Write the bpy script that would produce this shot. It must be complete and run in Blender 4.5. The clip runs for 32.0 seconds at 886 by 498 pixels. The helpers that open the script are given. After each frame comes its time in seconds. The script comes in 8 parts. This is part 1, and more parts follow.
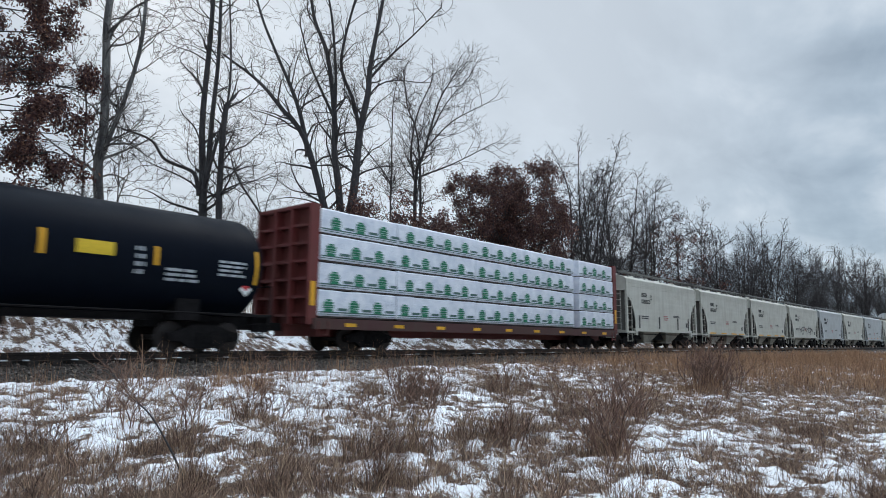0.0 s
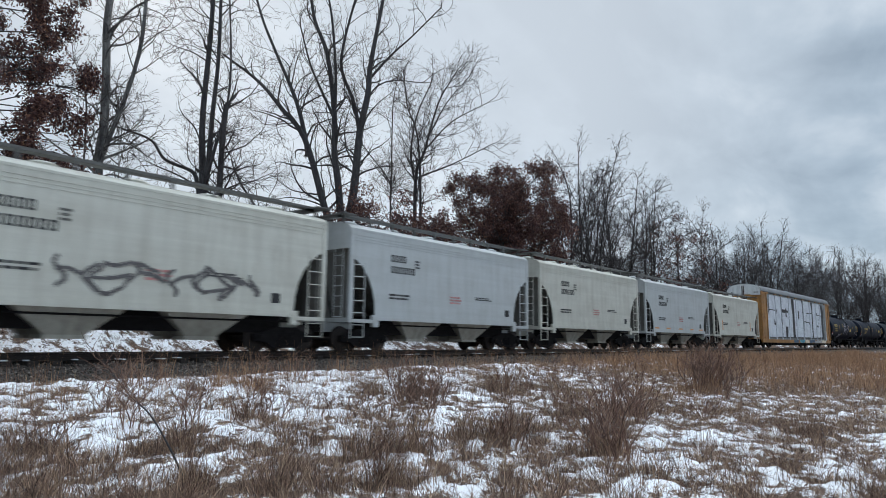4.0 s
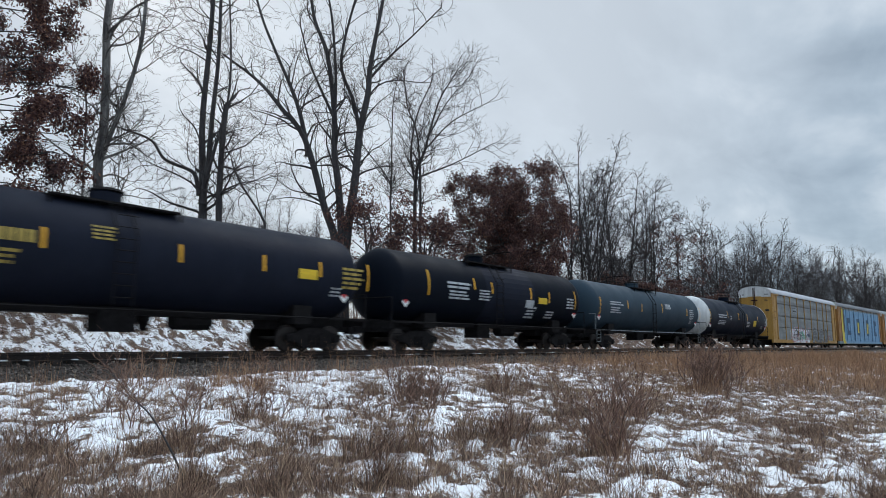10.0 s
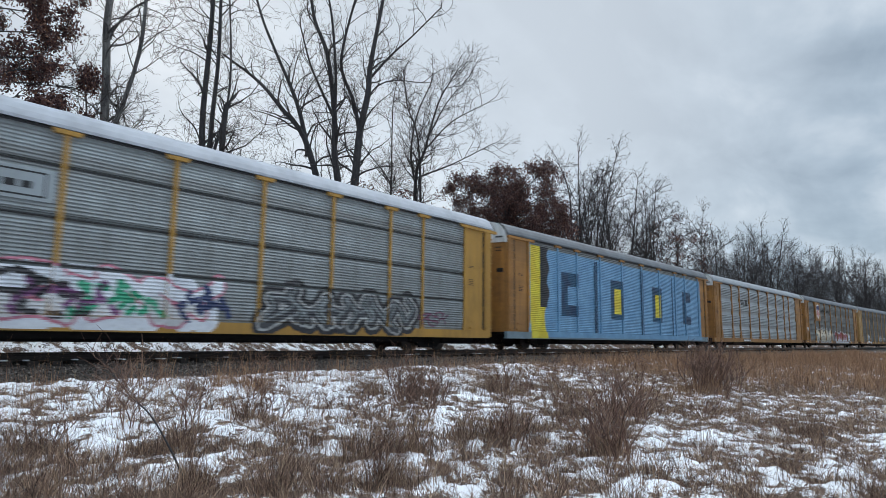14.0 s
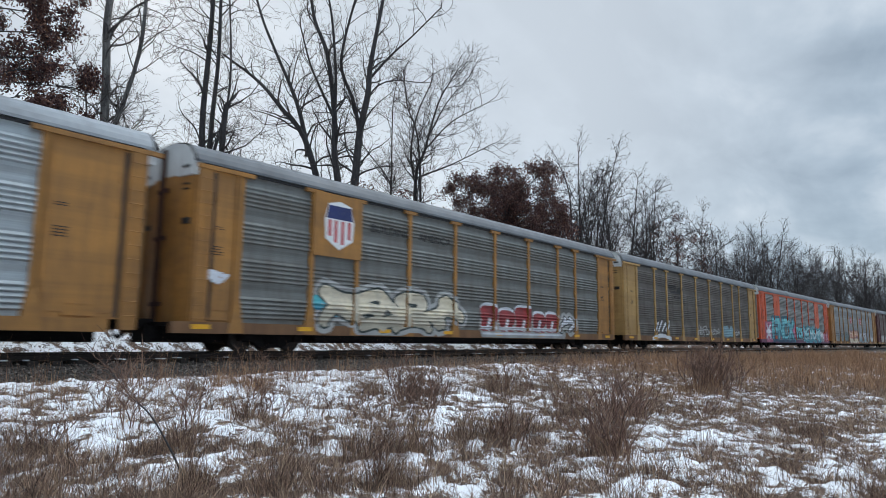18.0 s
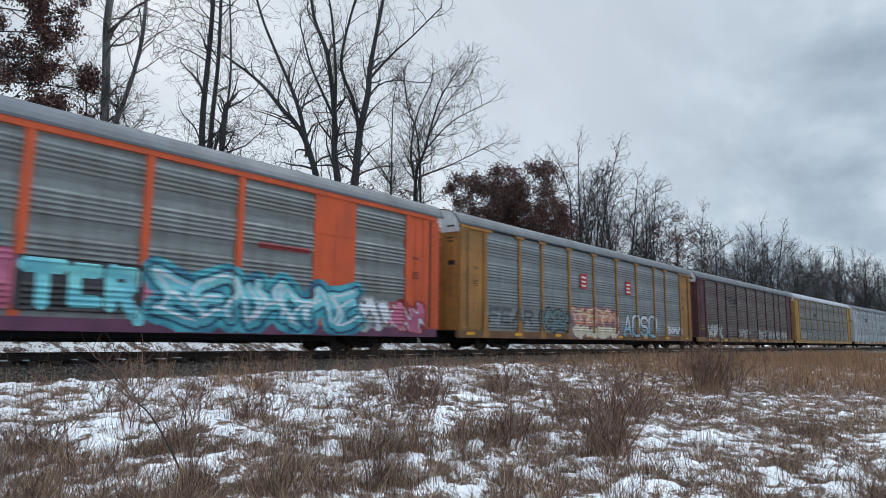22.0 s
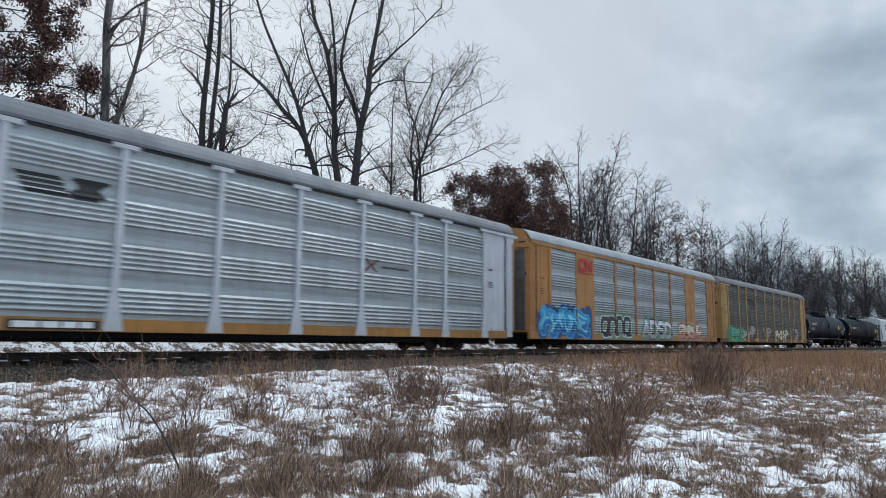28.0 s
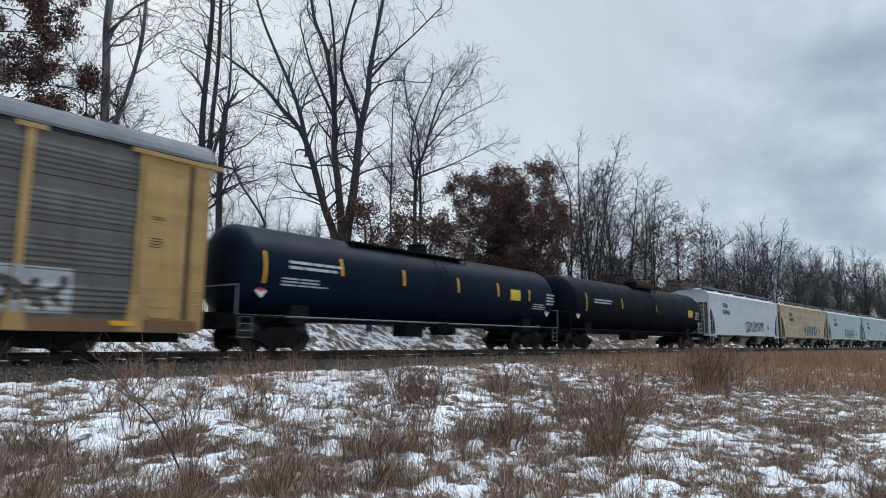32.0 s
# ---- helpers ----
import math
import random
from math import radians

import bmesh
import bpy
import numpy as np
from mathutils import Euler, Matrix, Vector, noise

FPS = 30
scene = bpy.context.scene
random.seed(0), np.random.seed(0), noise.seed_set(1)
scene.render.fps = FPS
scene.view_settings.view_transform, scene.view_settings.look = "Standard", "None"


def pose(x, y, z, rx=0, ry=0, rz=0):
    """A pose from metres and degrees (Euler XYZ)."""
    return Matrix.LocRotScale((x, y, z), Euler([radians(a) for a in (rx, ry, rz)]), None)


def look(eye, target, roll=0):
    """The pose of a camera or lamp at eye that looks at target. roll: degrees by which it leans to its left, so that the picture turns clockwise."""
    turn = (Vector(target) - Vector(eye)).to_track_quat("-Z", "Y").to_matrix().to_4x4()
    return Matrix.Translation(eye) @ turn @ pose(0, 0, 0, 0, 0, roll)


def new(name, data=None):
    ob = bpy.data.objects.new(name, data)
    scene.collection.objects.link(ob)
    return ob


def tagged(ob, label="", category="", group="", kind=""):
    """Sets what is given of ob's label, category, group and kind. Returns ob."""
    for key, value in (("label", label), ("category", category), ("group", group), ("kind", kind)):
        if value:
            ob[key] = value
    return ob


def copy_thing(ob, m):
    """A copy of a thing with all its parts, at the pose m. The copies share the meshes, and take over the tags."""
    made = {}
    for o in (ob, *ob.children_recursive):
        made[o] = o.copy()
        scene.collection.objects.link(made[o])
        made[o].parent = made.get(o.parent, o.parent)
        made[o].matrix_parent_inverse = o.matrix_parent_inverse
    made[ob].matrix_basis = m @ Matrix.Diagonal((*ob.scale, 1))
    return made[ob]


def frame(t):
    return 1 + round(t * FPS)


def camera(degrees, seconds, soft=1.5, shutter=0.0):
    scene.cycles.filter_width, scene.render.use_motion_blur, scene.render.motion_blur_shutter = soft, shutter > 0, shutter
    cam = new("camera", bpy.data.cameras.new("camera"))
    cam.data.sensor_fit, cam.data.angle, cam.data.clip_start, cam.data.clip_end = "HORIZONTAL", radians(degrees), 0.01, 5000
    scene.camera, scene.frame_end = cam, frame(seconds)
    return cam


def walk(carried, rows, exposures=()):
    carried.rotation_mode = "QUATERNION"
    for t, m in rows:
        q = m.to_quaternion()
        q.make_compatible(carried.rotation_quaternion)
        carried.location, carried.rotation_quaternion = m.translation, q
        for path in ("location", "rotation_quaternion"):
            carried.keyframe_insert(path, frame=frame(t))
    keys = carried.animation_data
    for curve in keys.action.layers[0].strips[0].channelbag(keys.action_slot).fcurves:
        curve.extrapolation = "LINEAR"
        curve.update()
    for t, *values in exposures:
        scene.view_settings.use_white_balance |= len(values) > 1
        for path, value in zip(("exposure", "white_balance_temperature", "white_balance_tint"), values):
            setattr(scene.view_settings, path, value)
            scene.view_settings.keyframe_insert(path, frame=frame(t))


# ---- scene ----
cam = camera(68.83, 32.0, soft=0.5, shutter=0.28)
EYE = Vector((0.0, 0.0, 0.445))
HEADING, TILT = radians(38.934), radians(7.984)
AIM = EYE + Vector((math.cos(HEADING) * math.cos(TILT), math.sin(HEADING) * math.cos(TILT), math.sin(TILT)))
STAND = look(EYE, AIM, 0.667)
walk(cam, [(0.0, STAND), (32.0, STAND)])

# ---- world: overcast winter sky ----
SUN_AZ, SUN_EL = radians(20), radians(32)
world = bpy.data.worlds.new("sky")
scene.world = world
world.use_nodes = True
wn, wl = world.node_tree.nodes, world.node_tree.links
wn.clear()


def wnode(kind, **values):
    n = wn.new(kind)
    for key, v in values.items():
        n.inputs[key].default_value = v
    return n


w_out, w_bg = wn.new("ShaderNodeOutputWorld"), wn.new("ShaderNodeBackground")
w_tc, w_sep = wn.new("ShaderNodeTexCoord"), wn.new("ShaderNodeSeparateXYZ")
wl.new(w_tc.outputs["Generated"], w_sep.inputs[0])
w_up = wn.new("ShaderNodeMath"); w_up.operation = "ADD"; w_up.inputs[1].default_value = 0.34
wl.new(w_sep.outputs["Z"], w_up.inputs[0])
w_max = wn.new("ShaderNodeMath"); w_max.operation = "MAXIMUM"; w_max.inputs[1].default_value = 0.05
wl.new(w_up.outputs[0], w_max.inputs[0])
w_div = wn.new("ShaderNodeVectorMath"); w_div.operation = "DIVIDE"
w_comb = wn.new("ShaderNodeCombineXYZ")
for i in range(3):
    wl.new(w_max.outputs[0], w_comb.inputs[i])
wl.new(w_tc.outputs["Generated"], w_div.inputs[0]); wl.new(w_comb.outputs[0], w_div.inputs[1])
w_map = wn.new("ShaderNodeMapping")
w_map.inputs["Location"].default_value = (0.35, 1.7, 0.0)
w_map.inputs["Rotation"].default_value = (0, 0, radians(-25))
w_map.inputs["Scale"].default_value = (0.7, 1.0, 0.0)
wl.new(w_div.outputs[0], w_map.inputs[0])
w_n1 = wnode("ShaderNodeTexNoise", Scale=1.9, Detail=5.0, Roughness=0.52, Distortion=0.5)
wl.new(w_map.outputs[0], w_n1.inputs["Vector"])
w_n2 = wnode("ShaderNodeTexNoise", Scale=4.2, Detail=5.0, Roughness=0.55, Distortion=0.3)
wl.new(w_map.outputs[0], w_n2.inputs["Vector"])
w_mix = wn.new("ShaderNodeMix"); w_mix.data_type = "FLOAT"; w_mix.inputs[0].default_value = 0.45
wl.new(w_n1.outputs[0], w_mix.inputs[2]); wl.new(w_n2.outputs[0], w_mix.inputs[3])
w_ramp = wn.new("ShaderNodeValToRGB")
w_ramp.color_ramp.elements[0].position, w_ramp.color_ramp.elements[0].color = 0.40, (0.275, 0.355, 0.442, 1)
w_ramp.color_ramp.elements[1].position, w_ramp.color_ramp.elements[1].color = 0.60, (0.60, 0.685, 0.77, 1)
e = w_ramp.color_ramp.elements.new(0.5); e.color = (0.396, 0.49, 0.586, 1)
wl.new(w_mix.outputs[0], w_ramp.inputs[0])
# brighter, thinner cloud towards the hidden sun
w_dot = wn.new("ShaderNodeVectorMath"); w_dot.operation = "DOT_PRODUCT"
w_dot.inputs[1].default_value = (0.68, 0.59, 0.44)
wl.new(w_tc.outputs["Generated"], w_dot.inputs[0])
w_glow = wn.new("ShaderNodeMapRange")
w_glow.interpolation_type = "SMOOTHSTEP"
for key, v in (("From Min", 0.78), ("From Max", 1.0), ("To Min", 0.0), ("To Max", 0.6)):
    w_glow.inputs[key].default_value = v
wl.new(w_dot.outputs["Value"], w_glow.inputs[0])
w_lift = wn.new("ShaderNodeMix"); w_lift.data_type = "RGBA"
w_lift.inputs[7].default_value = (0.795, 0.85, 0.905, 1)
wl.new(w_glow.outputs[0], w_lift.inputs[0]); wl.new(w_ramp.outputs[0], w_lift.inputs[6])
w_sky = wn.new("ShaderNodeTexSky")
w_sky.sky_type, w_sky.sun_disc, w_sky.sun_elevation, w_sky.sun_rotation = "NISHITA", False, SUN_EL, SUN_AZ
w_skym = wn.new("ShaderNodeMix"); w_skym.data_type = "RGBA"; w_skym.blend_type = "ADD"
w_skym.inputs[0].default_value = 0.012
wl.new(w_lift.outputs[2], w_skym.inputs[6]); wl.new(w_sky.outputs[0], w_skym.inputs[7])
wl.new(w_skym.outputs[2], w_bg.inputs[0])
# an overcast sky is brightest overhead
w_zen = wn.new("ShaderNodeMapRange")
for key, v in (("From Min", 0.5), ("From Max", 0.95), ("To Min", 1.0), ("To Max", 3.7)):
    w_zen.inputs[key].default_value = v
wl.new(w_sep.outputs["Z"], w_zen.inputs[0])
wl.new(w_zen.outputs[0], w_bg.inputs[1])
wl.new(w_bg.outputs[0], w_out.inputs[0])

sun = new("sun", bpy.data.lights.new("sun", "SUN"))
sun.data.energy, sun.data.angle, sun.data.color = 0.8, radians(30), (1.0, 0.96, 0.9)
sun.matrix_world = look((60, 10, 60), (20, 18, 0))
scene.view_settings.exposure = -0.08


# ---- materials ----
def lin(r, g, b):
    return tuple((c / 255 / 12.92 if c <= 10 else ((c / 255 + 0.055) / 1.055) ** 2.4) for c in (r, g, b)) + (1.0,)


def tone(c, k):
    return (min(c[0] * k, 1), min(c[1] * k, 1), min(c[2] * k, 1), 1.0)


class Nodes:
    def __init__(self, name):
        self.m = bpy.data.materials.new(name)
        self.m.use_nodes = True
        self.n, self.l = self.m.node_tree.nodes, self.m.node_tree.links
        self.b = self.n["Principled BSDF"]

    def add(self, kind, **values):
        n = self.n.new(kind)
        for key, v in values.items():
            n.inputs[key].default_value = v
        return n

    def noise(self, scale, detail=4.0, rough=0.6, coord="Object", stretch=(1, 1, 1), distort=0.0):
        tc, mp = self.n.new("ShaderNodeTexCoord"), self.n.new("ShaderNodeMapping")
        mp.inputs["Scale"].default_value = stretch
        self.l.new(tc.outputs[coord], mp.inputs[0])
        t = self.add("ShaderNodeTexNoise", Scale=scale, Detail=detail, Roughness=rough, Distortion=distort)
        self.l.new(mp.outputs[0], t.inputs["Vector"])
        return t.outputs[0]

    def ramp(self, src, stops):
        r = self.n.new("ShaderNodeValToRGB")
        els = r.color_ramp.elements
        while len(els) < len(stops):
            els.new(0.5)
        for el, (p, c) in zip(els, stops):
            el.position, el.color = p, c if isinstance(c, tuple) else (c, c, c, 1)
        self.l.new(src, r.inputs[0])
        return r.outputs[0]

    def mix(self, fac, a, b, blend="MIX"):
        x = self.n.new("ShaderNodeMix")
        x.data_type, x.blend_type = "RGBA", blend
        for sock, v in ((x.inputs[0], fac), (x.inputs[6], a), (x.inputs[7], b)):
            if hasattr(v, "links"):
                self.l.new(v, sock)
            else:
                sock.default_value = v
        return x.outputs[2]

    def bump(self, src, strength, dist=0.02):
        bp = self.add("ShaderNodeBump", Strength=strength, Distance=dist)
        self.l.new(src, bp.inputs["Height"])
        self.l.new(bp.outputs[0], self.b.inputs["Normal"])

    def set(self, color, rough=0.6, metal=0.0):
        for key, v in (("Base Color", color), ("Roughness", rough), ("Metallic", metal)):
            if hasattr(v, "links"):
                self.l.new(v, self.b.inputs[key])
            else:
                self.b.inputs[key].default_value = v
        return self.m


MATS = {}


def paint(name, col, rough=0.5, dirt=0.35, metal=0.0, dirt_col=None, gloss=0.5, band=0.0):
    """Weathered car paint: two scales of grime, streaks running down."""
    if name in MATS:
        return MATS[name]
    k = Nodes(name)
    dc = dirt_col or lin(70, 58, 48)
    streaks = k.noise(2.2, 5, 0.65, stretch=(2.5, 2.5, 0.22))
    patch = k.noise(0.8, 4, 0.6)
    fine = k.noise(28, 3, 0.6)
    f1 = k.ramp(streaks, [(0.42, 0.0), (0.72, dirt)])
    f2 = k.ramp(patch, [(0.45, 0.0), (0.75, dirt * 0.9)])
    c = k.mix(f1, col, dc)
    c = k.mix(f2, c, tone(dc, 1.3))
    c = k.mix(k.ramp(fine, [(0.4, 0.0), (0.7, 0.16)]), c, tone(col, 0.55))
    if band:
        # long smears that run along the car, and grime thrown up from below
        smear = k.noise(1.0, 5, 0.6, stretch=(0.07, 1.0, 2.6))
        c = k.mix(k.ramp(smear, [(0.40, band), (0.60, 0.0)]), c, tone(dc, 0.9))
        blot = k.noise(1.7, 6, 0.7, stretch=(0.6, 1.0, 1.1))
        c = k.mix(k.ramp(blot, [(0.55, 0.0), (0.75, band * 0.8)]), c, tone(dc, 0.75))
    r = k.ramp(patch, [(0.3, rough * 0.85), (0.7, min(rough * 1.25, 1))])
    k.bump(fine, 0.08, 0.01)
    k.b.inputs["Specular IOR Level"].default_value = gloss
    MATS[name] = k.set(c, r, metal)
    return MATS[name]


def plain(name, col, rough=0.6, var=0.25, scale=12, metal=0.0, bump=0.1):
    if name in MATS:
        return MATS[name]
    k = Nodes(name)
    c = k.mix(k.ramp(k.noise(scale), [(0.35, 0.0), (0.7, 1.0)]), tone(col, 1 - var), tone(col, 1 + var))
    k.bump(k.noise(scale * 3), bump, 0.01)
    MATS[name] = k.set(c, rough, metal)
    return MATS[name]


# ---- mesh building ----
class Build:
    """Gathers points and faces of one mesh."""

    def __init__(self):
        self.v, self.f = [], []

    def box(self, x0, x1, y0, y1, z0, z1, bev=0.0):
        b = len(self.v)
        if bev > 0:
            c = bev
            for z in (z0, z1):
                self.v += [(x0 + c, y0, z), (x1 - c, y0, z), (x1, y0 + c, z), (x1, y1 - c, z), (x1 - c, y1, z), (x0 + c, y1, z), (x0, y1 - c, z), (x0, y0 + c, z)]
            self.f += [tuple(b + 7 - i for i in range(8)), tuple(b + 8 + i for i in range(8))]
            self.f += [(b + i, b + (i + 1) % 8, b + 8 + (i + 1) % 8, b + 8 + i) for i in range(8)]
            return self
        self.v += [(x, y, z) for z in (z0, z1) for x, y in ((x0, y0), (x1, y0), (x1, y1), (x0, y1))]
        self.f += [tuple(b + i for i in q) for q in ((3, 2, 1, 0), (4, 5, 6, 7), (0, 1, 5, 4), (1, 2, 6, 5), (2, 3, 7, 6), (3, 0, 4, 7))]
        return self

    def sweep(self, profile, x0, x1, closed=True, caps=True):
        """A profile of (y, z) pairs swept along x."""
        return self.loft([(x0, profile), (x1, profile)], closed, caps)

    def loft(self, sections, closed=True, caps=True):
        b, n = len(self.v), len(sections[0][1])
        for x, pr in sections:
            self.v += [(x, y, z) for y, z in pr]
        for j in range(len(sections) - 1):
            for i in range(n if closed else n - 1):
                a, c = b + j * n + i, b + j * n + (i + 1) % n
                self.f.append((a, a + n, c + n, c))
        if caps:
            self.f.append(tuple(b + i for i in range(n)))
            self.f.append(tuple(b + (len(sections) - 1) * n + n - 1 - i for i in range(n)))
        return self

    def plate(self, outline, y0, y1):
        """An outline of (x, z) pairs with thickness along y."""
        b, n = len(self.v), len(outline)
        self.v += [(x, y0, z) for x, z in outline] + [(x, y1, z) for x, z in outline]
        self.f += [tuple(b + i for i in range(n)), tuple(b + n + n - 1 - i for i in range(n))]
        self.f += [(b + (i + 1) % n, b + i, b + n + i, b + n + (i + 1) % n) for i in range(n)]
        return self

    def rod(self, p, q, r, n=6):
        return self.tube([Vector(p), Vector(q)], [r, r], n, True)

    def tube(self, pts, radii, n=6, caps=False):
        b = len(self.v)
        side = None
        for i, p in enumerate(pts):
            t = (pts[min(i + 1, len(pts) - 1)] - pts[max(i - 1, 0)])
            t.normalize()
            if side is None:
                side = t.cross(Vector((0.3, 0.2, 1.0)) if abs(t.z) < 0.9 else Vector((1, 0.2, 0)))
            else:
                side = side - t * side.dot(t)
            side.normalize()
            up = t.cross(side)
            r = radii[i]
            for k in range(n):
                a = 2 * math.pi * k / n
                c, s = math.cos(a) * r, math.sin(a) * r
                self.v.append((p.x + side.x * c + up.x * s, p.y + side.y * c + up.y * s, p.z + side.z * c + up.z * s))
        for j in range(len(pts) - 1):
            for k in range(n):
                a, c = b + j * n + k, b + j * n + (k + 1) % n
                self.f.append((a, c, c + n, a + n))
        if caps:
            self.f += [tuple(b + n - 1 - k for k in range(n)), tuple(b + (len(pts) - 1) * n + k for k in range(n))]
        return self

    def mesh(self, name, mat, smooth=False):
        me = bpy.data.meshes.new(name)
        me.from_pydata(self.v, [], self.f)
        me.materials.append(mat)
        if smooth:
            me.polygons.foreach_set("use_smooth", [True] * len(me.polygons))
        me.update()
        return me


def arrays_mesh(name, verts, tris, quads, mat):
    """A mesh from arrays; for what holds very many faces."""
    me = bpy.data.meshes.new(name)
    nt, nq = len(tris), len(quads)
    me.vertices.add(len(verts)); me.vertices.foreach_set("co", np.asarray(verts, np.float32).ravel())
    loops = np.concatenate([np.asarray(tris, np.int32).ravel(), np.asarray(quads, np.int32).ravel()])
    me.loops.add(len(loops)); me.loops.foreach_set("vertex_index", loops)
    me.polygons.add(nt + nq)
    me.polygons.foreach_set("loop_start", np.concatenate([np.arange(nt) * 3, nt * 3 + np.arange(nq) * 4]).astype(np.int32))
    me.materials.append(mat)
    me.update(calc_edges=True)
    return me


def part(name, shape, material, parent, label="", smooth=False, at=None):
    """Links a Build, or a mesh that is already made, as one object under a thing or a part."""
    me = shape.mesh(name, material, smooth) if isinstance(shape, Build) else shape
    ob = new(name, me)
    ob.parent = parent
    if at is not None:
        ob.location = at
    if label:
        ob["label"] = label
    return ob


def thing(name, label, category, group="", kind="", at=None):
    ob = new(name)
    ob.empty_display_size = 0.3
    if at is not None:
        ob.matrix_world = at
    return tagged(ob, label, category, group, kind)


# ---- the line of the track: a gentle curve ----
CURVE, OFF = -0.000747, 18.06


def on_track(s, off=0.0):
    """Place and heading at s metres along the track, off metres to its far side."""
    ph = CURVE * s
    return math.sin(ph) / CURVE - off * math.sin(ph), OFF + (1 - math.cos(ph)) / CURVE + off * math.cos(ph), ph


def track_y(x):
    x = np.clip(x, -500, 500)
    return OFF + CURVE * x * x / 2


# ---- ground ----
def hashed(a, b, k):
    return np.modf(np.abs(np.sin(a * 127.1 + b * 311.7 + k * 74.7) * 43758.5453))[0]


def field(x, y, scale, seed):
    """Smooth value noise, 0 to 1."""
    x, y = x * scale, y * scale
    xi, yi = np.floor(x), np.floor(y)
    u, v = x - xi, y - yi
    u, v = u * u * (3 - 2 * u), v * v * (3 - 2 * v)
    a, b, c, d = hashed(xi, yi, seed), hashed(xi + 1, yi, seed), hashed(xi, yi + 1, seed), hashed(xi + 1, yi + 1, seed)
    return (a * (1 - u) + b * u) * (1 - v) + (c * (1 - u) + d * u) * v


def fractal(x, y, scale, seed, octaves=4):
    out, amp, tot = 0, 1.0, 0.0
    for i in range(octaves):
        out = out + amp * field(x * 2 ** i, y * 2 ** i, scale, seed + i * 7)
        tot += amp
        amp *= 0.5
    return out / tot


def aside(x, y):
    """Metres from the track's centre line, towards the camera."""
    return track_y(x) - y


# drifts where the snow lies unbroken: x, y, radius
DRIFTS = ((6.2, 4.6, 0.45), (7.5, 5.4, 0.5), (9.3, 6.6, 0.6), (3.4, 6.7, 0.4), (4.0, 8.4, 0.5), (3.9, 9.6, 0.6), (5.9, 8.3, 0.5), (7.6, 11.6, 0.9), (5.4, 4.7, 0.35), (8.5, 2.8, 0.5), (10.7, 3.0, 0.6), (10.3, 1.2, 0.6), (8.6, 1.5, 0.4), (7.6, 9.1, 0.7), (9.4, 5.5, 0.5), (6.9, 2.9, 0.35), (10.1, 11.9, 1.0), (11.9, 11.1, 1.0), (3.6, 6.5, 0.3))


def snow_at(x, y):
    d = aside(x, y)
    along, across = x * 0.78 + y * 0.63, -x * 0.63 + y * 0.78
    n = 0.17 * fractal(along, across * 1.5, 0.6, 3) + 0.29 * fractal(along, across * 1.4, 1.9, 11) + 0.54 * fractal(along, across * 1.3, 4.8, 23, 3)
    bias = np.interp(d, [-60, -14, -9, -7.5, -5, -3, 2.9, 3.3, 4.2, 7.5, 10, 16, 40], [-0.2, -0.14, -0.09, -0.045, -0.03, -0.02, -0.3, 0.045, 0.045, 0.018, -0.012, -0.012, -0.01])
    right = np.clip((x - 17 - 0.5 * (d - 6)) / 12, 0, 1)
    bias = bias - 0.07 * right * (d > 3) * (d < 9) - 0.1 * np.clip((x - 28) / 25, 0, 1)
    bias = bias - 0.06 * np.clip((y - x + 1) / 2, 0, 1) * np.clip((9.5 - np.hypot(x, y)) / 2.5, 0, 1)
    bias = bias - 0.022 * np.clip((x - y - 4) / 4, 0, 1) * (d > 6)
    for cx, cy, cr in DRIFTS:
        bias = bias + 0.055 * np.exp(-((x - cx) ** 2 + (y - cy) ** 2) / (cr * cr))
    return n + bias


def ground_z(x, y):
    d = aside(x, y)
    z = np.interp(d, [-400, -60, -30, -12, -8, -5, -3.6, -2.4, 2.4, 3.5, 6, 14, 30, 400],
                  [4.0, 2.6, 2.0, 1.6, 1.2, 0.05, -0.45, -0.5, -0.5, -0.52, -0.74, -1.15, -1.2, -1.0])
    rough = (d > 3.2) | (d < -3.2)
    z = z + rough * (0.16 * (fractal(x, y, 0.35, 5) - 0.5) + 0.15 * (fractal(x, y, 2.3, 9, 3) - 0.5) + 0.08 * (fractal(x, y, 6.0, 19, 2) - 0.5))
    z = z + rough * 0.025 * np.clip((snow_at(x, y) - 0.47) * 10, 0, 1)
    return z


def spread(stops):
    return np.unique(np.concatenate([np.arange(a, b, st) for a, b, st in stops]))


gx = spread([(-3000, -300, 300), (-300, -40, 20), (-40, -14, 1.0), (-14, -4, 0.25), (-4, 8, 0.09), (8, 26, 0.07), (26, 60, 0.35), (60, 150, 1.5), (150, 500, 12), (500, 4000, 350)])
gy = spread([(-3000, -300, 300), (-300, -40, 20), (-40, -14, 1.0), (-14, -2, 0.25), (-2, 15.6, 0.075), (15.6, 30, 0.3), (30, 70, 2.0), (70, 400, 20), (400, 4000, 360)])
GX, GY = np.meshgrid(gx, gy)
GZ = ground_z(GX, GY)
nx, ny = len(gx), len(gy)
idx = np.arange(nx * ny).reshape(ny, nx)
quads = np.stack([idx[:-1, :-1], idx[:-1, 1:], idx[1:, 1:], idx[1:, :-1]], -1).reshape(-1, 4)
k = Nodes("snowy_ground")
at = k.n.new("ShaderNodeAttribute"); at.attribute_name = "snow"
fine = k.noise(9.0, 8, 0.8)
mul = k.n.new("ShaderNodeMath"); mul.operation = "MULTIPLY_ADD"; mul.inputs[1].default_value = 0.75
k.l.new(fine, mul.inputs[0]); k.l.new(at.outputs["Fac"], mul.inputs[2])
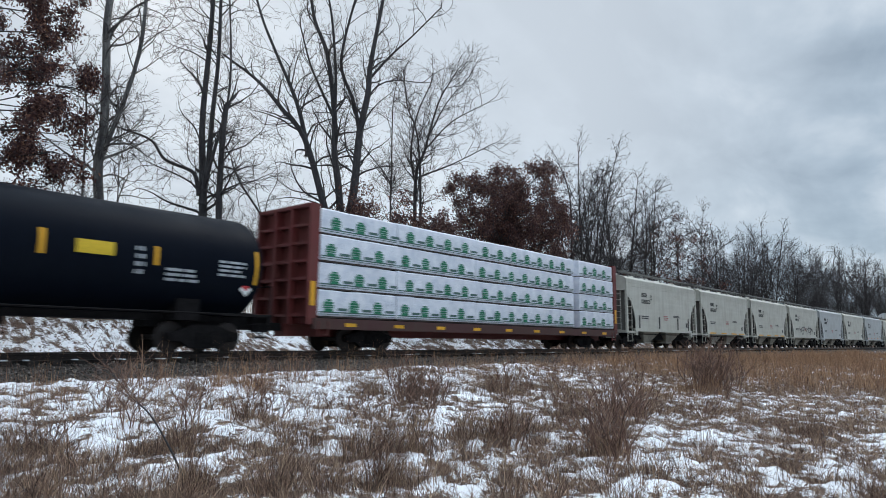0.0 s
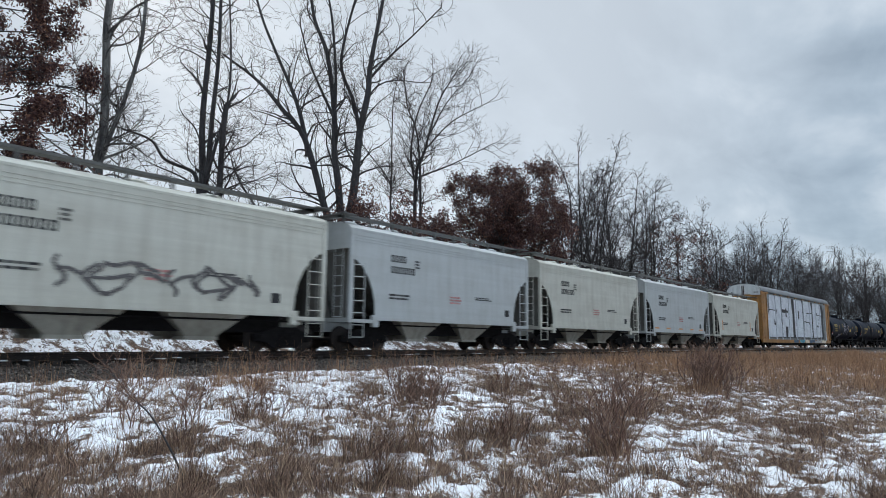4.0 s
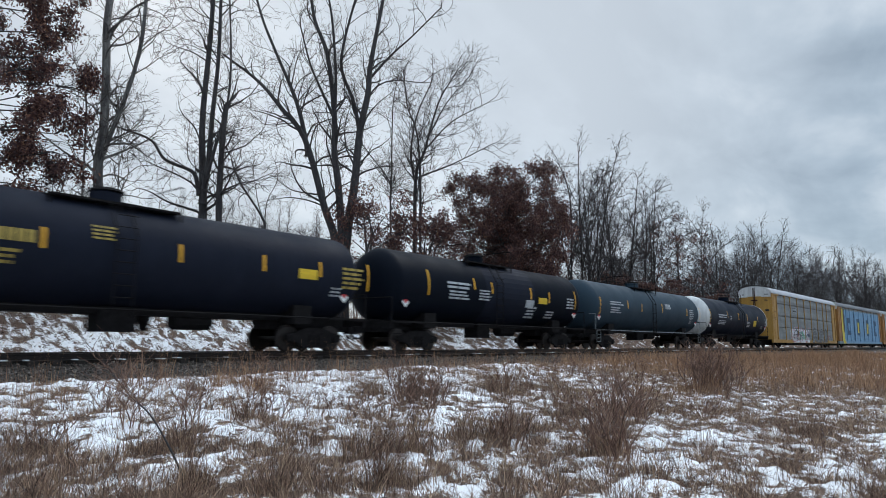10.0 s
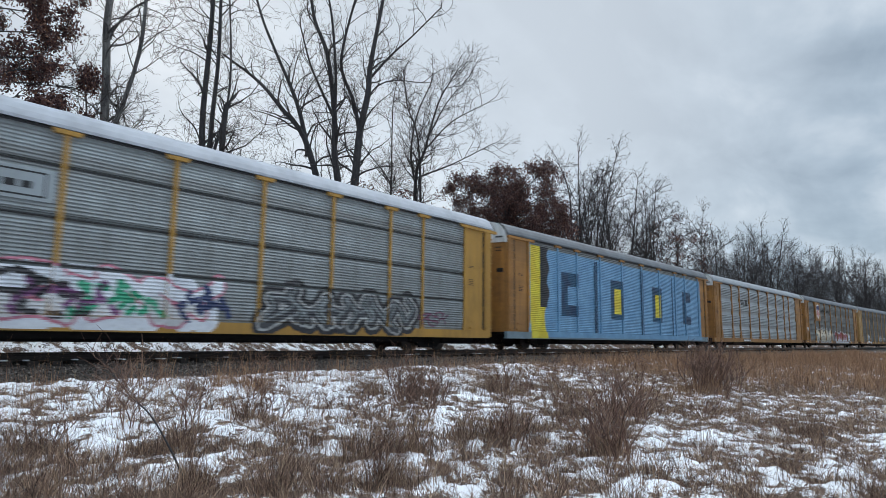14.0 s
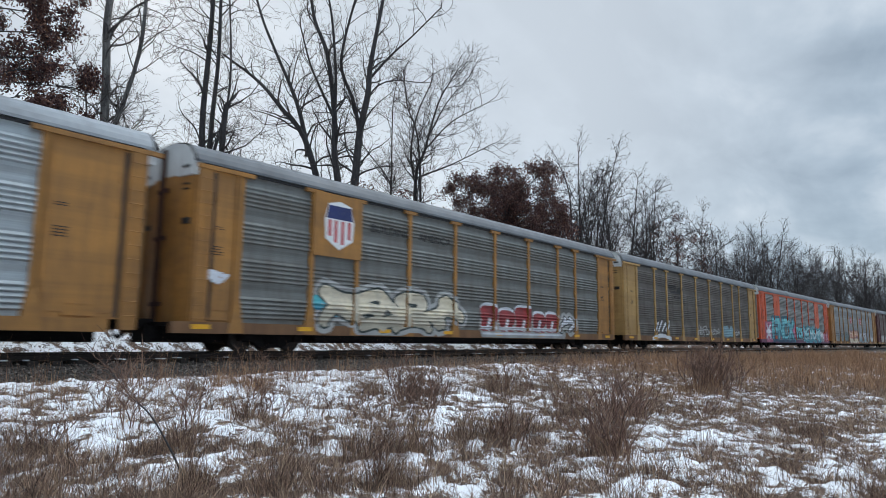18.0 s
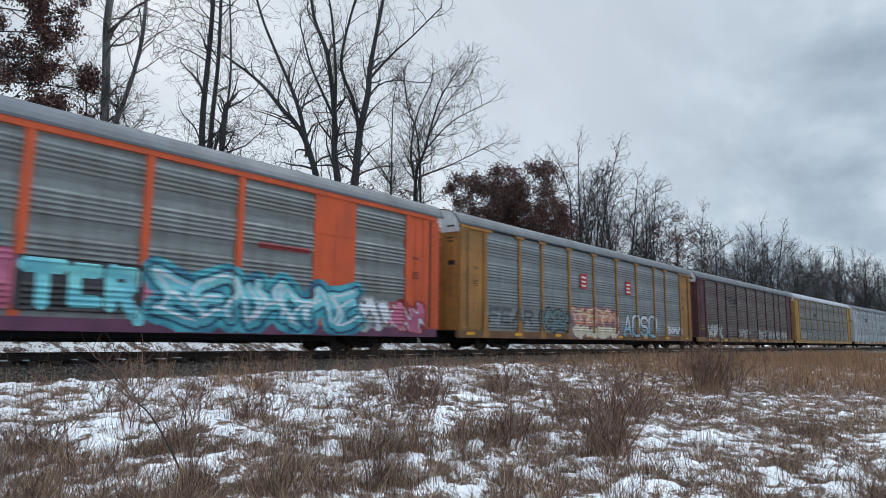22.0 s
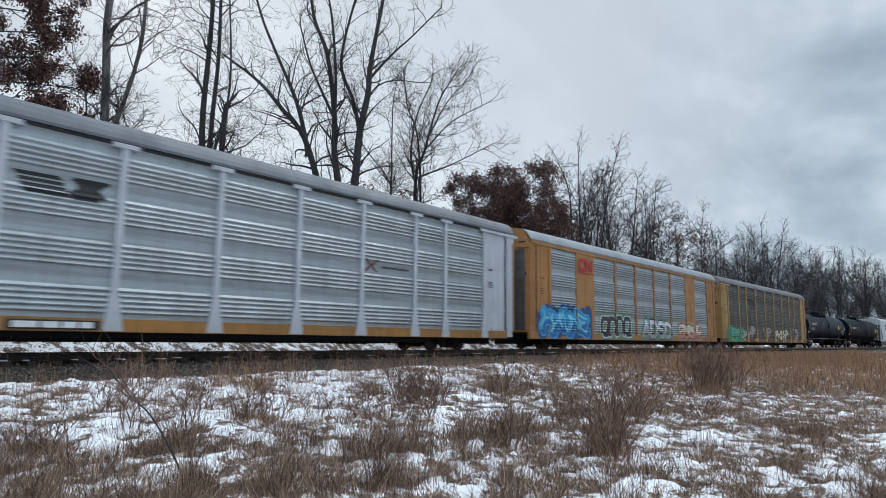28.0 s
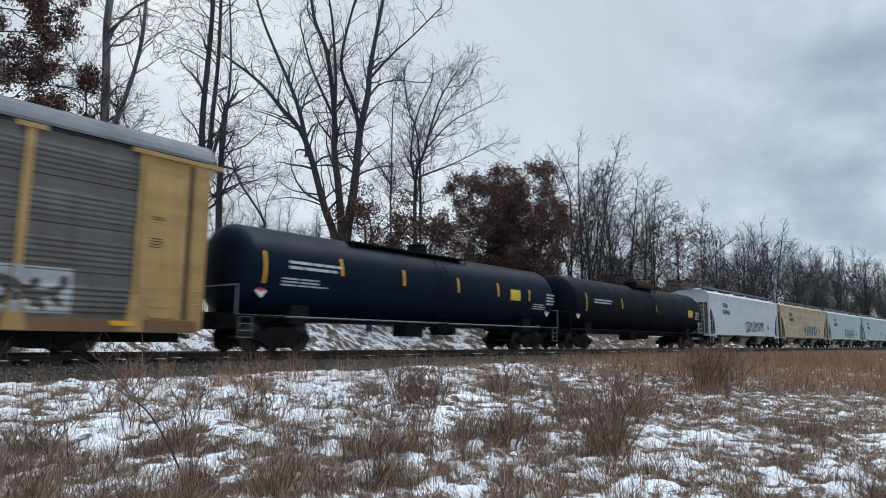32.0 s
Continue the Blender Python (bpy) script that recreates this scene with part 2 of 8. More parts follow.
crumb = k.n.new("ShaderNodeMath"); crumb.operation = "MULTIPLY_ADD"; crumb.inputs[1].default_value = 0.45
k.l.new(k.noise(38.0, 4, 0.7), crumb.inputs[0]); k.l.new(mul.outputs[0], crumb.inputs[2])
total = k.n.new("ShaderNodeMath"); total.operation = "MULTIPLY"; total.inputs[1].default_value = 0.5
k.l.new(crumb.outputs[0], total.inputs[0])
mask = k.ramp(total.outputs[0], [(0.530, 0.0), (0.534, 1.0)])
litter = k.ramp(k.noise(26, 8, 0.85, stretch=(1, 1, 1)), [(0.34, lin(34, 25, 22)), (0.5, lin(84, 66, 56)), (0.70, lin(166, 142, 120))])
litter = k.mix(k.ramp(k.noise(1.1, 3), [(0.4, 0.0), (0.65, 0.5)]), litter, lin(104, 78, 62))
snowc = k.ramp(k.noise(3.0, 4), [(0.3, lin(240, 242, 246)), (0.7, lin(250, 250, 252))])
k.bump(k.noise(22, 6, 0.75), 0.5, 0.04)
ground_mat = k.set(k.mix(mask, litter, snowc), k.ramp(mask, [(0.0, 0.95), (1.0, 0.55)]))
gme = arrays_mesh("ground", np.stack([GX, GY, GZ], -1).reshape(-1, 3), np.zeros((0, 3), int), quads, ground_mat)
gme.polygons.foreach_set("use_smooth", [True] * len(gme.polygons))
ga = gme.attributes.new("snow", "FLOAT", "POINT")
ga.data.foreach_set("value", snow_at(GX, GY).ravel().astype(np.float32))
ground = tagged(new("ground", gme), "snow-dusted winter field of brown dead grass", "ground", kind="structure")

# ---- track ----
steel_dark = plain("rail_steel", lin(40, 34, 32), 0.45, 0.3, 20, 0.6)
k = Nodes("ballast")
bal_col = k.ramp(k.noise(16, 5, 0.8), [(0.25, lin(28, 25, 24)), (0.5, lin(60, 54, 50)), (0.78, lin(112, 104, 97))])
k.bump(k.noise(24, 5, 0.8), 1.0, 0.06)
ballast_mat = k.set(bal_col, 0.95)
k = Nodes("ballast_stone")
isl = k.n.new("ShaderNodeNewGeometry")
stone_mat = k.set(k.mix(k.ramp(k.noise(30), [(0.3, 0.0), (0.7, 0.4)]), k.ramp(isl.outputs["Random Per Island"], [(0.0, lin(44, 39, 36)), (0.55, lin(82, 76, 72)), (1.0, lin(140, 134, 128))]), lin(60, 50, 44)), 0.9)
sleeper_mat = plain("sleeper_wood", lin(40, 34, 31), 0.9, 0.35, 9)
snowcap_mat = plain("snow_cap", lin(232, 236, 242), 0.6, 0.04, 6)


def along_track(profile, s0, s1, step, closed=True):
    b = Build()
    secs = int((s1 - s0) / step) + 1
    n = len(profile)
    for j in range(secs):
        for o, z in profile:
            x, y, _ = on_track(s0 + j * step, o)
            b.v.append((x, y, z))
    for j in range(secs - 1):
        for i in range(n if closed else n - 1):
            a, c = j * n + i, j * n + (i + 1) % n
            b.f.append((a, a + n, c + n, c))
    return b


track = thing("railway_track", "single railway track on grey crushed-stone ballast", "railway track", kind="structure")
part("ballast_bed", along_track([(-3.7, -0.62), (-2.2, -0.38), (-1.5, -0.33), (-1.2, -0.25), (1.2, -0.25), (1.5, -0.33), (2.2, -0.38), (3.7, -0.62)], -60, 460, 2.0), ballast_mat, track)
for o in (-0.7525, 0.7525):
    pr = [(o - 0.07, -0.18), (o - 0.07, -0.165), (o - 0.012, -0.14), (o - 0.012, -0.045), (o - 0.037, -0.03), (o - 0.037, -0.006), (o - 0.03, 0.0),
          (o + 0.03, 0.0), (o + 0.037, -0.006), (o + 0.037, -0.03), (o + 0.012, -0.045), (o + 0.012, -0.14), (o + 0.07, -0.165), (o + 0.07, -0.18)]
    part("rail", along_track(pr, -60, 460, 2.0), steel_dark, track, "dark rusty steel rail")
tie_me = Build().box(-0.115, 0.115, -1.3, 1.3, -0.36, -0.15, 0.015).mesh("sleeper", sleeper_mat)
cap_me = Build().box(-0.09, 0.09, -1.27, -0.86, -0.15, -0.128, 0.02).mesh("snow_cap", snowcap_mat)
rng = random.Random(4)
for i in range(290):
    s = -9 + i * 0.53
    x, y, ph = on_track(s)
    tie = part("sleeper", tie_me, None, track)
    tie.location, tie.rotation_euler = (x, y, rng.uniform(-0.01, 0.01)), (0, 0, ph + rng.uniform(-0.01, 0.01))
    if rng.random() < 0.3 and i < 140:
        cap = part("snow_cap", cap_me, None, tie)
        cap.scale = (rng.uniform(0.5, 1.0), 1.0, 1.0)
        cap.location = (0, rng.uniform(-0.02, 0.5), 0)
# loose stones on the shoulder
rs = np.random.RandomState(7)
N = 14000
ss = rs.uniform(-7, 42, N) ** 1.0
oo = rs.uniform(-3.75, -0.95, N)
zz = np.interp(oo, [-3.7, -2.2, -1.5, -1.2], [-0.6, -0.37, -0.32, -0.24]) + rs.uniform(-0.01, 0.03, N)
octv = np.array([(1, 0, 0), (-1, 0, 0), (0, 1, 0), (0, -1, 0), (0, 0, 1), (0, 0, -1)], float)
octf = np.array([(0, 2, 4), (2, 1, 4), (1, 3, 4), (3, 0, 4), (2, 0, 5), (1, 2, 5), (3, 1, 5), (0, 3, 5)])
sz = rs.uniform(0.018, 0.045, (N, 1, 1))
sv = octv[None] * sz * rs.uniform(0.6, 1.3, (N, 6, 1)) * np.array([1.0, 1.0, 0.7])
ang = rs.uniform(0, 6.28, N)
ca, sa = np.cos(ang)[:, None], np.sin(ang)[:, None]
sv = np.stack([sv[..., 0] * ca - sv[..., 1] * sa, sv[..., 0] * sa + sv[..., 1] * ca, sv[..., 2]], -1)
ph = CURVE * ss
ctr = np.stack([np.sin(ph) / CURVE - oo * np.sin(ph), OFF + (1 - np.cos(ph)) / CURVE + oo * np.cos(ph), zz], -1)
sv = (sv + ctr[:, None]).reshape(-1, 3)
sf = (octf[None] + (np.arange(N) * 6)[:, None, None]).reshape(-1, 3)
tagged(part("loose_ballast", arrays_mesh("loose_ballast", sv, sf, np.zeros((0, 4), int), stone_mat), None, track), kind="stuff")


# ---- rolling stock: shared pieces ----
black_iron = plain("bogie_iron", lin(28, 26, 27), 0.9, 0.35, 9)
black_iron.node_tree.nodes["Principled BSDF"].inputs["Specular IOR Level"].default_value = 0.15
wheel_steel = plain("wheel_steel", lin(44, 38, 36), 0.55, 0.3, 10, 0.4)
grey_galv = plain("galvanised_grating", lin(94, 93, 91), 0.5, 0.2, 14, 0.3)
white_mark = plain("white_marking", lin(226, 228, 228), 0.6, 0.1, 9)
black_mark = plain("black_marking", lin(34, 34, 36), 0.6, 0.2, 9)
yellow_mark = plain("yellow_reflector", lin(224, 164, 30), 0.45, 0.12, 9)
yellow_faded = plain("faded_yellow_lettering", lin(156, 134, 60), 0.6, 0.2, 9)
panel_yellow = plain("lemon_panel", lin(210, 176, 36), 0.5, 0.12, 9)
dull_white = plain("worn_white_lettering", lin(172, 177, 182), 0.65, 0.2, 9)
faded_red = plain("faded_red_marking", lin(184, 126, 122), 0.6, 0.2, 9)
red_mark = plain("red_marking", lin(186, 44, 48), 0.6, 0.15, 9)

rust_iron = plain("rusty_iron", lin(62, 36, 30), 0.85, 0.4, 8)
WHEEL_R = 0.43


def wheelset_mesh():
    b = Build()
    b.tube([Vector((0, -0.9, 0)), Vector((0, 0.9, 0))], [0.08, 0.08], 8, True)
    for s in (-1, 1):
        ys = [0.68, 0.70, 0.735, 0.735, 0.755, 0.80, 0.815, 0.83]
        rs_ = [0.43, WHEEL_R + 0.022, WHEEL_R + 0.022, WHEEL_R, WHEEL_R, WHEEL_R - 0.005, 0.36, 0.14]
        b.tube([Vector((0, s * y, 0)) for y in ys], rs_, 20, True)
    return b.mesh("wheelset", wheel_steel)


WHEELSET = wheelset_mesh()


def side_frame_mesh():
    b = Build()
    for s in (-1, 1):
        out = [(-1.12, 0.33), (-0.75, 0.33), (-0.45, 0.13), (0.45, 0.13), (0.75, 0.33), (1.12, 0.33), (1.14, 0.55), (0.8, 0.62), (0.4, 0.78), (-0.4, 0.78), (-0.8, 0.62), (-1.14, 0.55)]
        b.plate(out, s * 1.0 - 0.07, s * 1.0 + 0.07)
        for x in (-0.9, 0.9):
            b.tube([Vector((x, s * 0.9, 0.43)), Vector((x, s * 1.12, 0.43))], [0.13, 0.12], 10, True)
        for x in (-0.18, 0.0, 0.18):
            b.tube([Vector((x, s * 1.06, 0.24)), Vector((x, s * 1.06, 0.56))], [0.07, 0.07], 8, True)
    b.box(-0.22, 0.22, -1.05, 1.05, 0.42, 0.78)
    return b.mesh("side_frame", black_iron)


SIDE_FRAME = side_frame_mesh()
COUPLER = Build().box(-0.55, 0.5, -0.12, 0.12, 0.68, 0.94).box(-0.75, -0.5, -0.19, 0.16, 0.62, 1.0, 0.05).mesh("coupler", black_iron)
HOSE = Build().tube([Vector(p) for p in ((0, 0.3, 0.75), (-0.25, 0.32, 0.55), (-0.45, 0.2, 0.4), (-0.62, 0.1, 0.5))], [0.03] * 4, 6).mesh("brake_hose", black_iron)

ROLLING = []      # (wheelset, car's middle at 16 s, place on the car)


def running_gear(car, mid, half, centre):
    """Two bogies with their wheelsets, couplers and brake hoses."""
    for s in (-1, 1):
        bogie = part("bogie", SIDE_FRAME, None, car, "cast iron bogie frame", at=(s * centre, 0, 0))
        for x in (-0.9, 0.9):
            w = part("wheelset", WHEELSET, None, bogie, "steel wheels on an axle", at=(x, 0, WHEEL_R))
            ROLLING.append((w, mid + s * centre + x, x))
        c = part("coupler", COUPLER, None, car, "knuckle coupler", at=(s * (half - 0.45), 0, 0))
        h = part("brake_hose", HOSE, None, car, at=(s * (half - 0.5), 0, 0))
        if s > 0:
            c.rotation_euler = h.rotation_euler = (0, 0, math.pi)


SHARED = {}


def shared(key, make, mat):
    """One mesh for alike parts in one material."""
    key = (key, mat.name)
    if key not in SHARED:
        SHARED[key] = make().mesh(key[0] if isinstance(key[0], str) else key[0][0], mat)
    return SHARED[key]


def bars(car, name, mat, x0, z0, width, height, rows, y, label="", seed=0, gap=0.45):
    """Lettering too small to read: rows of plain bars."""
    r = random.Random(seed)
    b = Build()
    h = height / rows
    for i in range(rows):
        z = z0 + height - (i + 1) * h
        x, end = x0, x0 + width * r.uniform(0.75, 1.0)
        while x < end:
            w = min(r.uniform(0.12, 0.35) * max(width, 0.4), end - x)
            if w > 0.02:
                b.box(x, x + w, y - 0.004, y + 0.004, z + h * gap * 0.5, z + h * (1 - gap * 0.5))
            x += w + h * 0.35
    return tagged(part(name, b, mat, car, label), kind="stuff")


def words(car, name, text, x, z, height, y, mat, wide=1.0):
    """Readable lettering, cut from the built-in font, on the near side."""
    cu = bpy.data.curves.new(name, "FONT")
    cu.body, cu.size, cu.extrude = text, height * 1.4, 0.003
    tmp = bpy.data.objects.new(name, cu)
    scene.collection.objects.link(tmp)
    bpy.context.view_layer.update()
    me = bpy.data.meshes.new_from_object(tmp.evaluated_get(bpy.context.evaluated_depsgraph_get()))
    bpy.data.objects.remove(tmp)
    bpy.data.curves.remove(cu)
    me.materials.clear()
    me.materials.append(mat)
    ob = part(name, me, None, car, at=(x, y, z))
    ob.rotation_euler, ob.scale = (math.pi / 2, 0, 0), (wide, 1, 1)
    return ob


def letters(car, x0, z0, width, height, count, y):
    """A car's own number, as narrow upright bars."""
    pitch = width / count
    b = Build()
    for i in range(count):
        w, x = pitch * 0.74, x0 + i * pitch
        for xa, xb, za, zb in ((0, 0.3, 0, 1), (0.7, 1, 0, 1), (0.3, 0.7, 0, 0.2), (0.3, 0.7, 0.8, 1)):
            b.box(x + w * xa, x + w * xb, y - 0.004, y + 0.004, z0 + height * za, z0 + height * zb)
    tagged(part("lettering", b, black_mark, car), kind="stuff")


# ---- car-carrying rack cars ----
EDGES = (-13.3, -11.5, -8.8, -6.8, -4.1, -1.3, 1.55, 4.35, 7.15, 9.0, 11.7, 13.3)
Z_LOW, Z_TOP = 0.86, 5.36


def rib_profile(kind):
    """Depth of the side sheets over height: (z, depth) pairs."""
    pr = [(Z_LOW, 0.0)]
    if kind in ("rib", "weld"):
        for g in range(4):
            base = Z_LOW + 0.12 + g * 1.12
            if kind == "weld" and g:
                pr += [(base - 0.16, 0.0), (base - 0.15, -0.035), (base - 0.13, -0.035), (base - 0.12, 0.0)]
            for i in range(5):
                z = base + i * 0.135
                up = 0.042 if kind == "rib" else 0.026
                pr += [(z, 0.0), (z + 0.04, up * 0.95), (z + 0.055, up), (z + 0.125, 0.0)]
            if kind == "rib":
                # the flat band above is dished a little
                pr += [(base + 0.68 + 0.40 * j / 8, -0.016 * (1 - math.cos(2 * math.pi * j / 8))) for j in range(1, 8)]
    else:
        seams = (2.09, 3.21, 4.44) if kind == "seam" else ()
        z = Z_LOW + 0.05
        while z < Z_TOP - 0.1:
            if any(abs(z + 0.04 - s) < 0.06 for s in seams):
                pr += [(z, 0.0), (z + 0.01, -0.09), (z + 0.06, -0.09), (z + 0.07, 0.0)]
            else:
                pr += [(z, 0.0), (z + 0.025, 0.022), (z + 0.035, 0.024), (z + 0.085, 0.0)]
            z += 0.0925
    pr.append((Z_TOP, 0.0))
    return pr


PROFILES = {k: rib_profile(k) for k in ("rib", "weld", "seam", "fine")}


def depth_at(kind, z):
    pr = PROFILES[kind]
    return np.interp(z, [p[0] for p in pr], [p[1] for p in pr])


def side_sheet(kind, width):
    b = Build()
    pr = [(-1.46 - d, z) for z, d in PROFILES[kind]]
    return b.loft([(-width / 2, pr + [(-1.41, Z_TOP), (-1.41, Z_LOW)]), (width / 2, pr + [(-1.41, Z_TOP), (-1.41, Z_LOW)])])


def post_shape():
    b = Build()
    b.plate([(-0.09, 0.62), (0.09, 0.62), (0.09, Z_TOP - 0.1), (-0.09, Z_TOP - 0.1)], -1.53, -1.44)
    b.plate([(-0.26, 0.56), (0.26, 0.56), (0.2, 0.95), (0.1, 1.5), (-0.1, 1.5), (-0.2, 0.95)], -1.552, -1.45)
    b.plate([(-0.34, Z_TOP - 0.14), (0.34, Z_TOP - 0.14), (0.34, Z_TOP - 0.02), (-0.34, Z_TOP - 0.02)], -1.556, -1.45)
    return b


def slim_post():
    b = Build().plate([(-0.055, 0.8), (0.055, 0.8), (0.055, Z_TOP - 0.1), (-0.055, Z_TOP - 0.1)], -1.525, -1.44)
    return b.plate([(-0.12, 0.56), (0.12, 0.56), (0.1, 0.9), (0.055, 1.3), (-0.055, 1.3), (-0.1, 0.9)], -1.535, -1.45)


def bracket():
    return Build().plate([(-0.3, Z_TOP - 0.13), (0.3, Z_TOP - 0.13), (0.34, Z_TOP - 0.02), (-0.34, Z_TOP - 0.02)], -1.56, -1.45)


def flush_post():
    return Build().plate([(-0.11, 0.6), (0.11, 0.6), (0.11, Z_TOP), (-0.11, Z_TOP)], -1.52, -1.44)


def roof_profile(inset=0.0):
    pts = [(-1.55, 5.36), (-1.55, 5.44), (-1.47, 5.60), (-1.34, 5.77), (-1.16, 5.90), (-0.95, 5.98), (-0.5, 6.07), (0, 6.11)]
    pts = [(y + inset, z) for y, z in pts]
    return pts + [(-y, z) for y, z in reversed(pts[:-1])]


def end_bay(s, flat, ext=0.0):
    """The corner beside the end doors: panel, posts, header beam and door leaf, each a part."""
    x0, x1 = (-13.3 - ext, -11.5) if s < 0 else (11.7, 13.3 + ext)
    out = [("corner_panel", Build().box(x0, x1, -1.47, -1.40, 0.86, Z_TOP))]
    if flat:
        for x in (x0 + 0.45, x0 + 0.9):
            out.append(("corner_rib", Build().box(x, x + 0.03, -1.485, -1.46, 0.9, Z_TOP - 0.1)))
        return out
    inner, outer = (x1, x0) if s < 0 else (x0, x1)
    lo, hi = sorted((outer, outer - s * 0.46))
    out.append(("corner_post", Build().box(lo, hi, -1.54, -1.44, 0.6, Z_TOP - 0.05, 0.03)))
    lo, hi = sorted((inner, inner + s * 0.16))
    out.append(("inner_post", Build().box(lo, hi, -1.53, -1.44, 0.6, Z_TOP - 0.05)))
    out.append(("header_beam", Build().box(x0 - 0.05, x1 + 0.4, -1.57, -1.44, Z_TOP - 0.15, Z_TOP - 0.03)))
    lo, hi = sorted((inner + s * 0.2, outer - s * 0.6))
    out.append(("door_leaf", Build().box(lo, hi, -1.482, -1.46, 1.0, Z_TOP - 0.35)))
    m = (lo + hi) / 2
    out.append(("step_plate", Build().box(m - 0.3, m + 0.3, -1.50, -1.475, 1.2, 1.27)))
    out.append(("step_plate", Build().box(m - 0.36, m + 0.36, -1.51, -1.465, 0.92, 1.0)))
    for z in (1.7, 3.4, 4.3):
        out.append(("hinge", Build().box(hi - 0.07 if s > 0 else lo, hi if s > 0 else lo + 0.07, -1.51, -1.475, z, z + 0.18)))
    return out


def rack_ladder(s, ext=0.0):
    b = Build()
    x0 = -13.26 - ext if s < 0 else 12.88 + ext
    for i in range(12):
        z = 0.95 + i * 0.36
        b.rod((x0, -1.60, z), (x0 + 0.38, -1.60, z), 0.014, 5)
        b.rod((x0, -1.5, z), (x0, -1.60, z), 0.012, 4)
        b.rod((x0 + 0.38, -1.5, z), (x0 + 0.38, -1.60, z), 0.012, 4)
    for x in (x0, x0 + 0.38):
        b.rod((x, -1.60, 0.9), (x, -1.60, 4.95), 0.010, 4)
    return b


def end_door(s, hand):
    """One of the two tall clamshell doors, with a bowed face."""
    b = Build()
    x = s * 13.3
    for side in (hand,):
        pr = []
        for i in range(5):
            y = side * (0.03 + 1.42 * i / 4)
            pr.append((x + s * (0.24 - 0.2 * (i / 4) ** 2), y))
        lo, hi = 0.84, 5.06
        n0 = len(b.v)
        b.v += [(px, py, lo) for px, py in pr] + [(px, py, hi) for px, py in pr] + [(px - s * 0.08, py, lo) for px, py in pr] + [(px - s * 0.08, py, hi) for px, py in pr]
        for i in range(4):
            b.f += [(n0 + i, n0 + i + 1, n0 + 6 + i, n0 + 5 + i), (n0 + 11 + i, n0 + 10 + i, n0 + 15 + i, n0 + 16 + i), (n0 + 5 + i, n0 + 6 + i, n0 + 16 + i, n0 + 15 + i)]
        b.f += [(n0, n0 + 5, n0 + 15, n0 + 10), (n0 + 4, n0 + 14, n0 + 19, n0 + 9)]
    return b


def door_bars(s):
    b = Build()
    x = s * 13.3 + s * 0.3
    for y in (-0.07, 0.07):
        b.rod((x, y, 0.8), (x, y, 5.9), 0.035, 6)
    for z in (1.3, 3.2, 4.6):
        b.box(min(x, x - s * 0.06), max(x, x - s * 0.06), -0.3, 0.3, z, z + 0.12)
    return b


def door_slots(s):
    """Dark hand slots and vents of the end doors and closure."""
    b = Build()
    for y0, y1, z0, z1, d in ((-1.3, -0.75, 3.6, 3.78, 0.14), (-1.34, -0.95, 5.22, 5.29, 0.205), (0.98, 1.1, 5.2, 5.3, 0.205), (0.5, 1.1, 3.6, 3.75, 0.17), (-1.2, -0.8, 4.75, 4.79, 0.15), (-1.2, -0.85, 4.6, 4.64, 0.15)):
        xa, xb = sorted((s * (13.3 + d - 0.12), s * (13.3 + d + 0.012)))
        b.box(xa, xb, y0, y1, z0, z1)
    return b


def end_cap(s):
    """The lighter closure between doors and roof."""
    b = Build()
    pr = [(y * 0.97, z - 0.03) for y, z in roof_profile() if z > 5.43]
    for hand in (-1, 1):
        half = [(y, z) for y, z in pr if y * hand > 0.02]
        if hand > 0:
            half = half[::-1]
        out = [(hand * 0.012, 5.0), (hand * 1.45, 5.0)] + half + [(hand * 0.012, 6.08)]
        xa, xb = sorted((s * 13.2, s * 13.5))
        b.sweep(out if hand < 0 else out[::-1], xa, xb)
    return b


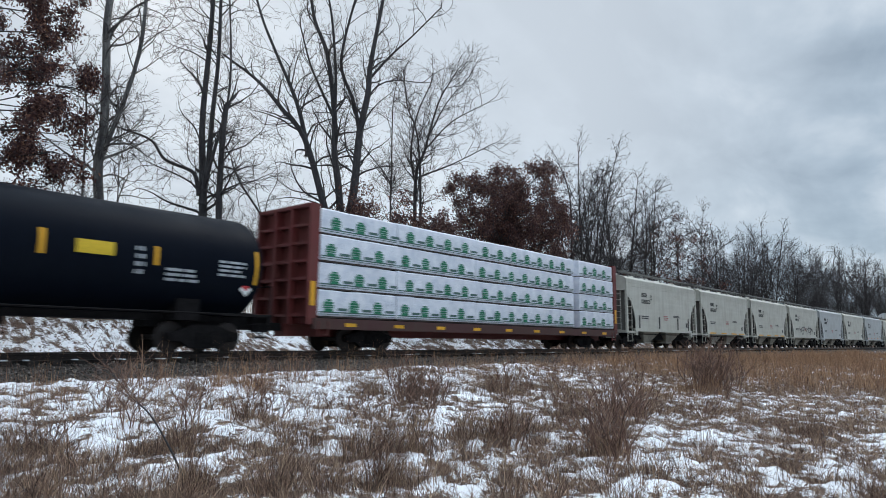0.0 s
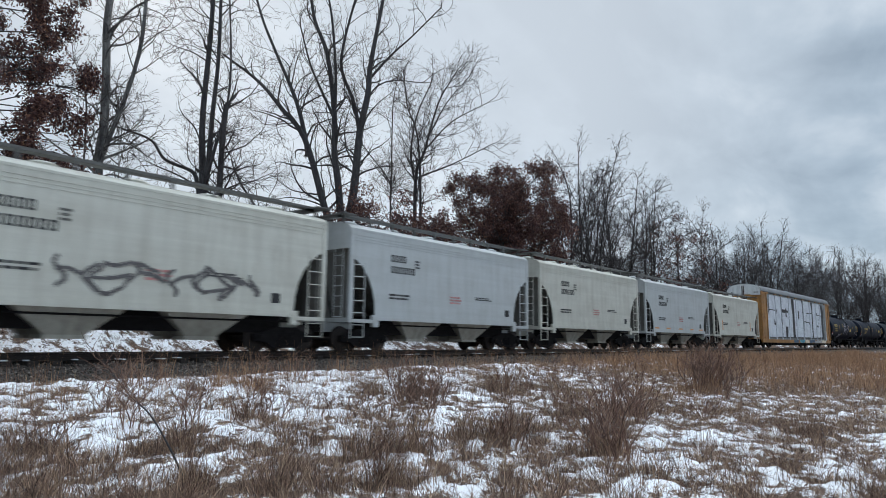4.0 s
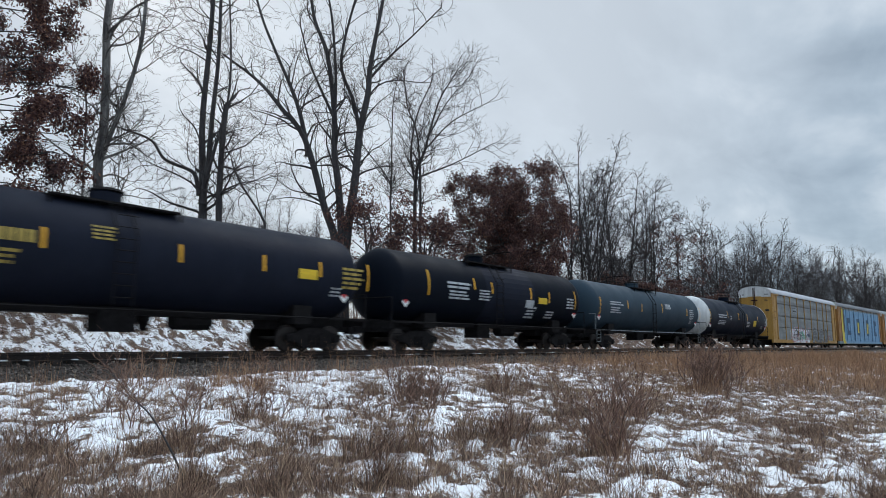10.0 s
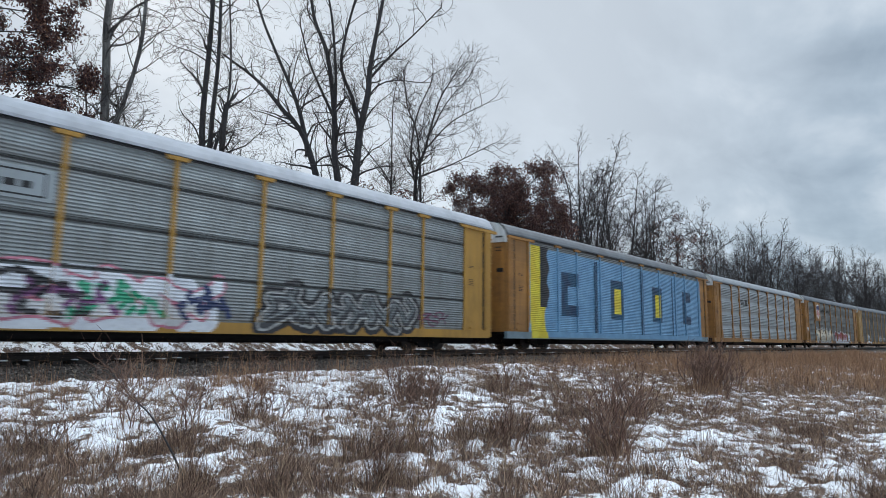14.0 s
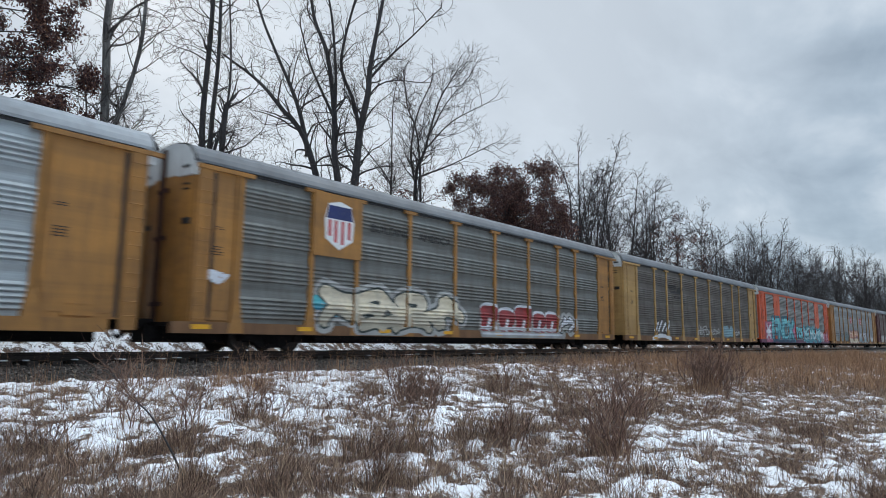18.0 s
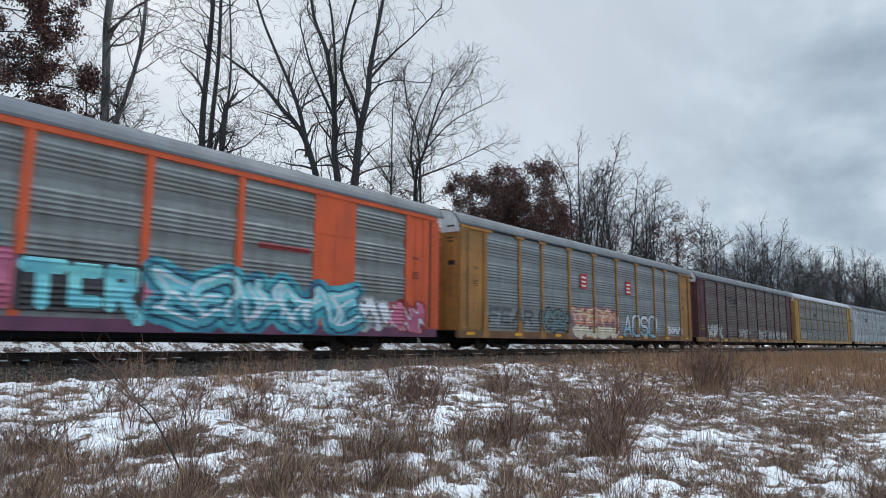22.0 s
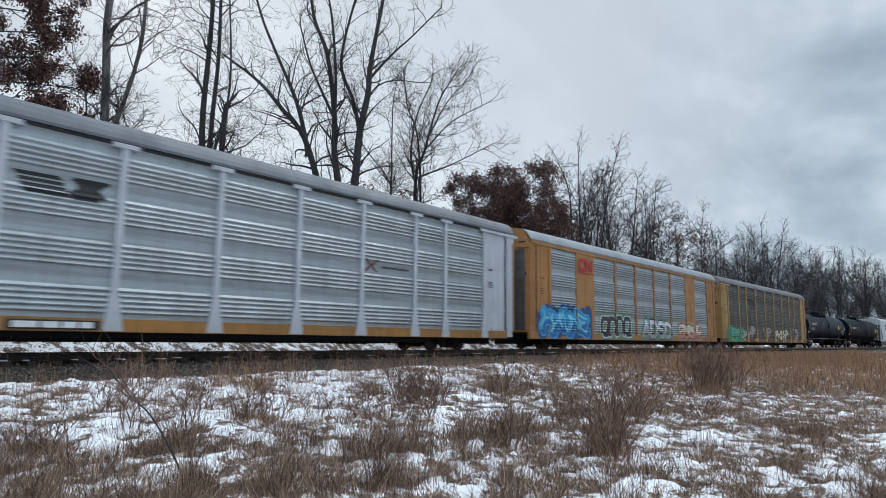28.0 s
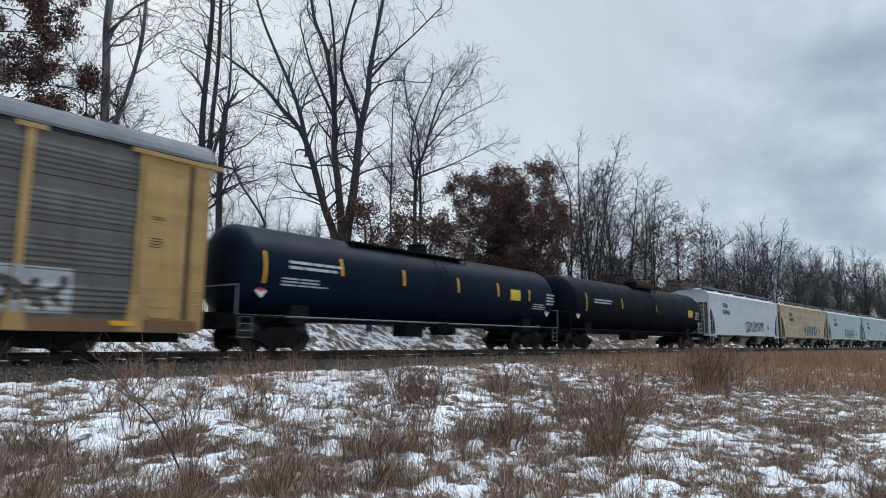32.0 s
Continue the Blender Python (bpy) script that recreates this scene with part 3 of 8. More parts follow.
def rack_car(lead, tail, label, sheet, post, roof, ends, cap, kind="rib", flat=False, sill=None, solid=(), name="autorack_car", ext=(0.0, 0.3)):
    mid, half = (lead + tail) / 2, (tail - lead) / 2
    car = thing(name, label, "railcar", "train of freight cars")
    car["mid"] = mid
    running_gear(car, mid, half, 9.9)
    sill = sill or post
    part("side_sill", shared("side_sill", lambda: Build().box(-13.45, 13.45, -1.55, -1.38, 0.54, 0.86, 0.02).box(-13.45, 13.45, 1.38, 1.55, 0.54, 0.86, 0.02), sill), sill, car)
    part("underframe", shared("underframe", lambda: Build().box(-13.4, 13.4, -1.4, 1.4, 0.74, 0.84).box(-13.6, 13.6, -0.45, 0.45, 0.28, 0.75), black_iron), None, car)
    part("truss_rail", shared("truss_rail", lambda: Build().box(-8.4, 8.4, -1.34, -1.2, 0.36, 0.75), black_iron), None, car)
    part("brake_valve", shared("brake_valve", lambda: Build().box(-3, -1.8, -1.1, -0.5, 0.3, 0.75, 0.05), black_iron), None, car)
    part("air_reservoir", shared("air_reservoir", lambda: Build().tube([Vector((3.8, -0.95, 0.5)), Vector((5.2, -0.95, 0.5))], [0.24, 0.24], 10, True), black_iron), None, car)
    part("far_side", shared("far_side", lambda: Build().box(-13.3, 13.3, 1.40, 1.47, 0.86, Z_TOP), sheet), sheet, car)
    for i in range(1, 10):
        x0, x1 = EDGES[i], EDGES[i + 1]
        if i in solid:
            b = shared(("solid_panel", i), lambda: Build().box(x0, x1, -1.50, -1.41, 0.86, Z_TOP).box((x0 + x1) / 2 - 0.02, (x0 + x1) / 2 + 0.02, -1.51, -1.49, 0.9, Z_TOP - 0.7).box(x0 + 0.05, x1 - 0.05, -1.512, -1.49, 3.9, 3.93), post)
            part("solid_panel", b, None, car)
        else:
            w = round(x1 - x0, 2)
            part("side_panel", shared(("side_panel", kind, w), lambda: side_sheet(kind, w), sheet), None, car, at=((x0 + x1) / 2, 0, 0))
    for i in range(1, 11):
        if flat and (i in solid or i - 1 in solid) and i in (2, 3, 8, 9):
            continue
        shape = ("flush_post", flush_post) if flat else (("slim_post", slim_post) if kind in ("seam", "fine") else ("post", post_shape))
        ob = part("post", shared(shape[0], shape[1], post), None, car, at=(EDGES[i], 0, 0))
        if shape[0] == "slim_post":
            part("bracket", shared("bracket", bracket, ends), None, ob)
    # a solid black strip paints the shade between side panels and roof
    part("eave_gap_shade", shared("eave_gap_shade", lambda: Build().box(-11.5, 11.7, -1.497, -1.40, 5.285, 5.345), black_mark), None, car, "black strip for the shaded gap under the eave")
    if kind == "seam":
        for z in (2.09, 3.21, 4.44):
            part("panel_seam", shared(("panel_seam", z), lambda: Build().box(-11.5, 11.7, -1.487, -1.43, z - 0.018, z + 0.018), black_mark), None, car)
    if flat:
        part("top_rail", shared("top_rail", lambda: Build().box(-13.3, 13.3, -1.53, -1.40, 5.2, 5.36), post), None, car)
    for s in (-1, 1):
        more = ext[0] if s < 0 else ext[1]
        out = (s * more, 0, 0)
        for j, (nm, shape) in enumerate(end_bay(s, flat, more)):
            part(nm, shared((nm, j, s, flat, more), lambda: shape, ends), None, car)
        part("ladder", shared(("ladder", s, more), lambda: rack_ladder(s, more), ends), None, car)
        # black strip painting the shadow line next to the corner post
        xg = s * (13.3 + more - 0.53)
        part("door_slot", shared(("door_slot", s, more), lambda: Build().box(xg - 0.05, xg + 0.05, -1.479, -1.465, 0.9, Z_TOP - 0.2), black_mark), None, car)
        bars(car, "stencil", black_mark, s * 12.2 - 0.2, 2.75, 0.4, 0.3, 4, -1.488, seed=int(mid), gap=0.6)
        bars(car, "stencil", black_mark, s * 12.2 - 0.2, 3.5, 0.4, 0.12, 2, -1.488, seed=int(mid) + 1, gap=0.6)
        for hand in (-1, 1):
            part("end_door", shared(("end_door", s, hand), lambda: end_door(s, hand), ends), None, car, "tall hinged end door", at=out)
        part("door_gear", shared(("door_gear", s), lambda: door_bars(s), rust_iron), None, car, "rusty locking rods", at=out)
        part("door_slots", shared(("door_slots", s), lambda: door_slots(s), black_mark), None, car, at=out)
        part("end_cap", shared(("end_cap", s), lambda: end_cap(s), cap), None, car, at=out)
        xr = s * (13.45 + more)
        part("roof_lip", shared(("roof_lip", s, more), lambda: Build().loft([(xr - 0.035, roof_profile(-0.012)), (xr + 0.035, roof_profile(-0.012))], closed=False, caps=False), black_mark), None, car, "dark sealing lip at the roof end")

    def roofing():
        b = Build()
        b.loft([(-13.45 - ext[0], roof_profile(0.0)), (13.45 + ext[1], roof_profile(0.0))], closed=False, caps=False)
        for i in range(1, 20):
            x = -13.45 + i * 26.9 / 20
            b.sweep([(y * 1.004, z + 0.012) for y, z in roof_profile()], x - 0.03, x + 0.03, closed=False, caps=False)
        return b
    part("roof", shared(("roof", ext), roofing, roof), None, car)
    up = []
    for i in range(1, 11):
        if flat:
            if i in solid:
                up.append((EDGES[i], EDGES[i + 1], 1.514))
            elif i - 1 not in solid:
                up.append((EDGES[i] - 0.11, EDGES[i] + 0.11, 1.524))
        else:
            hw, dp = (0.055, 1.538) if kind in ("seam", "fine") else (0.1, 1.556)
            up.append((EDGES[i] - hw, EDGES[i] + hw, dp))
    RAISED[car.name] = [(-13.3, -11.6, 1.50 if flat else 1.535)] + up + [(11.8, 13.3, 1.50 if flat else 1.535)]
    return car


RAISED = {}      # per car: (x from, x to, depth) of posts and solid panels


def spray(car, inside, box, mat, kind, lift=0.006, name="graffiti", label="", res=(0.05, 0.045), surface=None):
    """Paint that lies on the ribbed side sheets, over posts and panels: inside(x, z) tells where."""
    raised = RAISED.get(car.name, ())
    x0, x1, z0, z1 = box
    xs, zs = np.arange(x0, x1, res[0]), np.arange(z0, z1, res[1])
    X, Z = np.meshgrid(xs + res[0] / 2, zs + res[1] / 2)
    on = inside(X, Z)
    dep = np.stack([depth_at(kind, np.clip(zs + k * res[1], Z_LOW, Z_TOP)) for k in (0, 0.5, 1)], 1)
    b = Build()
    for j in range(len(zs)):
        row = on[j].astype(int)
        edges = np.flatnonzero(np.diff(np.concatenate([[0], row, [0]])))
        za, zm, zb = zs[j], zs[j] + res[1] / 2, zs[j] + res[1]
        ya, ym, yb = (-1.462 - lift - d for d in dep[j])
        if za < Z_LOW:
            ya = ym = yb = -1.556 - lift
        if surface is not None:
            ya, ym, yb = (-surface(z) - lift for z in (za, zm, zb))
        for a, c in zip(edges[::2], edges[1::2]):
            xa, xb = xs[0] + a * res[0], xs[0] + c * res[0]
            runs, x = [], xa
            for r0, r1, dep_ in raised:
                if r1 <= x or r0 >= xb:
                    continue
                if r0 > x:
                    runs.append((x, r0, 0))
                runs.append((max(r0, x), min(r1, xb), dep_))
                x = min(r1, xb)
            if x < xb - 1e-6:
                runs.append((x, xb, 0))
            for p, q_, up in runs:
                n0 = len(b.v)
                y0, y1, y2 = (min(y, -up - lift) if up else y for y in (ya, ym, yb))
                b.v += [(p, y0, za), (q_, y0, za), (q_, y1, zm), (p, y1, zm), (q_, y2, zb), (p, y2, zb)]
                b.f += [(n0, n0 + 1, n0 + 2, n0 + 3), (n0 + 3, n0 + 2, n0 + 4, n0 + 5)]
    if b.f:
        tagged(part(name, b, mat, car, label), kind="stuff")


def strokes(segs, w):
    """Union of thick round strokes: segs of (x0, z0, x1, z1)."""
    def inside(X, Z):
        on = np.zeros(X.shape, bool)
        for a, b, c, d in segs:
            dx, dz = c - a, d - b
            t = np.clip(((X - a) * dx + (Z - b) * dz) / (dx * dx + dz * dz + 1e-9), 0, 1)
            on |= (X - a - t * dx) ** 2 + (Z - b - t * dz) ** 2 < w * w
        return on
    return inside


def blob(x0, x1, z0, z1, seed):
    """A lumpy cloud outline."""
    r = random.Random(seed)
    cs = []
    n = max(4, int((x1 - x0) / 0.5))
    for i in range(n):
        x = x0 + (x1 - x0) * (i + 0.5) / n
        rad = (z1 - z0) * r.uniform(0.34, 0.5)
        cs.append((x, (z0 + z1) / 2 + r.uniform(-0.1, 0.1) * (z1 - z0), (x1 - x0) / n * r.uniform(0.7, 1.0), rad))

    def inside(X, Z):
        on = np.zeros(X.shape, bool)
        for cx, cz, rx, rz in cs:
            on |= np.abs((X - cx) / rx) ** 2.6 + np.abs((Z - cz) / rz) ** 2.6 < 1
        return on
    return inside


def scrawl(x0, x1, z0, z1, n, seed):
    """Abstract interlocking strokes, as of lettering that nobody can read."""
    r = random.Random(seed)
    segs = []
    cw = (x1 - x0) / n
    h = z1 - z0
    for i in range(n):
        a, b = x0 + cw * (i + 0.1), x0 + cw * (i + 0.9)
        j = lambda v: v + r.uniform(-0.12, 0.12) * cw
        lo, hi, mi = z0 + r.uniform(0.05, 0.15) * h, z1 - r.uniform(0.05, 0.2) * h, z0 + r.uniform(0.4, 0.6) * h
        kind = r.randrange(5)
        segs.append((j(a), lo, j(a), hi))
        if kind == 0:
            segs += [(j(a), hi, b, hi), (b, hi, j(b), mi), (j(b), mi, a, mi)]
        elif kind == 1:
            segs += [(j(b), lo, j(b), hi), (a, mi, b, j(mi))]
        elif kind == 2:
            segs += [(a, hi, b, lo), (j(b), lo, b, hi)]
        elif kind == 3:
            segs += [(a, hi, b, j(hi)), (a, lo, b, j(lo)), (a, mi, j(b), mi)]
        else:
            segs += [(a, lo, j(b), mi), (j(b), mi, a, hi), (j(b), mi, b, lo)]
        if r.random() < 0.4:
            segs.append((b, r.choice((lo, hi)), b + cw * 0.35, r.choice((lo, mi, hi))))
    # bend every stroke, so that the marks flow into one another
    p, q = r.uniform(0, 6.28), r.uniform(0, 6.28)
    sway = lambda x, z: (x + 0.2 * cw * math.sin(6.5 * (z - z0) / h + 2.2 * x / cw + p), z + 0.11 * h * math.sin(3.6 * x / cw + q))
    out = []
    for a, b, c, d in segs:
        pts = [sway(a + (c - a) * i / 5, b + (d - b) * i / 5) for i in range(6)]
        out += [u + v for u, v in zip(pts, pts[1:])]
    return out


def swirl(x0, x1, z0, z1, n, seed):
    """A winding field whose bands interlock like wild-style paint."""
    r = random.Random(seed * 3 + 1)
    k = 2 * math.pi * n / (x1 - x0) * 0.8
    q = 2 * math.pi / (z1 - z0)
    a, b, c, d = (r.uniform(0, 6.28) for i in range(4))
    w1, w2, sl = r.uniform(0.9, 1.5), r.uniform(0.6, 1.1), r.uniform(-0.6, 0.6)
    return lambda X, Z: np.sin(k * X + sl * q * Z + w1 * np.sin(0.9 * q * Z + a + 0.35 * k * X) + b) + 0.75 * np.sin(0.9 * q * Z + w2 * np.sin(0.62 * k * X + c) + d) + 0.3 * np.sin(1.9 * k * X + 1.3 * q * Z + a)


def mural(car, x0, x1, z0, z1, fill, edge, n, seed, kind, weight=0.11, back=None, shine=None, surface=None, label="spray-painted graffiti"):
    """One graffiti piece: cloud behind, winding bands, outlines and highlights."""
    box = (x0 - 0.25, x1 + 0.25, z0 - 0.12, z1 + 0.2)
    cloud = blob(x0 - 0.1, x1 + 0.1, z0 - 0.05, z1 + 0.1, seed)
    core = blob(x0, x1, z0, z1, seed)
    f = swirl(x0, x1, z0, z1, n, seed)
    put = lambda inside, mat, up: spray(car, inside, box, mat, kind, up, label=label, surface=surface)
    if back is None and edge is None:
        # a thin tag: lines only
        put(lambda X, Z: core(X, Z) & (np.abs(f(X, Z)) < weight * 2.6), fill, 0.008)
        return
    if back is not None:
        put(cloud, back, 0.004)
    put(lambda X, Z: core(X, Z) & (f(X, Z) > -0.45), fill, 0.008)
    if edge is not None:
        put(lambda X, Z: core(X, Z) & (np.abs(f(X, Z) + 0.45) < 0.2), edge, 0.012)
    if shine is not None:
        put(lambda X, Z: core(X, Z) & (np.abs(f(X - 0.06, Z + 0.05) - 0.75) < 0.17), shine, 0.016)
    if edge is not None and shine is not None:
        put(lambda X, Z: core(X, Z) & (f(X, Z) < -1.25), edge, 0.014)


STROKES = {"A": "00 26 40|12 32", "C": "45 36 16 05 01 10 30 41", "D": "00 06 26 44 42 20 00", "E": "46 06 00 40|03 33", "F": "00 06 46|03 33", "N": "00 06 40 46", "O": "10 01 05 16 36 45 41 30 10",
           "R": "00 06 36 45 44 33 03|23 40", "S": "45 36 16 05 04 13 33 42 41 30 10 01", "T": "06 46|26 20", "X": "00 46|06 40", "a": "44 14 03 01 10 30 42|44 40", "n": "00 04|03 14 34 43 40"}


def glyphs(text, x0, x1, z0, z1, lean=0.0, seed=0, gap=0.24):
    """Hand-drawn letters as strokes, set in a box, each one swaying a little."""
    r = random.Random(seed)
    cell, segs = (x1 - x0) / len(text), []
    for i, ch in enumerate(text):
        a, w = x0 + cell * (i + gap / 2), cell * (1 - gap)
        up, dn = r.uniform(-0.06, 0.06), r.uniform(-0.05, 0.05)
        place = lambda q: (a + w * int(q[0]) / 4 + lean * int(q[1]) / 6, z0 + (z1 - z0) * (int(q[1]) / 6 * (1 + up) + dn))
        for line in STROKES[ch].split("|"):
            pts = [place(q) for q in line.split()]
            segs += [p + q for p, q in zip(pts, pts[1:])]
    return segs


def piece(car, segs, w, kind, fill, edge=None, halo=None, low=None, split=0.45, shine=None, surface=None, label="spray-painted graffiti"):
    """Thick painted strokes: glow, outline, body, a second tone below, and glints."""
    xs, zs = [q for g in segs for q in (g[0], g[2])], [q for g in segs for q in (g[1], g[3])]
    far = w + (0.3 if halo is not None else 0.14)
    box = (min(xs) - far, max(xs) + far, max(0.57, min(zs) - far), min(5.2, max(zs) + far))
    mid = min(zs) + (max(zs) - min(zs)) * split
    put = lambda inside, mat, up: spray(car, inside, box, mat, kind, up, label=label, surface=surface, res=(0.04, 0.036))
    if halo is not None:
        put(strokes(segs, w + 0.24), halo, 0.004)
    if edge is not None:
        put(strokes(segs, w + 0.075), edge, 0.008)
    body = strokes(segs, w)
    put(body, fill, 0.012)
    if low is not None:
        put(lambda X, Z: body(X, Z) & (Z < mid + 0.09 * np.sin(X * 3.1)), low, 0.015)
    if shine is not None:
        put(strokes([(a - w * 0.3, b + w * 0.35, c - w * 0.3, d + w * 0.35) for a, b, c, d in segs], max(w * 0.24, 0.03)), shine, 0.018)


def polygon(*pts):
    """Inside test of a closed outline of (x, z) corners."""
    def inside(X, Z):
        on = np.zeros(X.shape, bool)
        for (a, b), (c, d) in zip(pts, pts[1:] + pts[:1]):
            on ^= ((b > Z) != (d > Z)) & (X < (c - a) * (Z - b) / (d - b + 1e-9) + a)
        return on
    return inside


def spraypaint(name, a, b=None, rough=0.55):
    if name in MATS:
        return MATS[name]
    k = Nodes(name)
    c = k.mix(k.ramp(k.noise(1.3, 3, 0.5), [(0.4, 0.0), (0.6, 1.0)]), a, b or tone(a, 0.8))
    c = k.mix(k.ramp(k.noise(9, 4, 0.6), [(0.45, 0.0), (0.8, 0.35)]), c, lin(92, 90, 86))
    MATS[name] = k.set(c, rough)
    return MATS[name]


# ---- tank cars ----
def tank_shape(half, r, zc, n=36):
    h = 0.68
    left = [(-half + h * (1 - math.cos(math.pi / 2 * i / 9)), max(r * math.sin(math.pi / 2 * i / 9), 0.03)) for i in range(10)]
    body = left + [(x, r) for x in np.linspace(-half + h + 0.01, half - h - 0.01, 6)] + [(-x, rr) for x, rr in reversed(left)]
    b = Build()
    b.loft([(x, [(rr * math.cos(2 * math.pi * k / n), zc + rr * math.sin(2 * math.pi * k / n)) for k in range(n)]) for x, rr in body])
    return b


def tank_car(lead, tail, label, skin, marks, r=1.45, zc=2.56, dome=0.0, band=None, head=None, rim=None, rail_mat=None, walk_len=3.4, walk_at=0.0, inset=0.62, name="tank_car"):
    mid, half = (lead + tail) / 2, (tail - lead) / 2
    car = thing(name, label, "railcar", "train of freight cars")
    car["mid"] = mid
    running_gear(car, mid, half, half - 2.6)
    body = half - inset
    part("tank", tank_shape(body, r, zc), skin, car, smooth=True)
    for x in np.linspace(-body + 2.2, body - 2.2, 5):
        part("seam_ring", Build().tube([Vector((x - 0.03, 0, zc)), Vector((x + 0.03, 0, zc))], [r + 0.006, r + 0.006], 36), skin, car)
    if head is not None:
        hd = tank_shape(body + 0.012, r + 0.012, zc)
        keep = [f for f in hd.f if all(hd.v[i][0] < -body + 0.72 for i in f)]
        used = sorted({i for f in keep for i in f})
        back = {o: j for j, o in enumerate(used)}
        hd.v, hd.f = [hd.v[i] for i in used], [tuple(back[i] for i in f) for f in keep]
        part("painted_head", hd, head, car, "white-painted tank end", smooth=True)
    if rim is not None:
        part("jacket_rim", Build().tube([Vector((body - 0.70, 0, zc)), Vector((body - 0.62, 0, zc)), Vector((body - 0.58, 0, zc))], [r + 0.012, r + 0.022, r - 0.02], 40), rim, car, "pale jacket rim", smooth=True)
    if band is not None:
        part("stained_band", Build().tube([Vector((x, 0, zc)) for x in (band[0], band[1])], [r + 0.008] * 2, 36), band[2], car, "washed-out grey band")
    # saddle, stub sills, side platform line
    for s in (-1, 1):
        xs = sorted((s * (body - 3.4), s * (half - 0.6)))
        part("stub_sill", Build().box(xs[0], xs[1], -0.4, 0.4, 0.72, 1.2), black_iron, car)
        xs = sorted((s * (half - 0.75), s * (half - 0.62)))
        part("end_beam", Build().box(xs[0], xs[1], -1.45, 1.45, 0.85, 1.1), black_iron, car)
        xs = sorted((s * (half - 2.4), s * (half - 0.62)))
        for y in (-1.5, 1.36):
            part("end_platform", Build().box(xs[0], xs[1], y, y + 0.14, 1.06, 1.12), black_iron, car)
        part("saddle", Build().box(s * (half - 3.2) - 0.35, s * (half - 3.2) + 0.35, -1.15, 1.15, 0.9, 1.5), black_iron, car)
    b = Build()
    b.rod((-half + 0.7, -1.44, 1.1), (half - 0.7, -1.44, 1.1), 0.03, 5)
    for s in (-1, 1):
        x = s * (half - 0.68)
        b.rod((x, -1.44, 1.1), (x, -1.44, 2.0), 0.022, 5)
        b.rod((x, -1.44, 2.0), (x, 1.44, 2.0), 0.022, 5)
        b.rod((x, 1.44, 1.1), (x, 1.44, 2.0), 0.022, 5)
        for i in range(4):
            b.rod((x - s * 0.55, -1.46, 0.45 + i * 0.2), (x - s * 0.1, -1.46, 0.45 + i * 0.2), 0.016, 4)
        b.rod((x - s * 0.55, -1.46, 0.42), (x - s * 0.55, -1.46, 1.1), 0.016, 4)
        b.rod((x - s * 0.1, -1.46, 0.42), (x - s * 0.1, -1.46, 1.1), 0.016, 4)
    part("handrail", b, rail_mat or black_iron, car)
    # manway and platform on top
    top = zc + r
    b = Build()
    b.tube([Vector((dome, 0, top - 0.12)), Vector((dome, 0, top + 0.26)), Vector((dome, 0, top + 0.31))], [0.44, 0.44, 0.38], 16, True)
    part("manway_housing", b, skin, car)
    part("manway_lid", Build().tube([Vector((dome, 0, top + 0.31)), Vector((dome, 0, top + 0.38))], [0.48, 0.42], 16, True), black_iron, car)
    b = Build()
    w2, at_ = walk_len / 2, dome + walk_at
    b.box(at_ - w2, at_ + w2, -0.95, -0.45, top - 0.14, top - 0.09).box(at_ - w2, at_ + w2, 0.45, 0.95, top - 0.14, top - 0.09)
    for x in (at_ - w2, at_, at_ + w2):
        b.rod((x, -0.95, top - 0.5), (x, -0.95, top - 0.1), 0.03, 5)
    part("walkway", b, black_iron, car)
    for x in (at_ - w2, at_ + w2):
        part("platform_rail", Build().tube([Vector(p) for p in ((x, -0.95, top - 0.1), (x, -0.95, top + 0.62), (x, -0.9, top + 0.65), (x, 0.9, top + 0.65), (x, 0.95, top + 0.62), (x, 0.95, top - 0.1))], [0.02] * 6, 5), black_iron, car)
    b = Build()
    for i in range(10):
        b.rod((dome - 0.25, -r - 0.07, 1.1 + i * 0.3), (dome + 0.25, -r - 0.07, 1.1 + i * 0.3), 0.015, 4)
    for x in (dome - 0.25, dome + 0.25):
        b.rod((x, -r - 0.07, 0.9), (x, -r - 0.07, 3.0), 0.02, 4)
        b.rod((x, -r - 0.07, 3.0), (x, -0.95, top - 0.1), 0.02, 4)
    part("side_ladder", b, black_iron, car)
    part("brake_valve", Build().box(-1.2, -0.2, -0.7, 0.1, 0.55, 1.2, 0.05), black_iron, car)
    part("air_reservoir", Build().tube([Vector((1.0, -0.2, 0.9)), Vector((2.2, -0.2, 0.9))], [0.26, 0.26], 10, True), black_iron, car)
    yp = -math.sqrt(r * r - (1.85 - zc) ** 2) - 0.03
    for x in (-body + 0.95, body - 0.95):
        plc = part("placard", Build().plate([(x - 0.2, 1.85), (x, 1.65), (x + 0.2, 1.85), (x, 2.05)], yp - 0.012, yp), white_mark, car, "red and white hazard placard")
        part("placard_print", Build().plate([(x - 0.13, 1.92), (x, 1.80), (x + 0.13, 1.92), (x, 2.03)], yp - 0.018, yp - 0.014), red_mark, plc)
    part("bottom_skid", Build().box(-body + 1.6, body - 1.6, -0.5, 0.5, zc - r - 0.1, zc - r + 0.12), black_iron, car)
    part("outlet_valve", Build().tube([Vector((0.3, 0, 1.15)), Vector((0.3, 0, 0.6))], [0.25, 0.12], 10, True), black_iron, car)
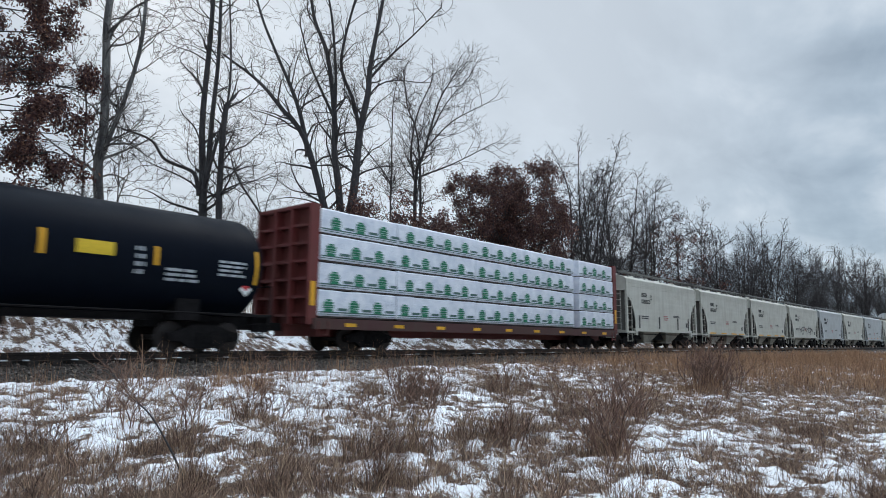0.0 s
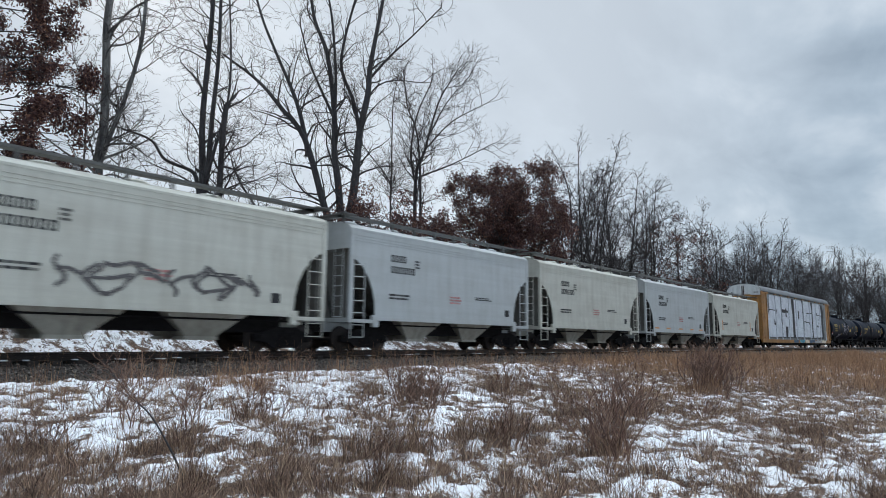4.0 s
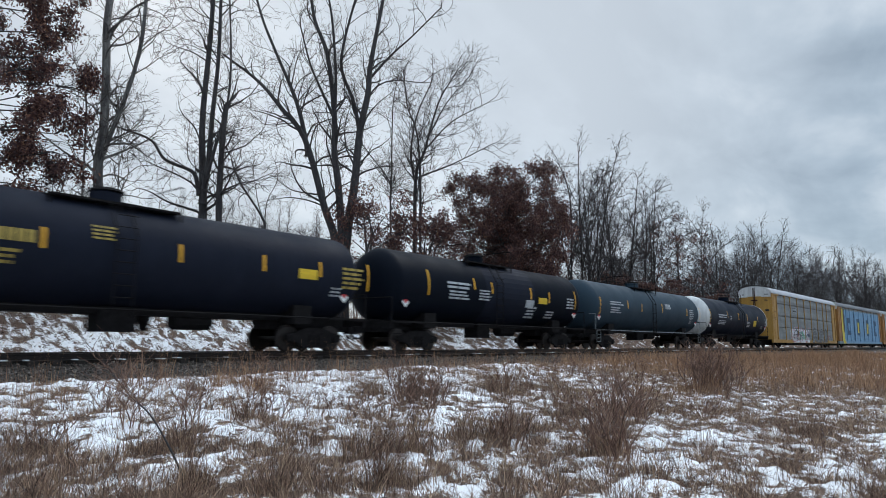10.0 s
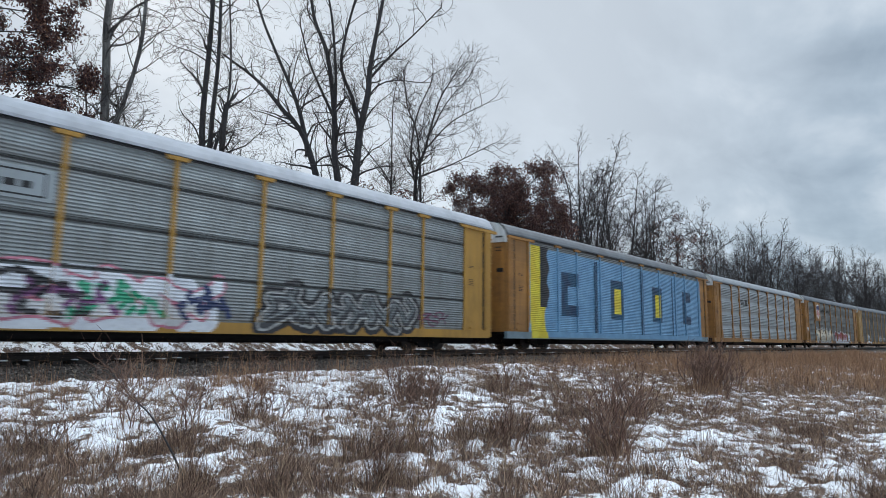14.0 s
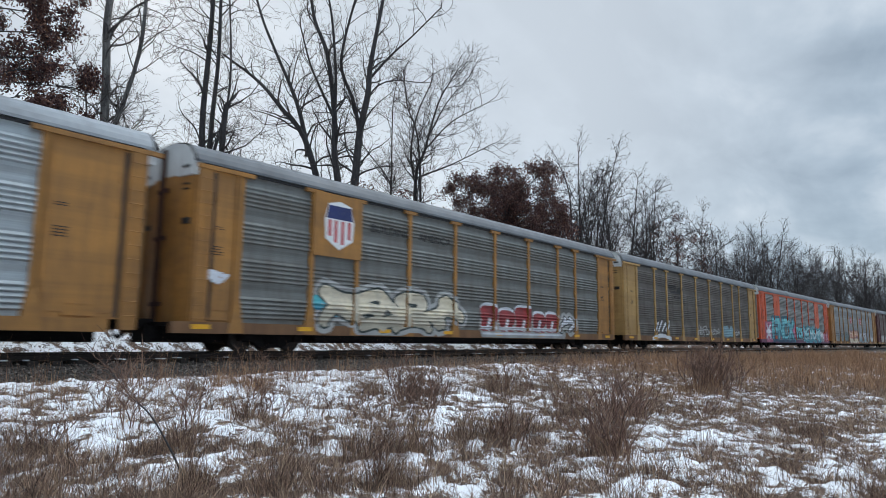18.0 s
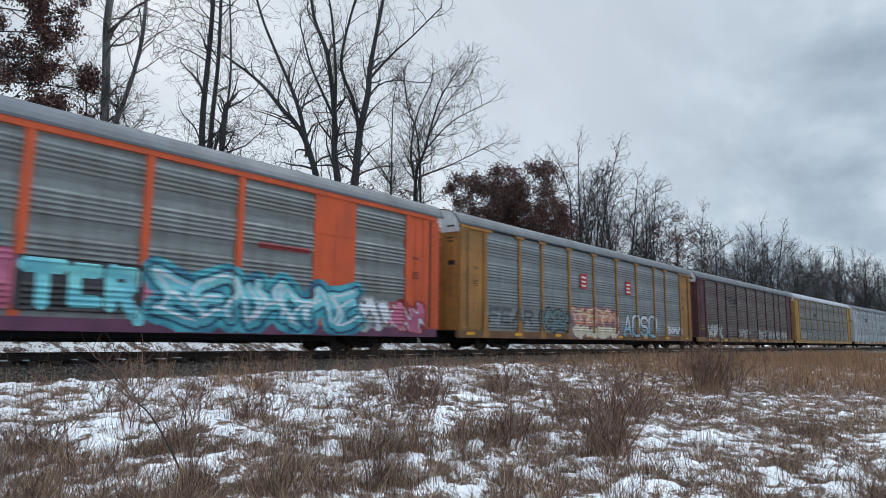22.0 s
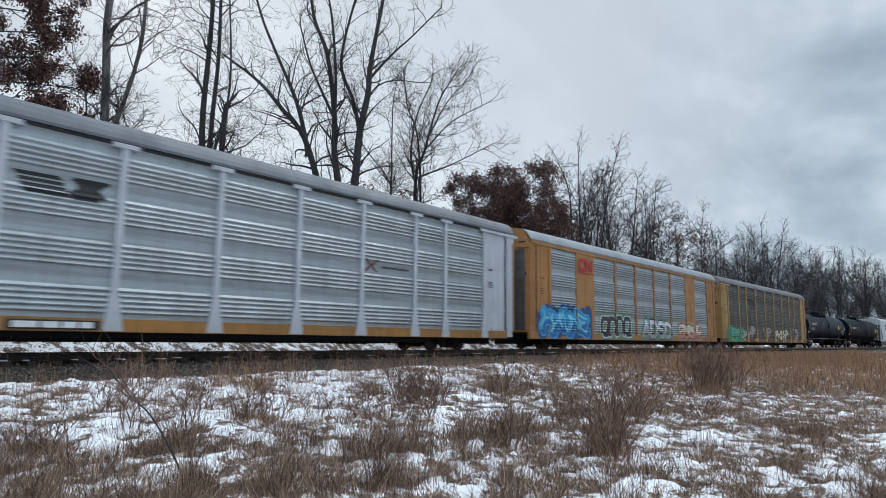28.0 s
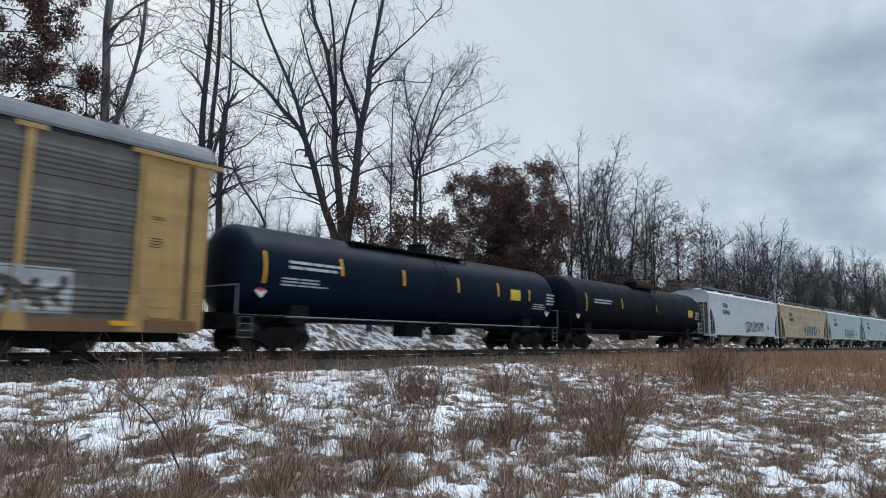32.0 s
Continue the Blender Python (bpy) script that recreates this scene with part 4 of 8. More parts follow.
    # markings wrap on the shell: (kind, x, z, width, height)
    for i, (mk, x, z, w, h) in enumerate(marks):
        mat = {"y": yellow_mark if h > w else panel_yellow, "f": yellow_faded, "w": dull_white, "g": MATS.get("ghost_white", white_mark)}[mk[0]]
        b = Build()
        rows = int(mk[1:] or 1)
        if mk == "y" and h > w:
            w = w * 0.62
        rr = r + 0.014
        rn = random.Random(i + int(x * 10))
        for j in range(rows):
            za, zb = z - h / 2 + h * (j + (0.22 if rows > 1 else 0)) / rows, z - h / 2 + h * (j + (0.78 if rows > 1 else 1)) / rows
            xe = x - w / 2
            xend = x + w / 2 - (rn.uniform(0, 0.25) * w if rows > 1 else 0)
            while xe < xend - 0.02:
                seg = (h * 0.5 if mk[0] != "y" and w > 2.2 * h else w) if rows == 1 else min(rn.uniform(0.15, 0.5) * w, xend - xe)
                n0 = len(b.v)
                steps = 4
                for t in range(steps + 1):
                    zz_ = za + (zb - za) * t / steps
                    yy = -math.sqrt(max(rr * rr - (zz_ - zc) ** 2, 0))
                    b.v += [(xe, yy, zz_), (xe + seg, yy, zz_)]
                for t in range(steps):
                    b.f.append((n0 + 2 * t, n0 + 2 * t + 1, n0 + 2 * t + 3, n0 + 2 * t + 2))
                xe += seg + 0.06
        ob = part("reflector" if mk == "y" and h > w else "marking", b, mat, car)
        if rows > 1:
            tagged(ob, kind="stuff")
    return car


# ---- covered hopper cars ----
def hopper_car(lead, tail, label, skin, bays, trim, marks=(), ribs=(), top=4.28, crown=4.62, reflect=yellow_mark, name="hopper_car", slope=None, dark=None):
    mid, half = (lead + tail) / 2, (tail - lead) / 2
    car = thing(name, label, "railcar", "train of freight cars")
    car["mid"] = mid
    e = half - 0.55
    running_gear(car, mid, half, half - 1.75)
    dark = dark or paint("grimy_cream_chute", lin(178, 174, 162), 0.6, 0.55, dirt_col=lin(92, 84, 74))
    # end parts get a darker grey than the body, shade put into the colour
    dark_shade = paint("shaded_hopper_end_grey", lin(112, 112, 108), 0.7, 0.6)
    cut = 1.25
    b = Build()
    # upper body over the whole length
    up = [(-1.5, 3.6), (-1.5, top), (-1.36, top + 0.13), (-0.9, crown - 0.06), (0, crown), (0.9, crown - 0.06), (1.36, top + 0.13), (1.5, top), (1.5, 3.6)]
    b.sweep(up, -e, e)
    part("upper_body", b, skin, car)
    arch = [(0.02, 3.25), (0.3, 3.18), (0.62, 2.95), (0.9, 2.6), (1.1, 2.2), (1.22, 1.75), (cut, 1.28)]
    side = [(-e + 0.02, 3.6)] + [(-e + x, z) for x, z in arch] + [(e - x, z) for x, z in reversed(arch)] + [(e - 0.02, 3.6)]
    for y in (-1.5, 1.46):
        part("side_sheet", Build().plate(side, y, y + 0.04), skin, car)
    # slope sheets and bay hoppers
    for s in (-1, 1):
        b = Build()
        n0 = 0
        b.v += [(s * (e - 0.02), -1.44, 3.65), (s * (e - 0.02), 1.44, 3.65), (s * (e - cut - 1.3), 1.44, 1.3), (s * (e - cut - 1.3), -1.44, 1.3)]
        b.v += [(s * (e - 0.06), -1.44, 3.65), (s * (e - 0.06), 1.44, 3.65), (s * (e - cut - 1.36), 1.44, 1.3), (s * (e - cut - 1.36), -1.44, 1.3)]
        b.f += [(n0, n0 + 1, n0 + 2, n0 + 3), (n0 + 7, n0 + 6, n0 + 5, n0 + 4), (n0, n0 + 3, n0 + 7, n0 + 4), (n0 + 1, n0 + 5, n0 + 6, n0 + 2)]
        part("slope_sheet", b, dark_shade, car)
    # added plates that close the ends, so no sky shows through
    for s in (-1, 1):
        x = s * (e - 0.22)
        part("end_closing_plate", Build().box(x - 0.03, x + 0.03, -1.36, 1.36, 1.02, 3.55), dark_shade, car)
    for j in range(3):
        part("side_ridge", Build().box(-e, e, -1.513, -1.495, 3.86 + j * 0.1, 3.89 + j * 0.1), skin, car)
    web = [(0.1, 1.05), (cut + 1.5, 1.05), (cut + 1.5, 1.5), (0.1, 3.6)]
    for s in (-1, 1):
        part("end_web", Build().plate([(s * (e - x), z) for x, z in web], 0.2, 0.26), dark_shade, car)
    span = 2 * (e - cut - 1.0)
    part("underframe", Build().box(-e + 1.3, e - 1.3, -0.9, 0.9, 0.6, 1.26), black_iron, car)
    part("brake_pipe", Build().rod((-e + 1.0, -1.25, 0.95), (e - 1.0, -1.25, 0.95), 0.03, 5), black_iron, car)
    for i in range(bays):
        xc = -span / 2 + span * (i + 0.5) / bays
        w = span / bays * 0.42
        b = Build()
        for s in (-1, 1):
            n0 = len(b.v)
            ya, yb = s * 1.42, s * 0.1
            b.v += [(xc - w, ya, 1.3), (xc + w, ya, 1.3), (xc + w, yb, 1.3), (xc - w, yb, 1.3), (xc - 0.45, s * 0.95, 0.45), (xc + 0.45, s * 0.95, 0.45), (xc + 0.45, s * 0.35, 0.45), (xc - 0.45, s * 0.35, 0.45)]
            b.f += [tuple(n0 + j for j in q) for q in ((0, 1, 5, 4), (1, 2, 6, 5), (2, 3, 7, 6), (3, 0, 4, 7), (4, 5, 6, 7), (3, 2, 1, 0))]
            b.box(xc - 0.5, xc + 0.5, min(s * 0.3, s * 1.0), max(s * 0.3, s * 1.0), 0.36, 0.46)
        part("discharge_hopper", b, dark, car)
    # side sill, end sill, corner posts, ladders
    part("side_sill", Build().box(-e + cut - 0.15, e - cut + 0.15, -1.54, -1.42, 1.1, 1.29).box(-e + cut - 0.15, e - cut + 0.15, 1.42, 1.54, 1.1, 1.29).box(-half + 0.5, half - 0.5, -0.3, 0.3, 0.68, 1.0), skin, car)
    for s in (-1, 1):
        b = Build()
        x = s * (e - 0.08)
        b.box(x - 0.08, x + 0.08, -1.52, -1.4, 1.0, 4.2).box(x - 0.08, x + 0.08, 1.4, 1.52, 1.0, 4.2)
        b.box(min(x - 0.1, x + 0.1), max(x - 0.1, x + 0.1), -1.5, 1.5, 1.0, 1.16)
        xs = sorted((x, s * (e - cut)))
        b.box(xs[0], xs[1], -1.54, -1.44, 1.0, 1.12)
        b.box(s * (e - cut) - 0.14, s * (e - cut) + 0.14, -1.56, -1.42, 0.86, 1.2)
        part("end_frame", b, skin, car)
        stiles = part("ladder", Build().rod((x - s * 0.62, -1.5, 0.5), (x - s * 0.62, -1.5, 3.1), 0.022, 4).rod((x, -1.5, 0.45), (x, -1.5, 1.0), 0.022, 4), skin, car)
        for i in range(7):
            part("rung", shared("rung", lambda: Build().rod((-0.27, 0, 0), (0.27, 0, 0), 0.016, 4), skin), None, stiles, at=(x - s * 0.35, -1.5, 0.5 + i * 0.42))
        stiles = part("end_ladder", Build().rod((x + s * 0.06, -1.1, 1.1), (x + s * 0.06, -1.1, 4.2), 0.02, 4).rod((x + s * 0.06, -0.65, 1.1), (x + s * 0.06, -0.65, 4.2), 0.02, 4), skin, car)
        for i in range(9):
            part("rung", shared("end_rung", lambda: Build().rod((0, -0.225, 0), (0, 0.225, 0), 0.016, 4), skin), None, stiles, at=(x + s * 0.06, -0.875, 1.2 + i * 0.36))
        b = Build()
        b.box(min(x - s * 0.9, x - s * 0.5), max(x - s * 0.9, x - s * 0.5), -0.6, 0.2, 1.15, 1.7).tube([Vector((x - s * 0.7, -0.9, 2.0)), Vector((x - s * 0.7, 0.3, 2.0))], [0.2, 0.2], 10, True)
        b.rod((x - s * 0.05, -0.5, 1.1), (x - s * 0.05, 0.3, 3.5), 0.03, 5).rod((x - s * 0.05, 0.9, 1.1), (x - s * 0.05, 0.9, 3.6), 0.04, 5)
        part("brake_gear", b, black_iron, car)
    # roof walkway and hatches
    b = Build()
    zt = crown + 0.17
    for y0 in (-0.98, 0.62):
        b.box(-e - 0.1, e + 0.1, y0, y0 + 0.36, zt, zt + 0.075)
    for s in (-1, 1):
        b.box(s * (e - 0.05) - 0.3, s * (e - 0.05) + 0.3, -1.4, 1.4, zt, zt + 0.035)
    part("roof_walk", b, trim, car)
    n = max(6, int(e * 2 / 1.25))
    for i in range(n + 1):
        x = -e + 0.1 + (2 * e - 0.2) * i / n
        for y in (-0.98, 0.95):
            part("walk_bracket", shared("walk_bracket", lambda: Build().box(-0.045, 0.045, -0.03, 0.03, -0.14, 0.17), trim), None, car, at=(x, y, crown))
    for i in range(5):
        x = -e + e * 2 * (i + 0.5) / 5
        part("hatch", shared("hatch", lambda: Build().tube([Vector((0, 0, -0.05)), Vector((0, 0, 0.12)), Vector((0, 0, 0.17))], [0.38, 0.38, 0.3], 14, True), skin), None, car, at=(x, 0, crown))
    part("roof_seam", Build().box(-e, e, -1.512, -1.49, top - 0.05, top + 0.02).box(-e, e, 1.49, 1.512, top - 0.05, top + 0.02), skin, car)
    for x in ribs:
        part("side_rib", Build().box(x - 0.05, x + 0.05, -1.55, -1.495, 1.3, 2.1), trim, car)
    for i, (mk, x, z, w, h) in enumerate(marks):
        mat = {"k": black_mark, "c": black_mark, "r": faded_red, "y": yellow_mark, "w": white_mark, "o": MATS.get("orange_reflector", yellow_mark)}[mk[0]]
        y = -1.505 if z > 1.3 else -1.545
        if mk[0] == "c":
            letters(car, x - w / 2, z - h / 2, w, h, int(mk[1:]), y)
        elif len(mk) > 1:
            bars(car, "marking", mat, x - w / 2, z - h / 2, w, h, int(mk[1:]), y, seed=i)
        else:
            part("reflector" if mk in "yo" else "marking", Build().box(x - w / 2, x + w / 2, y - 0.004, y + 0.004, z - h / 2, z + h / 2), mat, car)
    return car


# ---- the train, car by car: coupler places at 16 s ----
ochre = paint("ochre_paint", lin(176, 123, 58), 0.55, 0.42, band=0.25)
rusty_sill = paint("rusty_sill_paint", lin(128, 92, 60), 0.65, 0.5, dirt_col=lin(78, 56, 44))
yellow = paint("yellow_paint", lin(182, 137, 58), 0.5, 0.32)
pale_yellow = paint("pale_yellow_paint", lin(186, 150, 92), 0.55, 0.34, dirt_col=lin(110, 76, 46), band=0.25)
cn_orange = paint("faded_orange_paint", lin(180, 127, 72), 0.55, 0.25, dirt_col=lin(120, 80, 50), band=0.2)
cn_red = paint("orange_red_paint", lin(214, 88, 42), 0.5, 0.3)
maroon = paint("maroon_paint", lin(84, 40, 46), 0.55, 0.35)
white_paint = paint("white_paint", lin(194, 198, 204), 0.5, 0.25)
sheet_bright = paint("bright_galvanised_sheet", lin(170, 178, 182), 0.36, 0.18, 0.4, band=0.3)
sheet_light = paint("light_galvanised_sheet", lin(145, 152, 154), 0.42, 0.25, 0.3, band=0.35)
sheet_mid = paint("dull_galvanised_sheet", lin(139, 145, 144), 0.5, 0.35, 0.2, band=0.35)
sheet_dark = paint("sooty_galvanised_sheet", lin(104, 100, 96), 0.65, 0.55, 0.05, dirt_col=lin(66, 58, 52), band=0.45)
sheet_worn = paint("worn_galvanised_sheet", lin(120, 124, 122), 0.55, 0.4, 0.15, band=0.4)
sheet_brown = paint("rust_dusted_sheet", lin(112, 106, 102), 0.6, 0.5, 0.15, dirt_col=lin(84, 66, 56), band=0.45)
roof_snow = paint("snow_white_roof", lin(178, 182, 189), 0.6, 0.2)
roof_white = paint("pale_grey_roof", lin(150, 156, 161), 0.55, 0.25)
roof_grey = paint("grey_roof", lin(99, 105, 111), 0.55, 0.25)
roof_dark = paint("dark_grey_roof", lin(104, 108, 112), 0.55, 0.3)
cap_white = paint("white_end_cap", lin(214, 216, 216), 0.55, 0.3)
tank_black = paint("black_tank_paint", lin(14, 19, 28), 0.45, 0.14, dirt_col=lin(24, 29, 38), gloss=0.04)
tank_blue_black = paint("blue_black_tank_paint", lin(14, 24, 40), 0.4, 0.12, dirt_col=lin(24, 34, 48), gloss=0.06)
tank_soot = paint("matt_black_tank_paint", lin(27, 31, 42), 0.5, 0.26, dirt_col=lin(40, 43, 54), gloss=0.05)
tank_grey = paint("dark_grey_tank_paint", lin(48, 64, 76), 0.5, 0.25, dirt_col=lin(48, 55, 62), gloss=0.1)
hop_cream = paint("cream_grey_paint", lin(201, 200, 189), 0.55, 0.28, dirt_col=lin(126, 116, 102), band=0.14)
hop_blue = paint("pale_blue_grey_paint", lin(184, 188, 188), 0.5, 0.22, dirt_col=lin(128, 122, 114), band=0.12)
hop_white = paint("off_white_paint", lin(206, 212, 214), 0.5, 0.2, dirt_col=lin(128, 120, 110))
hop_mint = paint("pale_mint_paint", lin(178, 196, 192), 0.5, 0.25, dirt_col=lin(120, 122, 116))
hop_tan = paint("rust_stained_tan_paint", lin(200, 184, 156), 0.6, 0.6, dirt_col=lin(140, 96, 58), band=0.3)
MATS["ghost_white"] = plain("chalky_white_scrawl", lin(150, 152, 156), 0.7, 0.2, 6)
plain("orange_reflector", lin(206, 138, 72), 0.5, 0.15, 9)
centre_red = paint("oxide_red_paint", lin(106, 42, 40), 0.6, 0.35)
pale_rail = plain("worn_pale_rail", lin(112, 120, 126), 0.6, 0.3, 8)
oxide_mark = plain("dull_red_marking", lin(112, 56, 56), 0.6, 0.2, 9)
CARS = []

# black tank car at the head
CARS.append(tank_car(-298.9, -279.7, "black tank car with yellow panel and reflectors", tank_black,
    [("y", -5.6, 2.7, .16, .6), ("y", -0.6, 2.7, .16, .6), ("y", 2.45, 2.62, .2, .6), ("y", 3.65, 2.6, .9, .34), ("w4", 4.8, 2.4, .3, .8), ("y", 5.2, 2.55, .18, .5), ("w3", 6.0, 2.1, 1.0, .4), ("w4", 7.5, 2.4, .9, .5), ("y", 8.3, 2.5, .16, 1.0)], r=1.54, zc=2.54, dome=-6))


# centre-beam flat with wrapped timber
def lumber_car(lead, tail):
    mid, half = (lead + tail) / 2, (tail - lead) / 2
    car = thing("centerbeam_flatcar", "oxide red centre-beam flatcar with ribbed bulkheads", "railcar", "train of freight cars")
    car["mid"] = mid
    running_gear(car, mid, half, 8.2)
    part("side_sill", Build().box(-11.2, 11.2, -1.56, -1.4, 0.74, 1.1, 0.02).box(-11.2, 11.2, 1.4, 1.56, 0.74, 1.1, 0.02), paint("dark_oxide_paint", lin(74, 40, 40), 0.65, 0.5), car)
    part("deck", Build().box(-11.2, 11.2, -1.42, 1.42, 0.95, 1.1).box(-11.4, 11.4, -0.3, 0.3, 0.5, 0.95), centre_red, car)
    part("centre_beam", Build().box(-11, 11, -0.12, 0.12, 1.1, 4.75), centre_red, car)
    for s in (-1, 1):
        x = s * 11.15
        xa, xb = sorted((x, x - s * 0.12))
        wall = part("bulkhead", Build().box(xa, xb, -1.5, 1.5, 0.9, 4.9), centre_red, car, "ribbed end bulkhead")
        xa, xb = sorted((x, x + s * 0.22))
        for z in (1.15, 1.75, 2.35, 2.95, 3.55, 4.15):
            part("rib", Build().box(xa, xb, -1.38, 1.38, z, z + 0.1), centre_red, wall)
        xa, xb = sorted((x, x + s * 0.28))
        for y in (-1.5, -0.5, 0.4, 1.38):
            part("stake", Build().box(xa, xb, y, y + 0.12, 0.9, 4.78), centre_red, wall)
        part("top_beam", Build().box(xa, xb, -1.5, 1.5, 4.78, 4.9), centre_red, wall)
        part("reflector", Build().box(min(x, x + s * 0.2), max(x, x + s * 0.2), -1.512, -1.502, 1.5, 2.3), yellow_mark, wall)
        part("ladder", Build().box(s * 11.0 - 0.02, s * 11.0 + 0.02, -1.58, -1.54, 0.5, 1.0).box(s * 10.6 - 0.02, s * 10.6 + 0.02, -1.58, -1.54, 0.5, 1.0).box(min(s * 10.6, s * 11), max(s * 10.6, s * 11), -1.58, -1.54, 0.55, 0.59), centre_red, car)
    for i in range(9):
        x = -9.6 + i * 2.4
        part("reflector", Build().box(x - 0.25, x + 0.25, -1.566, -1.556, 0.84, 0.96), yellow_mark, car, "yellow reflector strip")
    wrap = Nodes("white_timber_wrap")
    wr = wrap.ramp(wrap.noise(3.0, 5, 0.6), [(0.3, lin(204, 210, 222)), (0.7, lin(236, 238, 244))])
    wrap.bump(wrap.noise(5, 5, 0.7, stretch=(1, 1, 2.5)), 0.55, 0.05)
    wrap_mat = wrap.set(wr, 0.4)
    green = plain("dark_green_print", lin(34, 120, 88), 0.5, 0.25, 20)
    grey_print = plain("grey_green_print", lin(72, 104, 98), 0.5, 0.25, 20)
    spacer = plain("timber_bearer", lin(74, 66, 62), 0.8, 0.3, 8)
    zs = (1.13, 2.07, 3.0, 3.93, 4.82)
    cols = ((-10.98, -7.3), (-7.27, -2.4), (-2.37, 6.3), (6.95, 11.0))
    icon = Build()
    for j, (w, z, h) in enumerate(((0.20, 0.0, 0.10), (0.235, 0.12, 0.045), (0.235, 0.185, 0.06), (0.22, 0.265, 0.08), (0.12, 0.36, 0.06))):
        icon.plate([(-w, z), (w, z), (w * 0.86, z + h), (-w * 0.86, z + h)], -0.003, 0.003)
    icon_me = icon.mesh("printed_emblem", green)
    rr = random.Random(5)
    for t in range(4):
        for ci, (x0, x1) in enumerate(cols):
            dz = 0.02 * ((ci + t) % 2)
            z0, z1 = zs[t] + 0.05, zs[t + 1] - 0.02 + (0.0 if ci < 3 else 0.03)
            y0 = -1.46 + rr.uniform(-0.02, 0.02)
            b = Build()
            n = max(2, int((x1 - x0) / 0.6))
            # slightly sagging, creased wrap
            sec = []
            for i in range(n + 1):
                x = x0 + (x1 - x0) * i / n
                d = rr.uniform(-0.012, 0.012)
                zt = z1 + rr.uniform(-0.015, 0.01)
                sec.append((x, [(y0 + 0.03 + d, z0), (y0 + d, z0 + 0.04), (y0 + d * 0.5, (z0 + z1) / 2), (y0 + d, zt - 0.05), (y0 + 0.05, zt), (-0.14, zt), (-0.14, z0)]))
            b.loft(sec)
            pack = part("timber_pack", b, wrap_mat, car, "white-wrapped timber bundle with green print")
            part("bearer", Build().box(x0 + 0.1, x1 - 0.1, -1.4, -0.2, zs[t], z0), spacer, pack)
            part("print_stripe", Build().box(x0 + 0.04, x1 - 0.04, y0 - 0.018, y0 - 0.013, z0 + 0.11, z0 + 0.15).box(x0 + 0.04, x1 - 0.04, y0 - 0.018, y0 - 0.013, z0 + 0.05, z0 + 0.07), grey_print, pack)
            x = x0 + 0.45 + 0.22 * (t % 2)
            while x < x1 - 0.3:
                ic = part("printed_emblem", icon_me, None, pack, at=(x, y0 - 0.022, z0 + 0.14))
                part("print_word", Build().box(x + 0.4, x + 0.85, y0 - 0.019, y0 - 0.013, z0 + 0.19, z0 + 0.28), grey_print, pack)
                x += 1.14
        part("far_timber", Build().box(-10.98, 11.0, 0.14, 1.45, zs[t] + 0.05, zs[t + 1] - 0.02), wrap_mat, car)
    return car


CARS.append(lumber_car(-279.7, -255.35))

# short covered hoppers
CEMENT = [("c4", -3.25, 3.42, 0.85, 0.26), ("c6", -3.0, 3.0, 1.35, 0.26), ("k2", -3.2, 2.0, 1.1, 0.25), ("r3", 0.2, 2.05, .8, .35), ("k2", 2.1, 2.2, 1.2, .16), ("k", 3.9, 1.65, .32, .3), ("k3", -2.2, 3.3, .3, .35)]
STRIPES = [("y", x, 1.2, 1.3, 0.1) for x in (-3.4, -0.9, 1.6, 3.6)]
ends_at = [-255.35, -242.5, -229.95, -217.2, -204.4, -191.9, -179.25, -166.4]
for i in range(7):
    skin = (hop_cream, hop_cream, hop_cream, hop_cream, hop_blue, hop_cream, hop_blue)[i]
    lab = ("cream-grey short covered hopper with roof walkway", "cream-grey short covered hopper with yellow sill stripe", "cream-grey short covered hopper with yellow sill stripe",
           "cream-grey short covered hopper with scribbled graffiti", "pale blue short covered hopper", "cream-grey short covered hopper with faint lettering", "pale blue-grey covered hopper with orange reflectors")[i]
    mk = list(CEMENT) + (STRIPES if i in (1, 2) else [])
    if i == 6:
        mk = CEMENT + [("o", x, 1.38, 0.7, 0.09) for x in (-4.1, -2.2, 0, 2.1, 4.0)]
    hop = hopper_car(ends_at[i], ends_at[i + 1], lab, skin, 2, grey_galv, mk, ribs=(-4.1, -1.0, 2.2, 4.2) if i == 0 else ())
    CARS.append(hop)
    if i == 3:
        piece(hop, scrawl(-2.4, 3.2, 1.5, 2.35, 6, 12), 0.05, "rib", plain("grey_scribble", lin(92, 88, 88), 0.7, 0.2, 8), surface=lambda z: 1.505, label="scribbled grey graffiti lines")
CARS.append(hopper_car(-166.4, -153.5, "cream-grey short covered hopper with orange corner posts", hop_cream, 2, grey_galv, CEMENT + [("o", -3.9, 1.9, .12, .8), ("o", 3.3, 1.9, .12, .8)], top=4.2, crown=4.5))

# first rack car, covered in a large white block piece
g_white = spraypaint("white_spray", lin(222, 226, 232), lin(206, 210, 218))
g_black = spraypaint("black_spray", lin(30, 30, 34), lin(48, 46, 50))
g_solid = plain("solid_black_spray", lin(24, 24, 27), 0.6, 0.2, 5)
g_teal = spraypaint("teal_spray", lin(74, 178, 190), lin(34, 112, 140))
g_deep = spraypaint("deep_blue_spray", lin(28, 80, 110), lin(22, 52, 84))
g_sky = spraypaint("sky_blue_spray", lin(104, 150, 186), lin(118, 164, 198))
g_blue = spraypaint("bright_blue_spray", lin(20, 130, 205), lin(30, 150, 220))
g_cyan = spraypaint("pale_cyan_spray", lin(130, 214, 216), lin(110, 196, 210))
g_pink = spraypaint("pink_spray", lin(196, 110, 138), lin(172, 84, 112))
g_red = spraypaint("dark_red_spray", lin(150, 42, 46), lin(124, 40, 44))
